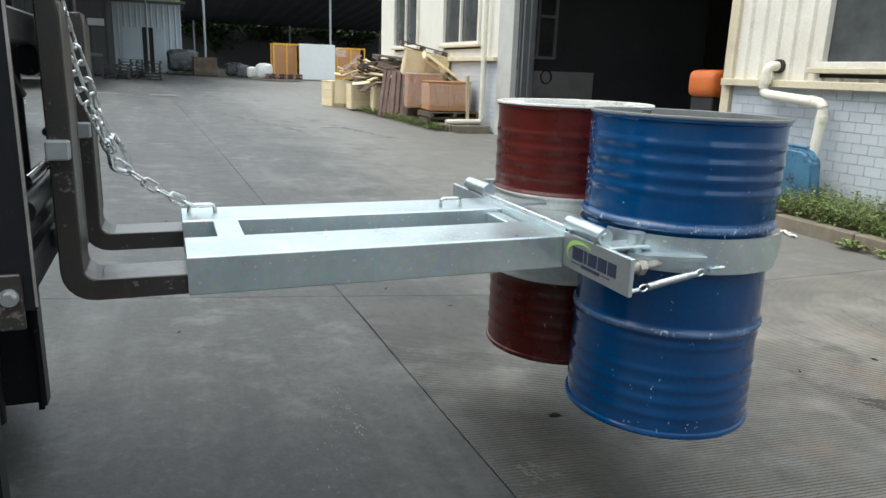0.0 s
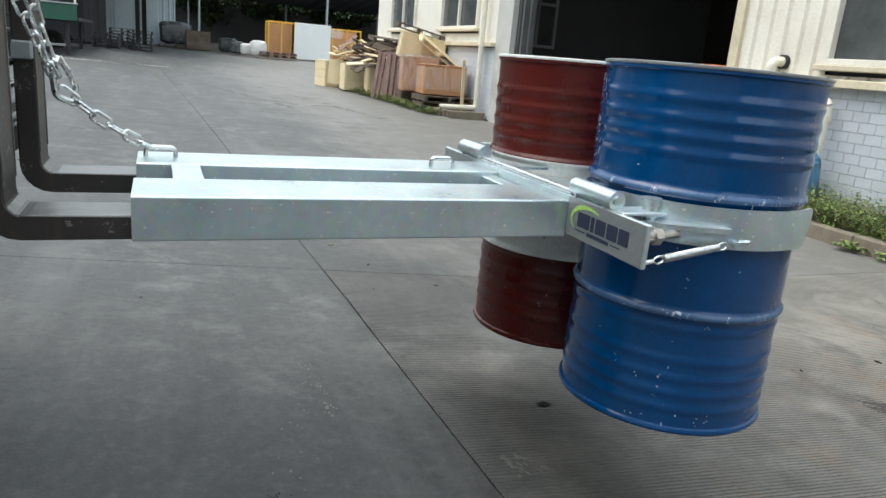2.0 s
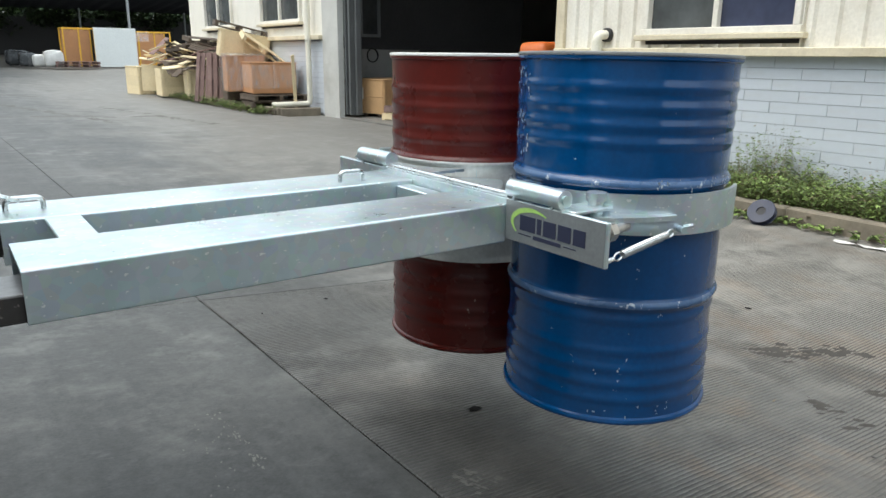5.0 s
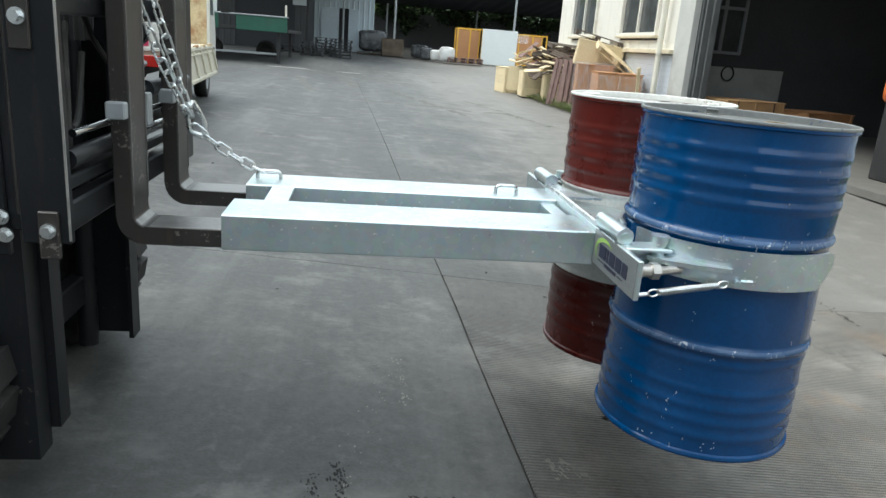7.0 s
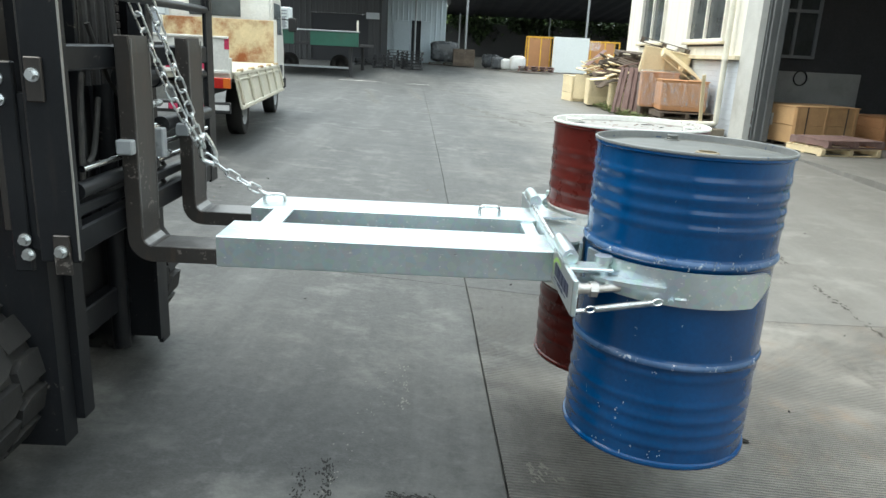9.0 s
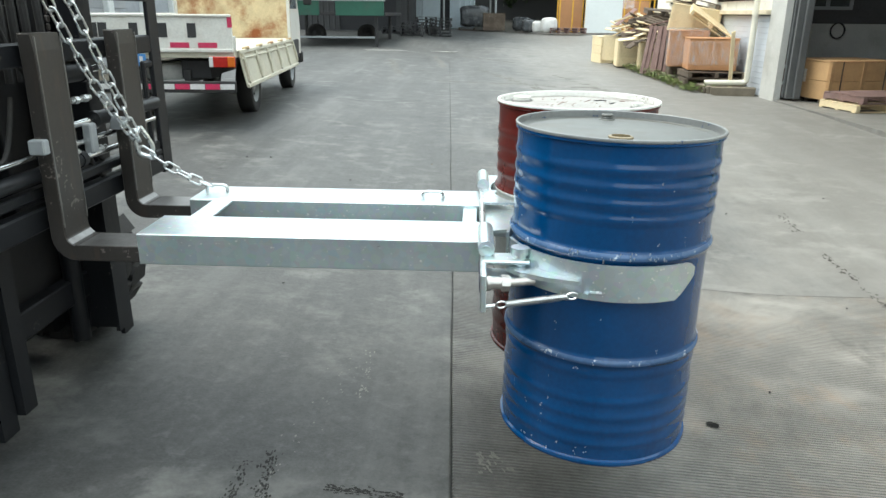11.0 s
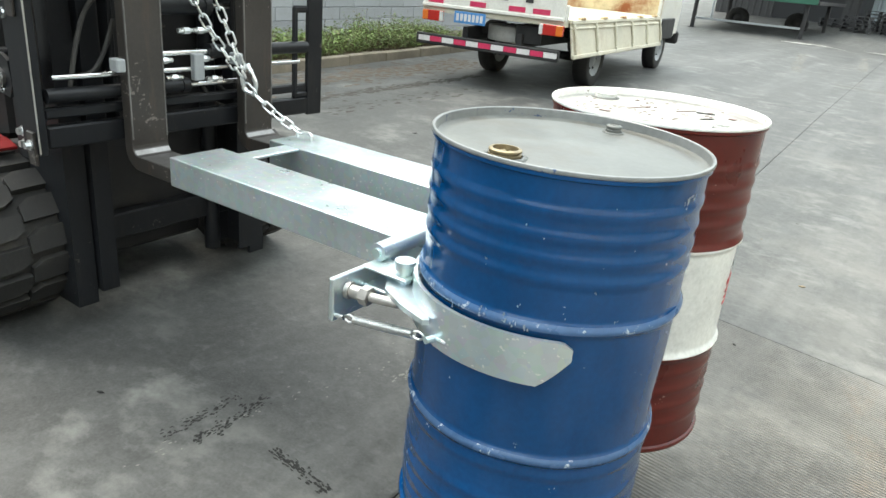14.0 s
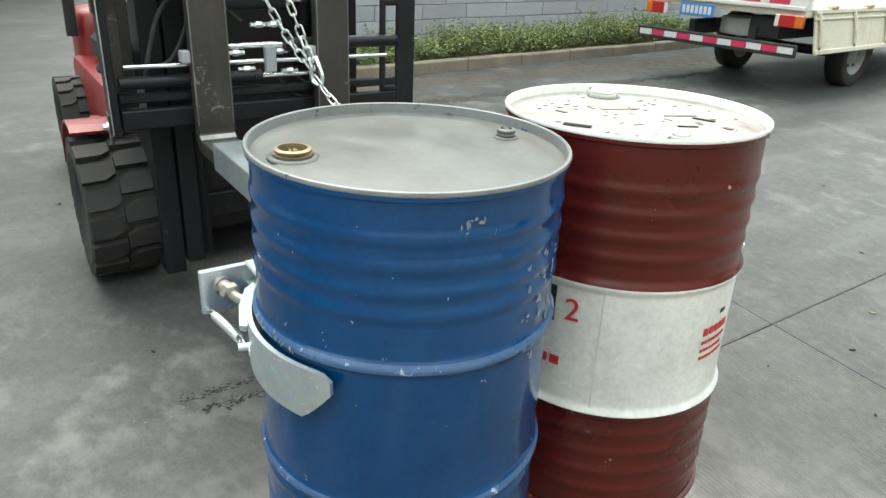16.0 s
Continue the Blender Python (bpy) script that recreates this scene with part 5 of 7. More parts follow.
part("side_board", one_box((-1.935, 2.10, 1.13), (0.03, 4.15, 0.40), 0.006), M_TWHITE, truck)
part("corner_post", one_box((-0.02, 0.05, 1.0), (0.06, 0.07, 0.18), 0.008), M_TWHITE, truck)
head = part("headboard", one_box((-0.975, 4.25, 1.28), (1.94, 0.05, 0.72), 0.008), M_RUST, truck, "rust-stained yellow headboard")
for x in (-1.92, -0.03):
    part("headboard_post", one_box((x, 4.22, 1.28), (0.05, 0.05, 0.74), 0.006), M_TWHITE, head)
# cab
bm = bmesh.new()
prof = [(4.36, 0.55), (5.98, 0.55), (6.02, 1.10), (5.95, 1.30), (5.60, 2.06), (5.45, 2.13), (4.50, 2.13), (4.40, 2.06), (4.36, 1.9)]
extrude_poly(bm, prof, 1.74, Matrix(((0, 0, 1, -1.84), (1, 0, 0, 0), (0, 1, 0, 0), (0, 0, 0, 1))))
bmesh.ops.recalc_face_normals(bm, faces=bm.faces[:])
bmesh.ops.bevel(bm, geom=bm.edges[:], offset=0.05, segments=3, affect="EDGES")
cab = part("cab", bm, M_TWHITE, truck, smooth=True)
part("rear_window", one_box((-1.06, 4.352, 1.85), (0.86, 0.02, 0.34), 0.009), M_GLASS, cab)
bm = bmesh.new()
extrude_poly(bm, [(4.62, 1.42), (5.62, 1.42), (5.42, 1.95), (4.62, 1.95)], 0.014, Matrix(((0, 0, 1, -0.108), (1, 0, 0, 0), (0, 1, 0, 0), (0, 0, 0, 1))))
bmesh.ops.recalc_face_normals(bm, faces=bm.faces[:])
part("door_window", bm, M_GLASS, cab)
part("wheel_arch", one_box((-0.11, 5.2, 0.70), (0.05, 0.9, 0.36), 0.12), M_DKMETAL, cab)
part("wheel_arch", one_box((-1.84, 5.2, 0.70), (0.05, 0.9, 0.36), 0.12), M_DKMETAL, cab)
part("mirror", one_box((0.10, 5.72, 1.62), (0.16, 0.05, 0.26), 0.02), M_RUBBER, cab)
part("mirror_arm", rod(bmesh.new(), (-0.12, 5.66, 1.72), (0.08, 5.72, 1.70), 0.01, 8), M_RUBBER, cab)
part("front_bumper", one_box((-0.975, 6.04, 0.52), (1.80, 0.12, 0.22), 0.03), M_DKMETAL, truck)
bm = sweep(bmesh.new(), arc_pts([(-1.8, 4.45, 2.1), (-1.75, 4.45, 2.24), (-0.2, 4.45, 2.24), (-0.12, 4.45, 2.1)], 0.08), 0.02, 8)
part("roof_rail", bm, M_TWHITE, cab, smooth=True)


# ---- workshop with cream cladding along the yard ----
FX = 7.0
GW = gz(FX)
GL = gz(FX, 14)  # the yard lies a little higher beyond the wide door
H = 6.2


def clad_panel(x, y0, y1, z0, z1, mat, parent, pitch=0.24, axis="y", out=-1, name="cladding", rib=0.040):
    """Ribbed sheet: flat pans with narrow upstanding ribs."""
    bm = bmesh.new()
    pts = []
    y = y0
    while y < y1 - 0.02:
        e = min(pitch, y1 - y)
        pts += [(y, 0), (y + e * 0.66, 0), (y + e * 0.74, rib), (y + e * 0.92, rib)]
        y += e
    pts.append((y1, 0))
    if axis == "y":
        a = [bm.verts.new((x + out * d, q, z0)) for q, d in pts]
        b = [bm.verts.new((x + out * d, q, z1)) for q, d in pts]
    else:
        a = [bm.verts.new((q, x + out * d, z0)) for q, d in pts]
        b = [bm.verts.new((q, x + out * d, z1)) for q, d in pts]
    for k in range(len(pts) - 1):
        bm.faces.new((a[k], a[k + 1], b[k + 1], b[k]))
    bmesh.ops.recalc_face_normals(bm, faces=bm.faces[:])
    bmesh.ops.solidify(bm, geom=bm.faces[:], thickness=0.004)
    return part(name, bm, mat, parent)


def wall_box(name, x0, x1, y0, y1, z0, z1, mat, label):
    ob = part(name, one_box(((x0 + x1) / 2, (y0 + y1) / 2, (z0 + z1) / 2), (x1 - x0, y1 - y0, z1 - z0), 0), mat)
    return tagged(ob, label, "wall", kind="structure")


def opening_window(name, y0, y1, z0, z1, panes, mats, rails=(), x=FX):
    w = thing(name, "tall cream-framed workshop window with dark dusty panes", "window", pose(0, 0, 0), kind="structure")
    fr = 0.055
    bm = bmesh.new()
    for z in (z0, z1):
        box(bm, (x - 0.035, (y0 + y1) / 2, z), (0.09, y1 - y0 + 2 * fr, 0.07), 0.006)
    for y in (y0, y1):
        box(bm, (x - 0.035, y, (z0 + z1) / 2), (0.09, 0.07, z1 - z0 - 0.07), 0.006)
    part("window_frame", bm, M_CLAD, w)
    part("window_sill", one_box((x - 0.06, (y0 + y1) / 2, z0 - 0.065), (0.14, y1 - y0 + 0.24, 0.06), 0.008), M_TRIM, w)
    n = panes
    step = (y1 - y0) / n
    for k in range(1, n):
        part("mullion", one_box((x - 0.03, y0 + k * step, (z0 + z1) / 2), (0.07, 0.065, z1 - z0 - 0.07), 0.005), M_CLAD, w)
    zz = [z0] + list(rails) + [z1]
    for z in rails:
        part("mid_rail", one_box((x - 0.026, (y0 + y1) / 2, z), (0.06, y1 - y0 - 0.07, 0.05), 0.005), M_CLAD, w)
    for k in range(n):
        for j in range(len(zz) - 1):
            part("pane", one_box((x + 0.012, y0 + (k + 0.5) * step, (zz[j] + zz[j + 1]) / 2), (0.008, step - 0.06, zz[j + 1] - zz[j] - 0.05), 0), mats[k % len(mats)], w)
    return w


DADO_OF = {"wall_east_right": GW + 1.46, "wall_east_left": GL + 1.60}
# right stretch, y from -9 to the door; left stretch beyond the door
YD0, YD1 = 5.93, 12.45
wins = {"right": [(2.60, 4.45, 1.68)], "left": [(14.25, 16.60, 1.98), (18.75, 21.05, 1.98)]}
for nm, ya, yb in (("wall_east_right", -9.0, YD0), ("wall_east_left", YD1 + 0.72, 22.6)):
    DADO = DADO_OF[nm]
    wall_box(nm, FX + 0.02, FX + 0.22, ya, yb, GW - 0.1, DADO, M_GROUT, "low tiled workshop wall in grey blue with dark joints")
    ws = wins["right" if "right" in nm else "left"]
    up = thing(nm + "_upper", "cream ribbed metal cladding above the tiled wall", "wall", pose(0, 0, 0), kind="structure")
    y = ya
    GS = GW if "right" in nm else GL
    pitch, rib = (0.24, 0.040) if "right" in nm else (0.62, 0.012)
    for (a, b, z) in ws:
        clad_panel(FX, y, a - 0.04, DADO + 0.09, GW + H, M_CLAD, up, pitch, rib=rib)
        clad_panel(FX, a - 0.04, b + 0.04, DADO + 0.09, GS + z - 0.09, M_CLAD, up, pitch, rib=rib)
        clad_panel(FX, a - 0.04, b + 0.04, GS + 4.75, GW + H, M_CLAD, up, pitch, rib=rib)
        y = b + 0.04
    clad_panel(FX, y, yb, DADO + 0.09, GW + H, M_CLAD, up, pitch, rib=rib)
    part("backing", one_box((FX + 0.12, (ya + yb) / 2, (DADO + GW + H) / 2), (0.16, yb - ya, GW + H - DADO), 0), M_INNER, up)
    ledge = part("ledge", one_box((FX - 0.055, (ya + yb) / 2, DADO + 0.045), (0.15, yb - ya, 0.09), 0.008), M_TRIM)
    tagged(ledge, "stained cream flashing ledge above the tiled wall", "ledge", kind="structure")
opening_window("window_1", 2.60, 4.45, GW + 1.73, GW + 4.7, 2, [M_GLASSB, M_GLASS], (GW + 3.6,))
opening_window("window_2", 14.25, 16.60, GL + 2.03, GL + 4.7, 2, [M_GLASS], (GL + 3.72,))
opening_window("window_3", 18.75, 21.05, GL + 2.03, GL + 4.7, 2, [M_GLASS], (GL + 3.72,))
wall_box("wall_pillar", FX - 0.03, FX + 0.10, YD1, YD1 + 0.72, GW - 0.1, GW + H, M_PILLAR, "grey rendered pillar at the side of the workshop door")
wall_box("wall_jamb", FX - 0.05, FX + 0.30, YD0 - 0.10, YD0 + 0.05, GW - 0.1, GW + 5.2, M_TRIM, "rust-streaked cream steel door jamb")
wall_box("wall_lintel", FX - 0.02, FX + 0.25, YD0 + 0.05, YD1, GW + 5.2, GW + H, M_PILLAR, "plain lintel above the wide workshop door")
wall_box("wall_end", FX + 0.02, 30, 22.6, 22.8, GW - 0.1, GW + H, M_CLAD, "cream end wall of the workshop")
wall_box("wall_south", FX + 0.02, 30, -9.2, -9.0, GW - 0.1, GW + H, M_CLAD, "plain cream end wall of the workshop")
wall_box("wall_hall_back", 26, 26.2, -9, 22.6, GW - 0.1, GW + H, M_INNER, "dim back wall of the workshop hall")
hall_floor = part("floor", one_box((16.5, 6.8, GL - 0.05), (19, 31.6, 0.1), 0), M_FLOOR)
tagged(hall_floor, "grey concrete floor of the dim workshop", "floor", kind="structure")
roof = part("roof", one_box((18, 6.8, GW + H + 0.06), (22.6, 32.6, 0.12), 0), M_ROOFG)
tagged(roof, "flat grey workshop roof sheet", "roof", kind="structure")
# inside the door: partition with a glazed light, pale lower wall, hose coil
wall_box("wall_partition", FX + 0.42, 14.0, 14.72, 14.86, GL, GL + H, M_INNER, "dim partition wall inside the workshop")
low = part("pale_wainscot", one_box((9.3, 14.68, GL + 0.95), (2.3, 0.06, 0.95), 0.004), M_PILLAR)
tagged(low, "pale lower wall panel inside the workshop door", "wall panel", kind="structure")
iw = thing("window_4", "grey steel-framed glazed light inside the workshop", "window", pose(0, 0, 0), kind="structure")
bm = bmesh.new()
for z in (GL + 1.75, GL + 2.75, GL + 3.75, GL + 4.75):
    box(bm, (8.75, 14.67, z), (1.06, 0.06, 0.07), 0.004)
for x in (8.25, 8.75, 9.25):
    box(bm, (x, 14.67, GL + 3.25), (0.07, 0.055, 3.0), 0.004)
part("window_frame", bm, M_STEELG, iw)
for i in range(2):
    for j in range(3):
        part("pane", one_box((8.5 + i * 0.5, 14.69, GL + 2.25 + j), (0.42, 0.01, 0.93), 0), M_GLASS, iw)
coil = [(9.02 + 0.15 * math.cos(k * 0.35), 14.62 - 0.001 * (k % 40), GL + 1.28 + 0.16 * math.sin(k * 0.35)) for k in range(60)]
ob = part("hose_coil", sweep(bmesh.new(), coil, 0.013, 6), M_RUBBER, smooth=True)
tagged(ob, "dark rubber hose coil hung on the inner wall", "hose")


def pipe_thing(label, pts, r, collars, m=None):
    t = thing("drain_pipe", label, "pipe", pose(0, 0, 0))
    part("pipe", sweep(bmesh.new(), arc_pts(pts, 0.10, 6), r, 16), M_PVC, t, smooth=True)
    for a, b in collars:
        part("collar", rod(bmesh.new(), a, b, r * 1.13, 18), M_PVC, t, smooth=True)


g = GW
pipe_thing("off-white drain pipe stepping down a tiled workshop wall",
           [(FX + 0.05, 5.08, g + 1.71), (FX - 0.20, 5.08, g + 1.71), (FX - 0.20, 5.10, g + 1.38), (FX - 0.20, 4.18, g + 1.31), (FX - 0.20, 4.26, g + 0.10)], 0.058,
           [((FX - 0.20, 5.08, g + 1.58), (FX - 0.20, 5.08, g + 1.50)), ((FX - 0.20, 4.32, g + 1.322), (FX - 0.20, 4.38, g + 1.327)), ((FX - 0.20, 4.185, g + 1.18), (FX - 0.20, 4.19, g + 1.11))])
pipe_thing("off-white drain pipe running down the cladding beside a window",
           [(FX - 0.16, 13.62, g + 6.1), (FX - 0.16, 13.62, GL + 0.22), (FX - 1.0, 13.75, GL + 0.20)], 0.062,
           [((FX - 0.16, 13.62, GL + 1.68), (FX - 0.16, 13.62, GL + 1.58)), ((FX - 0.16, 13.62, g + 4.4), (FX - 0.16, 13.62, g + 4.3))])
# no hole is cut: a dark plug stands for its shade
ob = part("pipe_hole", rod(bmesh.new(), (FX - 0.05, 5.08, g + 1.71), (FX + 0.03, 5.08, g + 1.71), 0.085, 18), M_DKMETAL)
tagged(ob, "dark plug standing for the shaded hole round the pipe", "hole", kind="structure")

# kerbed beds with weeds
KR = gz(6.1)


def kerb(name, pts, h=0.15, w=0.13, label="stained old concrete kerb along the weed bed"):
    k = thing(name, label, "kerb", pose(0, 0, 0), kind="structure")
    for a, b in zip(pts, pts[1:]):
        a, b = Vector(a), Vector(b)
        n = max(1, round((b - a).length / 1.0))
        for i in range(n):
            p, q = a.lerp(b, i / n), a.lerp(b, (i + 1) / n)
            c = (p + q) / 2
            ang = math.atan2(q.y - p.y, q.x - p.x)
            part("kerb_stone", one_box((c.x, c.y, gz(c.x, c.y) + h / 2 - 0.03 + random.uniform(-0.006, 0.006)), ((q - p).length - 0.008, w, h + 0.06), 0.014, Matrix.Rotation(ang, 3, "Z")), M_KERB, k)
    return k


kerb("kerb_east", [(6.0, -8.8), (6.12, 4.9), (6.95, 4.95)])
kerb("kerb_pile", [(6.95, 13.35), (6.05, 13.45), (5.86, 23.2)])
kerb("kerb_west", [(-4.42, 1.6), (-4.55, 3.4), (-4.95, 7.0), (-5.9, 15.0), (-6.9, 24.0)], 0.13)
for nm, x0, x1, y0, y1 in (("bed_east", 6.1, FX + 0.02, -8.8, 4.88), ("bed_pile", 5.95, FX + 0.02, 13.5, 23.2)):
    level = GW if nm == "bed_east" else GL
    ob = part(nm, one_box(((x0 + x1) / 2, (y0 + y1) / 2, level + 0.05), (x1 - x0, y1 - y0, 0.12), 0), M_SOIL)
    tagged(ob, "dark soil of a narrow weed bed", "soil", kind="structure")


def weeds(name, label, spots, n, hmin, hmax, seed, leaf=0.045, dry=0.12):
    """Many small leafed stems in a bed: one mesh of leaves and stems."""
    rnd = random.Random(seed)
    verts, faces, mats = [], [], []
    for _ in range(n):
        x, y, z, k = spots(rnd)
        h = rnd.uniform(hmin, hmax) * k
        lean = Vector((rnd.gauss(0, 0.25), rnd.gauss(0, 0.25), 1)).normalized()
        base = Vector((x, y, z))
        isdry = rnd.random() < dry
        tip = base + lean * h * (1.25 if isdry else 1)
        w = 0.004
        i = len(verts)
        verts += [base + Vector((w, 0, 0)), base - Vector((w, 0, 0)), tip]
        faces.append((i, i + 1, i + 2))
        mats.append(1)
        for j in range(2 if isdry else 9):
            u = rnd.uniform(0.25, 1.0)
            p = base.lerp(tip, u)
            a = rnd.uniform(0, math.tau)
            d = Vector((math.cos(a), math.sin(a), rnd.uniform(-0.3, 0.6))).normalized()
            s = d.cross(Vector((0, 0, 1))).normalized()
            L, W = leaf * rnd.uniform(0.7, 1.7), leaf * rnd.uniform(0.3, 0.6)
            droop = Vector((0, 0, -L * rnd.uniform(0.0, 0.5)))
            i = len(verts)
            verts += [p, p + d * L * 0.5 + s * W, p + d * L + droop, p + d * L * 0.5 - s * W]
            faces.append((i, i + 1, i + 2, i + 3))
            mats.append(1 if isdry else 0)
    me = bpy.data.meshes.new(name)
    me.from_pydata([tuple(v) for v in verts], [], faces)
    me.materials.append(M_LEAF)
    me.materials.append(M_DRYSTEM)
    me.polygons.foreach_set("material_index", mats)
    me.update()
    return tagged(new(name, me), label, "weeds", kind="stuff")


def spots_east(r):
    y = r.uniform(-3.2, 4.3)
    x = 6.15 + r.random() ** 1.2 * 0.8
    k = 0.65 + 0.9 * abs(noise.noise(Vector((x, y * 0.9, 3.3)))) + (0.9 if 2.3 < y < 2.9 and x > 6.6 else 0)
    return x, y, GW + 0.10, k


def spots_spill(r):
    y = r.uniform(-2.5, 3.0)
    return 5.95 + r.uniform(-0.06, 0.12), y, KR + 0.02, 0.4


def spots_pile(r):
    y = r.uniform(13.6, 22.5)
    return 5.62 + r.random() * 0.6, y, GL + r.uniform(0, 0.12), 0.35 + 0.8 * max(0, noise.noise(Vector((1, y * 0.8, 7.7))))


def spots_west(r):
    y = r.uniform(2.6, 9.8)
    return -4.62 - 0.118 * (y - 3.4) - r.random() * 1.0, y, gz(-5) + 0.08, 0.6 + 0.7 * abs(noise.noise(Vector((2, y, 1.7)))) - (0.3 if y < 4.2 else 0)


weeds("weeds", "bright green weeds with dry stems along a tiled wall", spots_east, 7500, 0.08, 0.40, 3, 0.028, 0.14)
weeds("weeds", "sparse weeds creeping over the kerb edge", spots_spill, 130, 0.08, 0.2, 4)
weeds("weeds", "low green weeds before a heap of pallets", spots_pile, 1900, 0.08, 0.32, 5, 0.035, 0.25)
weeds("weeds", "tall bright green weeds before a grey block wall", spots_west, 3600, 0.18, 0.55, 6, 0.035, 0.1)
ob = part("bed_west", extrude_poly(bmesh.new(), [(-4.45, 1.6), (-4.6, 3.4), (-5.0, 7.0), (-5.95, 15), (-6.95, 24), (-8.6, 24), (-7.4, 14), (-6.1, 1.6)], 0.12, Matrix.Translation((0, 0, gz(-5) - 0.02))), M_SOIL)
tagged(ob, "soil strip of the weed bed by the grey wall", "soil", kind="structure")

# ---- grey block wall and factory on the truck's side ----
WANG = 6.7
WB = pose(-5.72, 0.0, gz(-6), 0, 0, 90 + WANG)
west = thing("wall_west", "grey block wall with fine joints beside the yard", "wall", WB, kind="structure")
part("core", one_box((14.75, 0.13, 0.95), (26.5, 0.2, 2.1), 0), M_GROUT, west)
up = part("upper_wall", one_box((14.75, 0.13, 4.4), (26.5, 0.18, 4.8), 0), M_PANEL, west)
for k in range(10):
    x = 2.0 + k * 2.6
    part("window_strip", one_box((x + 1.3, 0.026, 4.0), (1.7, 0.03, 3.4), 0.01), M_GLASS, west)
    part("column", one_box((x, 0.0, 3.9), (0.35, 0.24, 5.8), 0.02), M_PANEL, west)
    part("mid_rail", one_box((x + 1.3, 0.004, 3.7), (1.7, 0.04, 0.08), 0.005), M_PANEL, west)
block_mesh = mesh_of(one_box((0, 0, 0), (0.792, 0.03, 0.192), 0.005), "block", M_GREYWALL)
for row in range(9):
    for k in range(18):
        ob = new("block", block_mesh)
        ob.parent = west
        ob.matrix_basis = Matrix.Translation((1.9 + k * 0.8 + 0.4 * (row % 2), 0.02 + random.uniform(-0.002, 0.002), 0.10 + row * 0.2))

# unseen walls added to close the yard and darken south faces and reflections
wall_box("wall_yard_south", -18, -0.6, -6.4, -6.1, -0.2, 9.0, M_GREYWALL, "added grey wall closing the yard and blocking low sky")
wall_box("wall_yard_corner", -0.9, -0.6, -12.0, -6.4, -0.2, 9.0, M_GREYWALL, "added unseen grey side wall that blocks low sky")
# kept low so that south-east sky still lights the drums
wall_box("wall_yard_low", -0.6, FX + 3, -12.2, -11.9, -0.3, 2.6, M_GREYWALL, "added unseen low wall that leaves the south-east sky open")
wall_box("wall_yard_west", -18.3, -18.0, -8.4, 2, -0.2, 6.5, M_GREYWALL, "added grey wall closing the yard and blocking low sky")

# ---- tank, crates and machine by the workshop ----
tank = thing("blue_tank", "battered light blue steel tank leaning on a tiled wall", "tank", pose(FX - 0.30, 4.52, GW + 0.08, 0, -9, 2))
bm = bmesh.new()
poly = [(-0.50, 0.0), (0.42, 0.0), (0.52, 0.10), (0.52, 0.62), (0.40, 0.74), (-0.44, 0.78), (-0.52, 0.68), (-0.52, 0.1)]
extrude_poly(bm, poly, 0.16, Matrix(((0, 0, 1, -0.08), (-1, 0, 0, 0), (0, 1, 0, 0), (0, 0, 0, 1))))
bmesh.ops.recalc_face_normals(bm, faces=bm.faces[:])
bmesh.ops.bevel(bm, geom=bm.edges[:], offset=0.03, segments=3, affect="EDGES")
part("shell", bm, M_LBLUE, tank, smooth=True)
part("seam", one_box((0, 0, 0.765), (0.05, 0.80, 0.02), 0.004), M_LBLUE, tank)
part("handle", sweep(bmesh.new(), arc_pts([(0, 0.08, 0.75), (0, 0.08, 0.84), (0, -0.06, 0.84), (0, -0.06, 0.75)], 0.02), 0.009, 8), M_LBLUE, tank)
part("drain_stub", rod(bmesh.new(), (-0.12, 0.46, 0.05), (-0.12, 0.22, 0.05), 0.04, 14), M_PVC, tank, "off-white pipe stub")


def crate(name, label, m, s, mat, boards, cat="crate", lid=True):
    """A plank crate: boards on four sides between corner battens, with a lid."""
    w, d, h = s
    c = thing(name, label, cat, m)
    n = boards
    for k in range(n):
        z = (k + 0.5) * h / n
        for y in (-d / 2, d / 2):
            part("board", one_box((0, y, z), (w, 0.02, h / n - 0.008), 0.003), mat, c)
        for x in (-w / 2, w / 2):
            part("board", one_box((x, 0, z), (0.02, d - 0.022, h / n - 0.008), 0.003), mat, c)
    for x in (-w / 2 + 0.05, 0, w / 2 - 0.05):
        for y in (-d / 2 - 0.02, d / 2 + 0.02):
            part("batten", one_box((x, y, h / 2), (0.07, 0.02, h), 0.003), mat, c)
    if lid:
        part("lid", one_box((0, 0, h + 0.012), (w + 0.05, d + 0.05, 0.022), 0.004), mat, c)
    else:
        part("base", one_box((0, 0, 0.03), (w - 0.03, d - 0.03, 0.03), 0.004), mat, c)
    return c


def pallet(label, m, mat, s=(1.1, 0.95), slats=6, group=""):
    p = thing("pallet", label, "pallet", m, group)
    w, d = s
    for k in range(slats):
        y = -d / 2 + d * (k + 0.5) / slats
        part("deck_board", one_box((0, y, 0.13), (w, d / slats * 0.72, 0.02), 0.003), mat, p)
    for x in (-w / 2 + 0.05, 0, w / 2 - 0.05):
        part("stringer", one_box((x, 0, 0.07), (0.08, d, 0.095), 0.004), mat, p)
    for y in (-d / 2 + 0.06, 0, d / 2 - 0.06):
        part("bottom_board", one_box((0, y, 0.012), (w, 0.09, 0.02), 0.003), mat, p)
    return p


def P(x, y, z, a=0, rx=0, ry=0):
    return pose(x, y, GL + z, rx, ry, a)


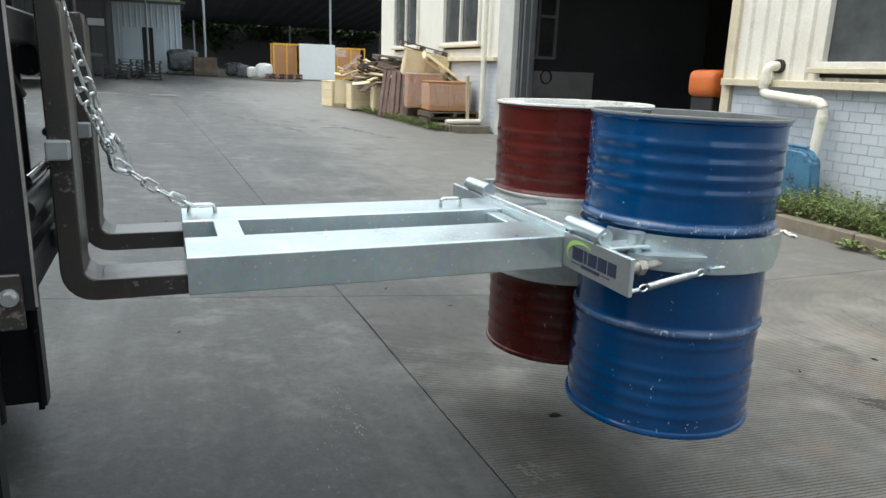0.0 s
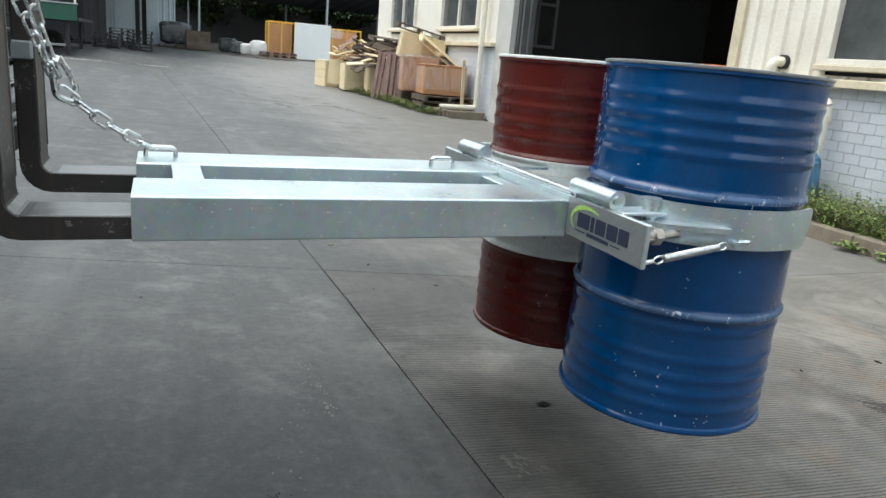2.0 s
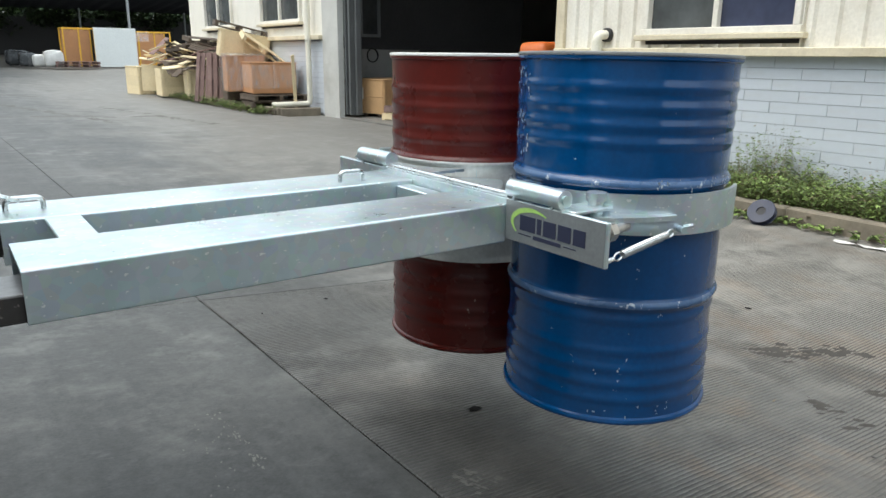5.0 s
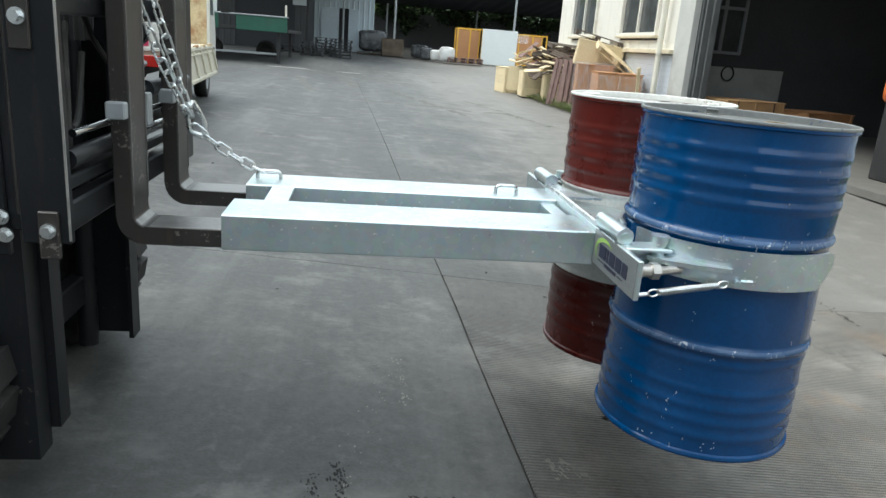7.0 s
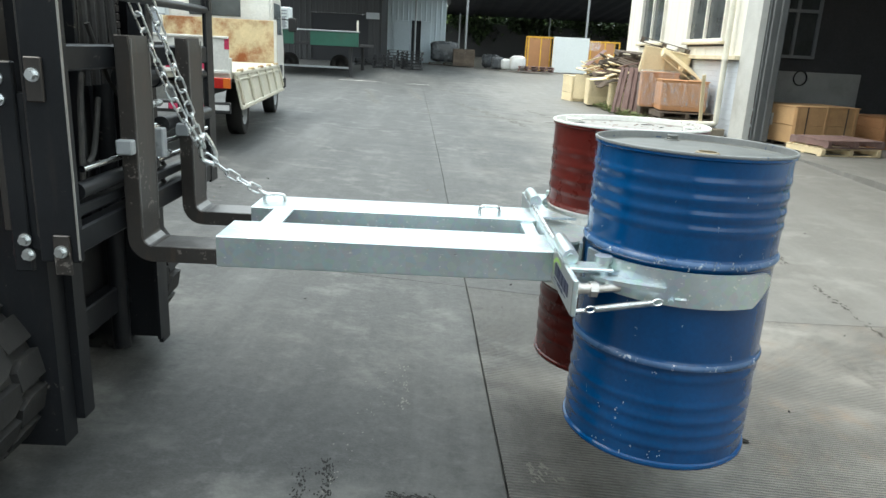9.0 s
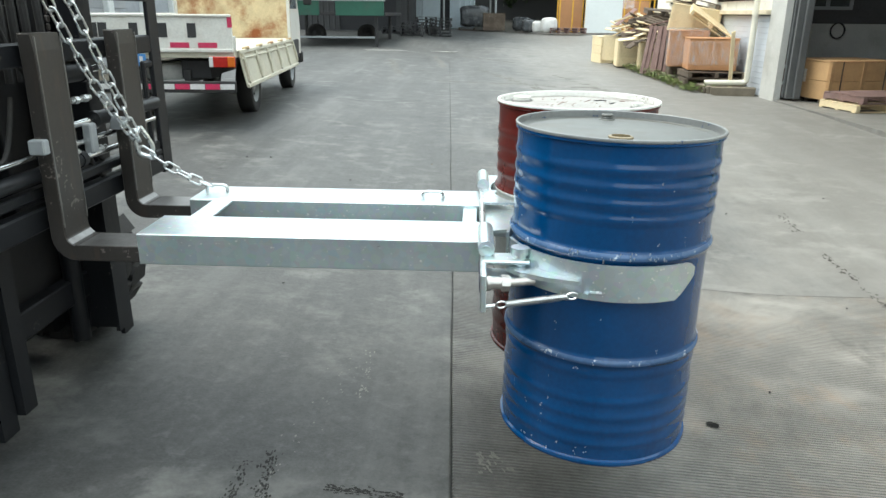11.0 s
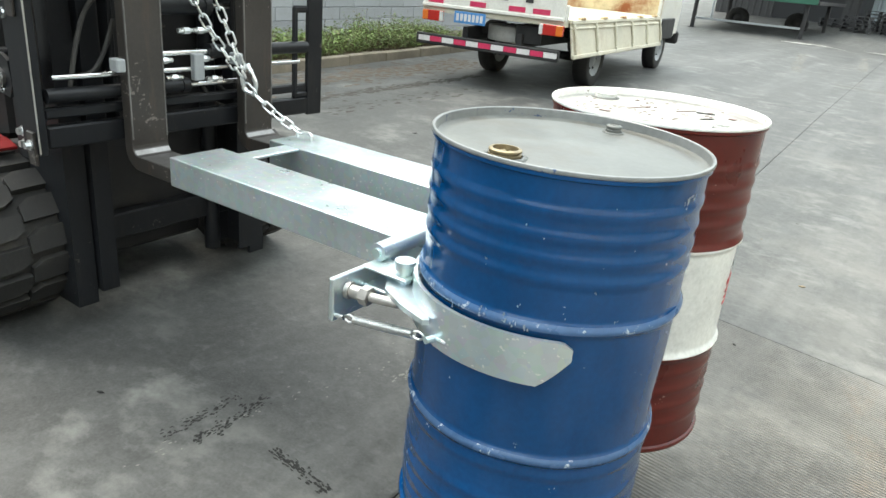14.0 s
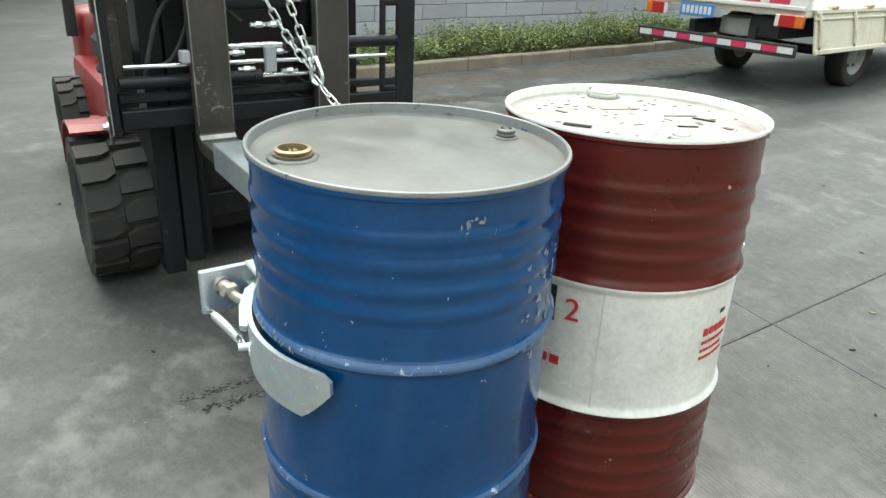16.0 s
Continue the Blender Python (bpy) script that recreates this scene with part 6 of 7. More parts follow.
# inside the doorway
box_crate = crate("crate", "orange-brown plank crate with a white paper label inside the workshop door", P(8.24, 12.50, 0.07, 12.7), (1.45, 1.14, 0.70), M_CRATE, 2)
part("paper_label", one_box((-0.742, 0.14, 0.42), (0.01, 0.20, 0.24), 0), M_PAPER, box_crate, "white paper label")
for y in (-0.40, 0.0, 0.40):
    part("runner", one_box((0, y, -0.035), (1.40, 0.09, 0.07), 0.004), M_WOODD, box_crate)
for x in (-0.46, 0.46):
    part("strap", one_box((x, -0.59, 0.36), (0.02, 0.012, 0.70), 0), M_WOODD, box_crate, "dark packing strap")
crate("crate", "orange-brown plank crate standing behind another in the workshop", P(10.1, 12.6, 0.0, 10), (1.2, 0.9, 0.62), M_WOODO, 3)
for k in range(2):
    pallet("weathered pallet in a low stack by the crates", P(8.10 + 0.05 * k, 11.05, 0.15 * k, 10 + 3 * k), M_WOODR if k else M_WOODP, (1.25, 1.0), group="pallets in the doorway")
leaf = thing("door_leaf", "dark grey folded steel door leaf beside the pillar", "door", pose(FX + 0.12, 0, GL))
for k in range(4):
    part("panel", one_box((0.05 + 0.11 * (k % 2), 12.40 - 0.085 * k, 2.55), (0.13, 0.07, 5.0), 0.01), M_DOORG, leaf)
b = thing("bin", "brown plastic bin with pale bars beside the workshop pillar", "bin", P(7.46, 13.42, 0.0, -20))
bm = bmesh.new()
box(bm, (0, 0, 0.36), (0.40, 0.36, 0.70), 0.04)
box(bm, (0, 0, 0.73), (0.46, 0.42, 0.05), 0.02)
part("body", bm, M_BROWNBIN, b)
part("label_bar", one_box((0, -0.185, 0.60), (0.22, 0.01, 0.07), 0), M_TAPEW, b)
part("label_bar", one_box((0, -0.185, 0.26), (0.20, 0.01, 0.06), 0), M_TAPEW, b)
mach = thing("machine", "orange machine with a rounded hood inside the workshop", "machine", P(8.1, 7.35, 0.0, 0))
bm = box(bmesh.new(), (0, 0, 1.30), (0.75, 0.62, 0.42), 0.14, None, 3)
part("hood", bm, M_ORANGE, mach, smooth=True)
part("stand", one_box((0, 0, 0.55), (0.6, 0.5, 1.1), 0.02), M_DKMETAL, mach)

# heap of crates, pallets and boards on the far bed
crate("crate", "orange-brown carton crate in cloudy stretch film on pallets", P(6.36, 14.75, 0.42, -8), (1.0, 0.95, 0.66), M_WOODO, 1)
ob = crate("crate", "reddish crate in cloudy stretch film beside a carton crate", P(6.12, 15.75, 0.42, -12), (0.85, 0.8, 0.80), M_WOODO, 1)
ob = part("stretch_film", one_box((0, 0, 0.44), (0.94, 0.90, 0.86), 0.03), M_FILM)
ob.matrix_basis = P(6.12, 15.75, 0.42, -12)
tagged(ob, "cloudy stretch film wrapped round a crate", "film")
ob = part("stretch_film", one_box((0, 0, 0.36), (1.10, 1.05, 0.52), 0.03), M_FILM)
ob.matrix_basis = P(6.36, 14.75, 0.42, -8)
tagged(ob, "cloudy stretch film wrapped round a carton", "film")
for k in range(2):
    pallet("dark weathered pallet under the wrapped crates", P(6.38, 14.6, 0.10 + 0.155 * k, -8 + 5 * k), M_WOODD, (1.25, 1.1), group="pallets under the crates")
ob = part("plank", one_box((0, 0, 0.6), (0.09, 0.025, 1.25), 0.004), M_WOODP)
ob.matrix_basis = P(6.55, 13.75, 0.10, 20, 12, -14)
tagged(ob, "pale plank leaning on the wrapped crates", "plank")
crate("crate", "pale plywood crate under a larger one on the heap", P(6.45, 16.9, 0.92, -6), (0.8, 0.8, 0.20), M_WOODP, 2)
crate("crate", "large pale plywood case lying on top of the heap", P(6.45, 16.75, 1.16, -14, 3, 9), (1.15, 1.1, 0.62), M_WOODP, 1)
pallet("dark pallet tipped over the top of a plywood case", P(6.50, 17.0, 1.83, -14, 2, 13), M_WOODD, (1.25, 1.1))
pallet("pale pallet sliding off the heap", P(6.55, 15.7, 1.35, -10, 10, 34), M_WOODP, (1.15, 1.0))
for k in range(3):
    pallet("reddish slatted pallet standing on edge", P(5.96 + 0.2 * k, 17.75 - 0.42 * k, 0.66, 32 + 9 * k, 2 - 3 * k, -80 - 4 * k), M_WOODR, (1.25, 0.8), 5, "pallets on edge")
crate("crate", "dark weathered crate behind slatted pallets", P(6.45, 16.9, 0.10, -6), (0.9, 0.9, 0.82), M_WOODD, 4)
crate("crate", "open pale plywood crate at the foot of the heap", P(6.15, 21.2, 0.05, -5), (1.3, 1.0, 0.80), M_WOODP, 3, lid=False)
crate("crate", "pale plywood crate at the end of the heap", P(5.75, 23.6, 0.0, 9), (1.0, 1.0, 0.85), M_WOODP, 3)
crate("crate", "low pale crate among boards on the heap", P(6.4, 19.6, 0.05, -10), (1.1, 1.0, 0.75), M_WOODP, 2)
rnd = random.Random(11)
for k in range(52):
    ob = part("loose_board", one_box((0, 0, 0), (rnd.uniform(0.5, 1.4), rnd.uniform(0.08, 0.26), 0.03), 0.003), (M_WOODP, M_WOODD, M_WOODP, M_WOODR)[k % 4])
    ob.matrix_basis = P(6.25 + rnd.uniform(-0.4, 0.4), 18.2 + rnd.uniform(0, 5.4), 0.90 + 0.013 * k * (1 - 0.4 * rnd.random()), rnd.uniform(-70, 50), rnd.uniform(-16, 16), rnd.uniform(-32, 32))
    tagged(ob, "loose weathered board thrown on the heap", "board", "loose boards")
for k in range(4):
    pallet("dark broken pallet thrown on the heap", P(6.45 + 0.1 * (k % 2), 19.2 + 0.75 * k, 1.25 + 0.16 * ((k * 2) % 3), 20 * k - 25, 14 - 9 * k, 16 - 12 * (k % 3)), M_WOODD, (1.1, 0.95), 5, "pallets on the heap")
ob = part("plywood_sheet", one_box((0, 0, 0), (1.2, 0.02, 0.8), 0.002), M_WOODP)
ob.matrix_basis = P(5.86, 22.2, 0.52, -4, -12, 3)
tagged(ob, "pale plywood sheet leaning on the heap", "sheet")
ob = part("plywood_sheet", one_box((0, 0, 0), (1.0, 0.02, 0.55), 0.002), M_WOODD)
ob.matrix_basis = P(5.95, 20.3, 0.86, 8, -50, 3)
tagged(ob, "dark bowed sheet lying on a crate", "sheet")

# ---- far end of the yard ----
GY = lambda y: gz(0.5, y)


def shed(name, label, x0, x1, y, z1, mat, door, doormat):
    s = thing(name, label, "shed", pose(0, 0, GY(y)))
    dx0, dx1, dz = door
    clad_panel(y, x0, dx0, 0, z1, mat, s, 0.33, "x")
    clad_panel(y, dx1, x1, 0, z1, mat, s, 0.33, "x")
    clad_panel(y, dx0, dx1, dz, z1, mat, s, 0.33, "x")
    # solid black box in the opening stands for the unlit inside
    part("doorway", one_box(((dx0 + dx1) / 2, y + 0.25, dz / 2), (dx1 - dx0 + 0.1, 0.4, dz), 0), M_ROOFK, s)
    for x in (x0, x1):
        part("side_wall", one_box((x, y + 3.0, z1 / 2), (0.06, 6.0, z1), 0), mat, s)
    part("roof", one_box(((x0 + x1) / 2, y + 2.7, z1 + 0.1), (x1 - x0 + 0.6, 6.8, 0.10), 0.01), M_ROOFG, s)
    return s


s = shed("metal_shed", "pale blue-grey ribbed metal shed with a dark doorway", -3.0, 1.0, 45, 3.9, M_SHED, (-1.15, -0.55, 2.55), M_INNER)
part("door", one_box((-0.25, 44.95, 1.28), (0.6, 0.05, 2.5), 0.01), M_SHED, s)
part("door_leaf", one_box((-1.75, 44.94, 1.28), (1.0, 0.04, 2.5), 0.01), M_SHED, s)
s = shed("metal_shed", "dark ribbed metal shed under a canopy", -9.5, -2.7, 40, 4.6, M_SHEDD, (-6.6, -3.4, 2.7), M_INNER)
part("sign_board", one_box((-3.15, 39.9, 2.65), (0.75, 0.05, 0.35), 0.01), M_STEELG, s)

can = thing("canopy", "grey steel truss canopy over the end of the yard", "canopy", pose(0, 0, GY(34)))
A, B = Vector((-10.5, 34, 6.25)), Vector((2.1, 34, 5.20))
for off in (0, -0.75):
    part("chord", rod(bmesh.new(), A + Vector((0, 0, off)), B + Vector((0, 0, off * 0.5)), 0.06, 8), M_STEELG, can)
for k in range(15):
    p = A.lerp(B, k / 14)
    part("web", rod(bmesh.new(), p, p + Vector((0, 0, -0.75 + 0.375 * k / 14)), 0.035, 6), M_STEELG, can)
    if k < 14:
        q = A.lerp(B, (k + 1) / 14)
        part("web", rod(bmesh.new(), p + Vector((0, 0, -0.75 + 0.375 * k / 14)), q, 0.025, 6), M_STEELG, can)
bm = bmesh.new()
vs = [bm.verts.new(v) for v in (A + Vector((0, -0.3, 0.08)), B + Vector((0, -0.3, 0.08)), (1.6, 44.2, 4.75), (-10.5, 44.2, 5.6))]
bm.faces.new(vs)
bmesh.ops.solidify(bm, geom=bm.faces[:], thickness=-0.08)
part("roof_sheet", bm, M_SHEDD, can)
for k in range(5):
    part("purlin", rod(bmesh.new(), (-10.4, 35.5 + 2 * k, 5.98 - 0.13 * k), (1.85, 35.5 + 2 * k, 5.02 - 0.1 * k), 0.05, 6), M_DKMETAL, can)
for x, y, h in ((-0.8, 42, 4.9), (-8.0, 34.2, 6.0)):
    part("post", rod(bmesh.new(), (x, y, GY(y) - GY(34)), (x, y, h), 0.055, 10), M_STEELG, can)

lean = thing("roof_shelter", "long black open shelter roof on thin steel posts", "shelter", pose(0, 0, GY(46)))
bm = bmesh.new()
prev = None
for k in range(49):
    x, up = 1.2 + k * 0.5, 0.07 * (k % 2)
    row = [bm.verts.new((x, 44, 4.95 + up)), bm.verts.new((x, 62, 3.75 + up))]
    if prev:
        bm.faces.new((prev[0], row[0], row[1], prev[1]))
    prev = row
bmesh.ops.solidify(bm, geom=bm.faces[:], thickness=0.04)
part("roof_sheet", bm, M_ROOFK, lean)
part("front_beam", rod(bmesh.new(), (1.2, 44, 4.9), (25.2, 44, 4.9), 0.07, 8), M_STEELG, lean)
for x in (2.3, 9.8, 17.5, 25):
    part("post", rod(bmesh.new(), (x, 44.1, -0.1), (x, 44.1, 4.9), 0.07, 10), M_STEELG, lean)
    part("post", rod(bmesh.new(), (x, 60, -0.1), (x, 60, 3.8), 0.07, 10), M_STEELG, lean)
# added dark sheet: stands in for the deep shade seen under the roof
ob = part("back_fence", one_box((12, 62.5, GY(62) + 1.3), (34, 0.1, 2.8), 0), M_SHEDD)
tagged(ob, "added dark sheet standing for the shade under the shelter", "fence", kind="structure")

ob = part("panel_board", one_box((8.55, 42, GY(42) + 1.0), (2.15, 0.08, 2.05), 0.01), M_PANEL)
tagged(ob, "large pale blank panel standing on the yard", "panel")


def frame_rack(m, w, d, h, label):
    r = thing("cage_rack", label, "rack", m)
    for x in (-w / 2, 0, w / 2):
        for y in (-d / 2, d / 2):
            part("post", one_box((x, y, h / 2), (0.07, 0.07, h), 0.004), M_YELLOW, r)
    for z in (0.08, h - 0.04):
        for y in (-d / 2, d / 2):
            part("rail", one_box((0, y, z), (w, 0.06, 0.07), 0.004), M_YELLOW, r)
        for x in (-w / 2, w / 2):
            part("rail", one_box((x, 0, z), (0.06, d, 0.06), 0.004), M_YELLOW, r)
    part("infill", one_box((0, d / 2 - 0.08, h / 2), (w - 0.1, 0.04, h - 0.2), 0), M_WOODO, r, "brown boards inside the rack")
    return r


frame_rack(pose(6.75, 42.6, GY(42)), 1.5, 1.2, 2.0, "yellow steel cage rack with brown boards")
frame_rack(pose(10.6, 42.6, GY(42)), 1.7, 1.2, 1.9, "yellow steel cage rack behind a pale panel")
ob = part("placard", one_box((9.95, 41.9, GY(42) + 1.6), (0.7, 0.03, 0.5), 0.003), M_FILM)
tagged(ob, "faded pink placard hung on a yellow rack", "placard")
for k in range(4):
    pallet("reddish pallet lying before the yellow rack", pose(5.9 + 0.95 * (k // 2), 41.2, GY(41) + 0.155 * (k % 2), 0, 0, 4 * k), M_WOODR, group="pallets by the rack")


def sack(m, s, seed, label, mat=M_BAG):
    rn = random.Random(seed)
    bm = bmesh.new()
    bmesh.ops.create_icosphere(bm, subdivisions=3, radius=1)
    for v in bm.verts:
        n = 1 + 0.16 * noise.noise(v.co * 2.2 + Vector((seed, 0, 0)))
        q = v.co * n
        for i in range(3):
            q[i] = math.copysign(abs(q[i]) ** (0.45 if i < 2 else 0.35), q[i]) * (1 + 0.10 * noise.noise(v.co * 5.5 + Vector((0, seed, 0))))
        v.co = Vector((q.x * s[0] / 2, q.y * s[1] / 2, (q.z + 1) * s[2] / 2))
    ob = part("bulk_sack", bm, mat, smooth=True)
    ob.matrix_basis = m
    return tagged(ob, label, "sack")


sack(pose(5.35, 41.4, GY(41)), (0.9, 0.8, 0.85), 1, "white bulk sack before the shelter")
sack(pose(4.75, 41.7, GY(42)), (0.7, 0.6, 0.6), 12, "small white sack beside a bulk sack")
sack(pose(4.2, 42.0, GY(42)), (0.8, 0.8, 0.7), 2, "dark film bundle before the shelter", M_FILMK)
sack(pose(3.9, 43.5, GY(43)), (1.1, 1.1, 0.8), 3, "dark film bundle in the shade", M_FILMK)
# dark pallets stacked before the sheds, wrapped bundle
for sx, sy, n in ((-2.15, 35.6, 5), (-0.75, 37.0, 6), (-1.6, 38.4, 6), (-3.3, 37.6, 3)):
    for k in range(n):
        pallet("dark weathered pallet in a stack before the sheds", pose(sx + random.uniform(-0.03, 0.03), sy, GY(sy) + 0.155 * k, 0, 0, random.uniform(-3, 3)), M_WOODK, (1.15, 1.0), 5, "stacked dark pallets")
sack(pose(1.0, 43.6, GY(43) + 0.2), (1.7, 1.1, 1.25), 7, "bundle in dark film standing on a pallet", M_FILMK)
pallet("weathered pallet under a film-wrapped bundle", pose(1.0, 43.6, GY(43), 0, 0, 0), M_WOODD, (1.9, 1.2))
crate("crate", "dark wire-sided crate beside the shed", pose(2.2, 43.4, GY(43)), (1.3, 1.0, 1.0), M_WOODD, 5)

# green trailer
tr = thing("flatbed_trailer", "green flatbed trailer resting on steel legs", "trailer", pose(-5.0, 28.0, GY(28)))
part("deck", one_box((0, 3.0, 1.36), (4.9, 6.4, 0.12), 0.01), M_DKMETAL, tr)
for x in (-1.25, 1.42):
    part("side_panel", one_box((x, -0.22, 1.58), (2.05 if x < 0 else 1.95, 0.06, 0.56), 0.01), M_GREEN, tr)
part("top_rail", one_box((0, -0.24, 1.88), (4.9, 0.10, 0.05), 0.01), M_STEELG, tr)
for x in (-1.9, 2.05):
    for y in (0.0, 4.8):
        part("leg", one_box((x, y, 0.68), (0.13, 0.13, 1.36), 0.01), M_DKMETAL, tr)
        part("foot", one_box((x, y, 0.05), (0.3, 0.3, 0.10), 0.01), M_DKMETAL, tr)
part("crossbar", one_box((0, 0, 0.45), (4.0, 0.08, 0.08), 0.01), M_STEELG, tr)
for x in (-1.4, 1.0):
    wheel(tr, (x, 4.6, 0.45), 0.45, 0.28, 0, M_DKMETAL)
part("stake", one_box((2.35, -0.2, 1.95), (0.07, 0.07, 0.75), 0.006), M_PVC, tr)
box_unit = thing("louvred_unit", "white louvred cabinet standing on the trailer", "cabinet", pose(-6.1, 28.4, GY(28) + 1.42))
part("body", one_box((0, 0, 0.65), (1.3, 0.7, 1.3), 0.03), M_PANEL, box_unit)
for k in range(9):
    part("louvre", one_box((0, -0.36, 0.2 + k * 0.12), (1.1, 0.03, 0.05), 0.006, Matrix.Rotation(radians(30), 3, "X")), M_STEELG, box_unit)
part("hatch", one_box((0.28, -0.37, 0.62), (0.42, 0.04, 0.62), 0.06), M_GREYWALL, box_unit)


# trees behind the sheds
def leafy_tree(name, seed, h, r, label, m, leaves=6500, leaf=M_TREELEAF):
    rn = random.Random(seed)
    t = thing(name, label, "tree", m, "trees behind the yard")
    bm = bmesh.new()
    rod(bm, (0, 0, 0), (0.1, 0.05, h * 0.5), 0.20, 10, 0.13)
    tips = []
    for k in range(9):
        a = k * 2.4 + rn.uniform(-0.3, 0.3)
        z0 = h * rn.uniform(0.32, 0.5)
        d = r * rn.uniform(0.45, 0.85)
        tip = Vector((d * math.cos(a), d * math.sin(a), h * rn.uniform(0.55, 0.92)))
        rod(bm, (0.1 * z0 / h, 0.05, z0), tip, 0.07, 7, 0.02)
        tips.append(tip)
    tips.append(Vector((0, 0, h * 0.95)))
    part("trunk", bm, M_BARK, t)
    verts, faces = [], []
    clumps = []
    for tip in tips:
        for j in range(5):
            clumps.append((tip + Vector((rn.gauss(0, 0.5), rn.gauss(0, 0.5), rn.gauss(0, 0.5))) * r * 0.36, r * rn.uniform(0.2, 0.34)))
    for k in range(leaves):
        c, q = rn.choice(clumps)
        v = Vector((rn.gauss(0, 1), rn.gauss(0, 1), rn.gauss(0, 0.8)))
        p = c + v.normalized() * q * rn.uniform(0.55, 1.05)
        d = Vector((rn.gauss(0, 1), rn.gauss(0, 1), rn.gauss(-0.3, 0.7))).normalized()
        s = d.cross(Vector((rn.gauss(0, 1), rn.gauss(0, 1), 1))).normalized()
        L, W = rn.uniform(0.22, 0.46), rn.uniform(0.10, 0.20)
        i = len(verts)
        verts += [tuple(p), tuple(p + d * L * 0.5 + s * W), tuple(p + d * L), tuple(p + d * L * 0.5 - s * W)]
        faces.append((i, i + 1, i + 2, i + 3))
    me = bpy.data.meshes.new("crown")
    me.from_pydata(verts, [], faces)
    me.materials.append(leaf)
    ob = new("crown", me)
    ob.parent = t
    return t


GT = GY(66)
a = leafy_tree("broadleaf_tree", 1, 9.5, 4.6, "dense green broadleaf tree behind the yard", pose(5.0, 66, GT))
b = leafy_tree("broadleaf_tree", 2, 8.2, 4.2, "rounded green broadleaf tree behind the sheds", pose(-2.5, 62, GT))
for k, (x, y, sc, src) in enumerate([(10, 67, 1.0, b), (14.5, 66, 1.05, a), (-8, 64, 1.0, a), (0.8, 68, 1.0, a), (7.6, 70, 1.1, b), (19, 68, 1.1, b), (24, 66, 1.1, a), (-14, 62, 1.2, b)]):
    copy_thing(src, pose(x, y, GT, 0, 0, 70 * k))
# shrubs seen under the shelter
c = leafy_tree("shrub", 7, 3.6, 2.6, "shrub behind the shelter, shade put into its leaf colour", pose(4.0, 63.6, GT), 3500, M_SHRUB)
for k, x in enumerate((-0.5, 8.2, 12.5, 17)):
    copy_thing(c, pose(x, 63.8, GT, 0, 0, 50 * k))

# ---- litter and marks on the ground ----
blot("paper_scrap", (-0.1, 27.0), 0.5, 0.10, 5, M_PAPER, "scrap of white paper on the yard", "litter", 21)
blot("paper_scrap", (-2.2, 26.0), 0.9, 0.09, -4, M_PAPER, "strip of white film on the yard", "litter", 22)
def torn_strip(c, length, width, ang, seed):
    """A crumpled strip of torn paper lying on the ground."""
    rn = random.Random(seed)
    ca, sa = math.cos(radians(ang)), math.sin(radians(ang))
    rows = []
    bm = bmesh.new()
    for k in range(15):
        u = length * (k / 14 - 0.5)
        w = width * rn.uniform(0.55, 1.1) * (0.4 if k in (0, 14) else 1)
        row = []
        for v in (-w / 2, 0, w / 2):
            x, y = c[0] + ca * u - sa * v, c[1] + sa * u + ca * v
            row.append(bm.verts.new((x, y, gz(x, y) + rn.uniform(0.006, 0.03))))
        rows.append(row)
    for a, b in zip(rows, rows[1:]):
        for i in range(2):
            bm.faces.new((a[i], a[i + 1], b[i + 1], b[i]))
    bmesh.ops.recalc_face_normals(bm, faces=bm.faces[:])
    return tagged(part("paper_strip", bm, M_PAPER, None), "torn crumpled white strip beside the kerb", "litter")


torn_strip((5.80, 0.95), 0.85, 0.07, 96, 23)
torn_strip((5.88, 3.55), 0.30, 0.08, 70, 24)
reel = thing("reel", "dark blue round reel lying tipped against the kerb", "reel", pose(5.86, 2.08, gz(5.9) + 0.105, 0, -52, 8) @ Matrix.Scale(0.76, 4))
bm = bmesh.new()
lathe(bm, [(0.055, 0.04), (0.155, 0.045), (0.16, 0.035), (0.155, 0.028), (0.10, 0.02), (0.10, -0.02), (0.155, -0.028), (0.16, -0.035), (0.155, -0.045), (0.055, -0.04), (0.055, 0.04)], 32)
part("flanges", bm, M_REEL, reel, smooth=True)
part("core", rod(bmesh.new(), (0, 0, -0.038), (0, 0, 0.030), 0.054, 20), M_DKMETAL, reel)
def streak(name, label, cat, mat, p0, p1, width, n, seed, size=(0.012, 0.035)):
    """A rubbed streak: many small ragged flecks along a line."""
    rn = random.Random(seed)
    bm = bmesh.new()
    p0, p1 = Vector((*p0, 0)), Vector((*p1, 0))
    d = (p1 - p0).normalized()
    sd = Vector((-d.y, d.x, 0))
    for _ in range(n):
        c = p0.lerp(p1, rn.random()) + sd * rn.gauss(0, width)
        L, W = rn.uniform(*size), rn.uniform(*size) * 0.45
        pts = []
        for k in range(7):
            a = k * math.tau / 7
            q = rn.uniform(0.55, 1.2)
            v = c + d * L * math.cos(a) * q + sd * W * math.sin(a) * q
            pts.append(bm.verts.new((v.x, v.y, gz(v.x, v.y) + 0.0012 + rn.uniform(0, 0.0006))))
        bm.faces.new(pts)
    ob = part(name, bm, mat)
    return tagged(ob, label, cat, kind="stuff")


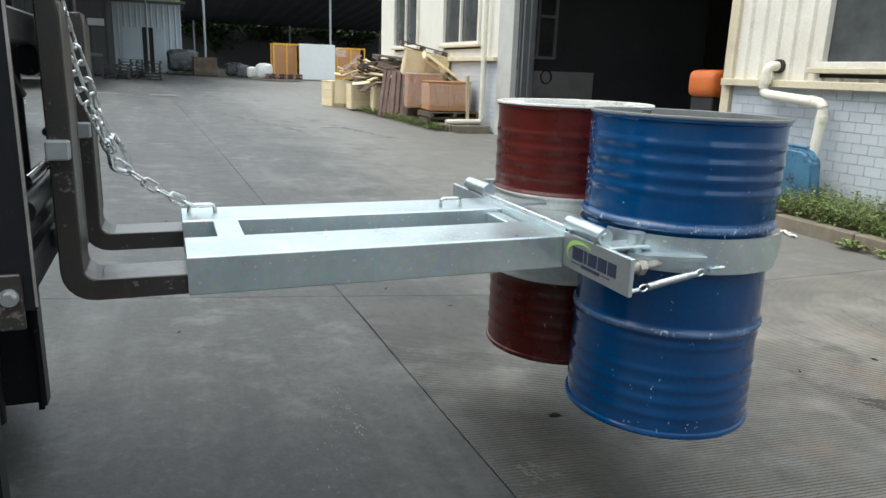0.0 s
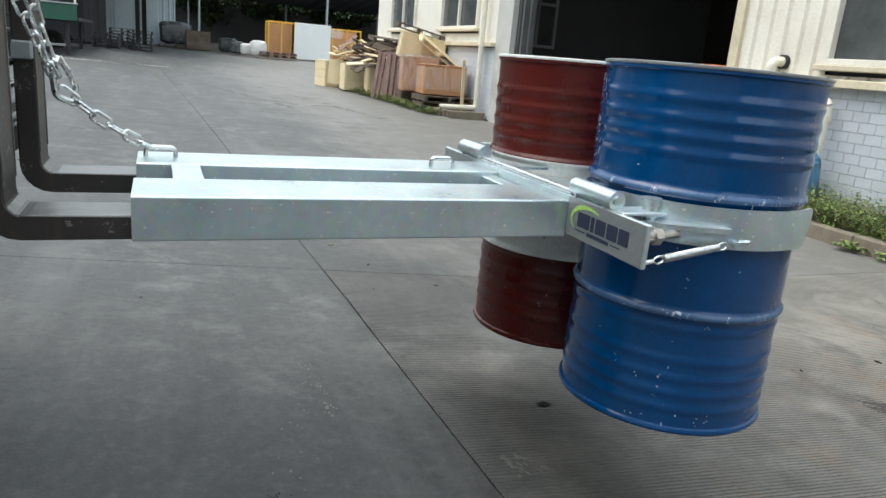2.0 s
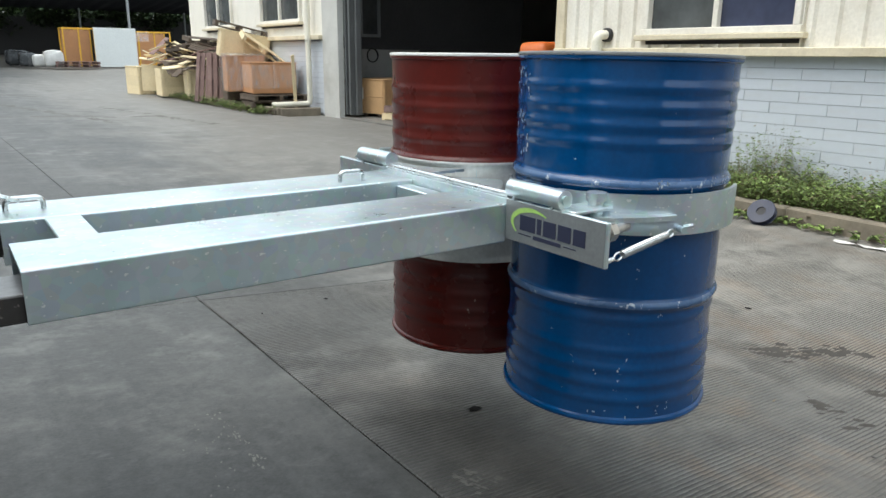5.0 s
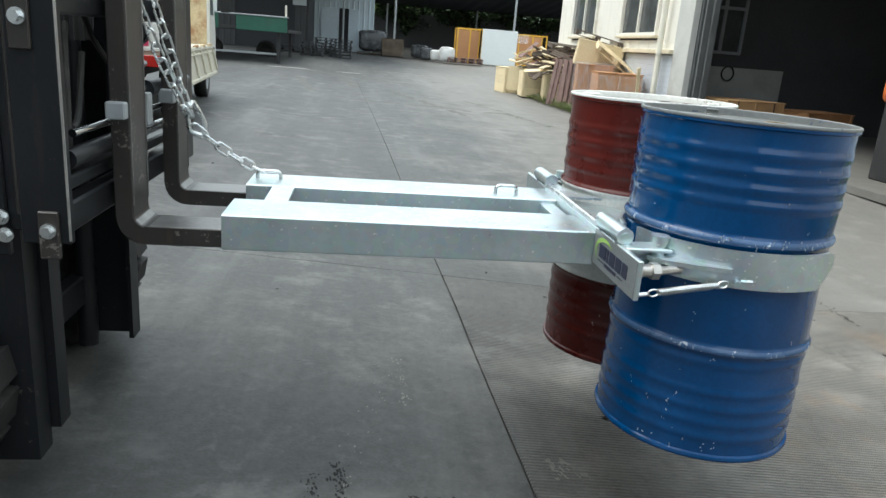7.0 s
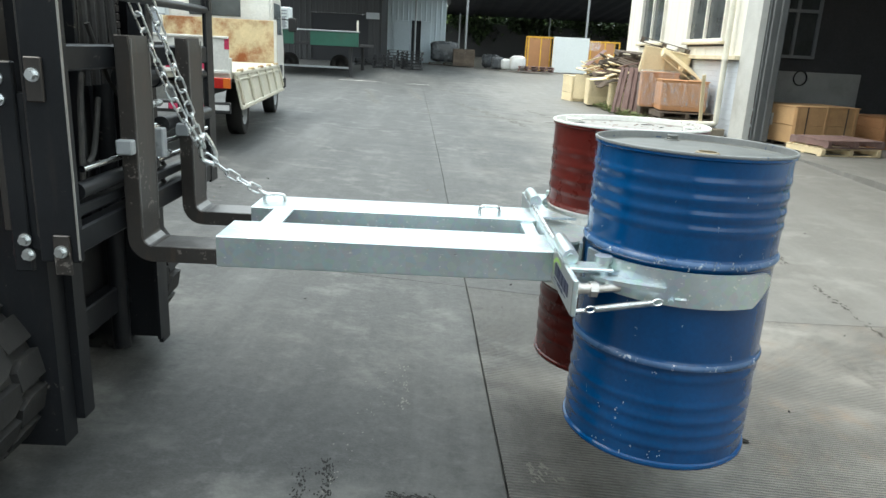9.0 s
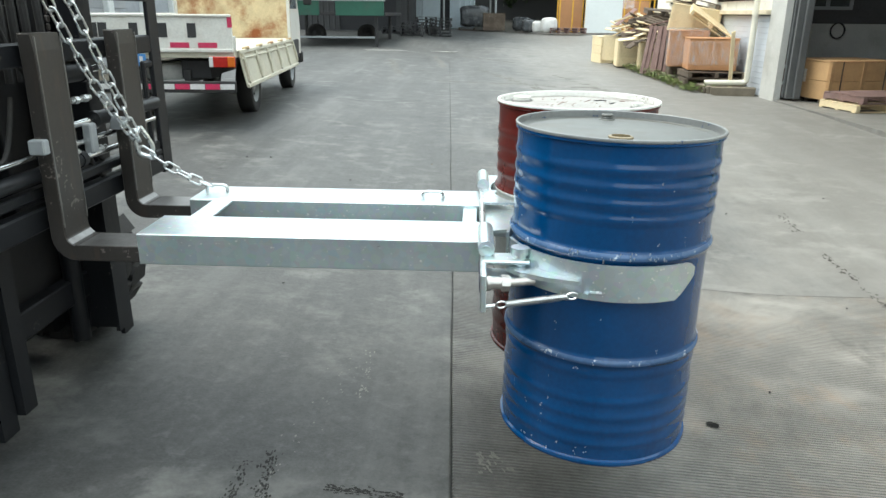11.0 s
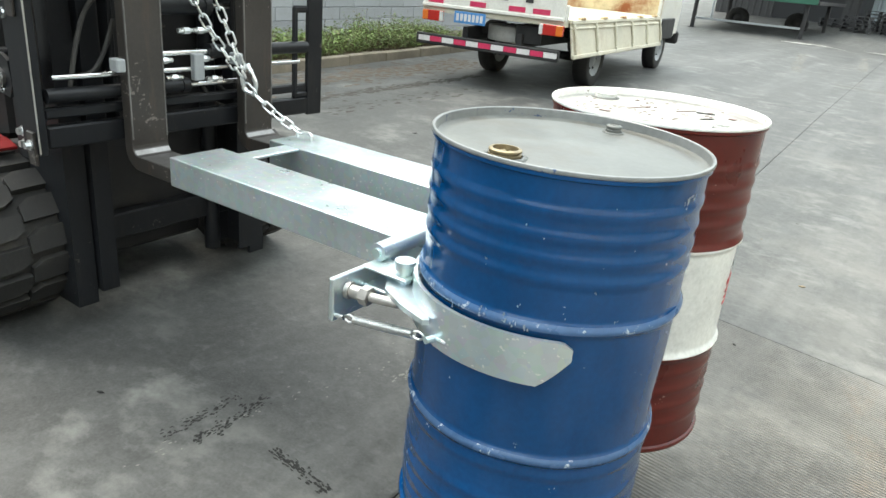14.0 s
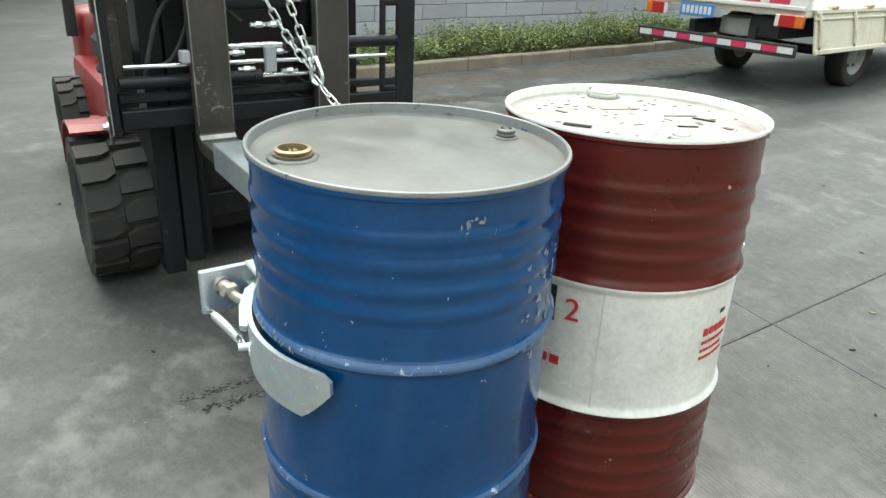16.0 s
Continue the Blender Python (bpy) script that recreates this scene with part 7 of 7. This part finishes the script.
streak("oil_mark", "dark scuffed mark on the concrete", "stain", M_STAIN, (0.57, -0.055), (0.84, -0.065), 0.010, 120, 25, (0.004, 0.013))
streak("oil_mark", "dark streak rubbed into the concrete", "stain", M_STAIN, (0.35, 0.12), (0.37, -0.22), 0.014, 100, 26, (0.004, 0.014))
streak("oil_mark", "dark streak rubbed into the concrete", "stain", M_STAIN, (0.27, 0.05), (0.28, -0.28), 0.014, 80, 27, (0.003, 0.012))
streak("oil_mark", "long dark streak curving over the concrete", "stain", M_DAMP, (3.86, 4.3), (3.66, 2.0), 0.02, 120, 34, (0.006, 0.028))
streak("pale_mark", "pale flecks trodden into the concrete", "stain", M_PALE, (0.60, 0.55), (0.585, 1.0), 0.012, 40, 35, (0.004, 0.012))
streak("oil_mark", "dark damp patch on the grooved concrete", "stain", M_DAMP, (2.75, -0.05), (3.3, -0.35), 0.07, 110, 36, (0.015, 0.05))
streak("pale_mark", "pale scrape crossing the concrete slab", "stain", M_PALE, (0.52, 0.95), (0.30, -0.45), 0.03, 46, 28, (0.004, 0.010))
streak("pale_mark", "pale flecks along the slab joint", "stain", M_PALE, (1.10, 0.25), (1.16, 0.12), 0.03, 26, 29, (0.008, 0.02))
streak("damp_mark", "damp dark streak along the yard behind the truck", "stain", M_DAMP, (-3.15, 2.6), (-3.35, 7.2), 0.05, 340, 30, (0.02, 0.09))
streak("damp_mark", "short damp streaks beside a longer one", "stain", M_DAMP, (-2.7, 3.4), (-2.75, 6.2), 0.10, 60, 37, (0.02, 0.07))
streak("dust_patch", "brown dust swept up towards the kerb", "stain", M_DUST, (-3.95, 2.0), (-4.3, 8.5), 0.24, 900, 38, (0.02, 0.10))
streak("oil_mark", "irregular dark stain on grooved concrete", "stain", M_DAMP, (2.9, 0.55), (3.6, 0.15), 0.05, 60, 31, (0.02, 0.06))
for k, (p0, p1) in enumerate([((-0.4, 24.5), (0.2, 19.0)), ((0.6, 25.0), (2.4, 22.0)), ((0.2, 14.6), (3.6, 14.4)), ((1.2, 18.5), (2.6, 13.0)), ((-1.6, 21.0), (-0.8, 16.0)), ((2.8, 20.0), (4.2, 12.0))]):
    streak("pale_mark", "pale dusty tyre mark sweeping over the yard", "stain", M_PALE, p0, p1, 0.06, 90, 50 + k, (0.04, 0.16))
blot("oil_mark", (1.45, 0.58), 0.030, 0.016, 0, M_STAIN, "small dark spot on the concrete", "stain", 28)
blot("oil_mark", (2.10, 0.60), 0.028, 0.022, 10, M_STAIN, "small dark spot on the concrete", "stain", 29)
rnd = random.Random(77)
for k in range(46):
    x, y = rnd.uniform(-1.8, 4.6), rnd.uniform(-1.4, 5.5)
    ob = part("leaf_bit", extrude_poly(bmesh.new(), [(-0.012, 0), (0, -0.004), (0.014, 0.001), (0.002, 0.006)], 0.003), M_STAIN if k % 4 else M_DRYSTEM)
    ob.matrix_basis = pose(x, y, gz(x, y) + 0.002, rnd.uniform(-10, 10), 0, rnd.uniform(0, 360)) @ Matrix.Scale(rnd.uniform(0.6, 1.7), 4)
    tagged(ob, "small dry bit of leaf on the concrete", "litter", "dry bits on the ground")

# ---- wall tiles, one by one ----
def lay_tiles(wall, ya, yb, step, rows, level):
    """Courses of tiles from ya to yb, every other course set off by half a tile."""
    half = mesh_of(one_box((0, 0, 0), (0.03, step / 2 - 0.003, 0.1085), 0.002), "tile", M_TILE)
    whole = mesh_of(one_box((0, 0, 0), (0.03, step - 0.003, 0.1085), 0.002), "tile", M_TILE)
    n = round((yb - ya) / step)
    for row in range(rows):
        off = row % 2
        spots = [(whole, ya + step * (k + 0.5 + 0.5 * off)) for k in range(n - off)]
        if off:
            spots += [(half, ya + step * 0.25), (half, ya + step * (n - 0.25))]
        for me, y in spots:
            ob = new("tile", me)
            ob.parent = wall
            ob.matrix_basis = Matrix.Translation((FX + 0.010 + random.uniform(-0.001, 0.001), y, level + 0.056 + row * 0.1125))


right_wall, left_wall = bpy.data.objects["wall_east_right"], bpy.data.objects["wall_east_left"]
lay_tiles(right_wall, -3.19, 3.41, 0.6, 13, GW)
lay_tiles(right_wall, 3.41, 5.81, 0.2, 13, GW)
lay_tiles(left_wall, YD1 + 0.73, YD1 + 0.73 + 6.6, 0.6, 14, GL)
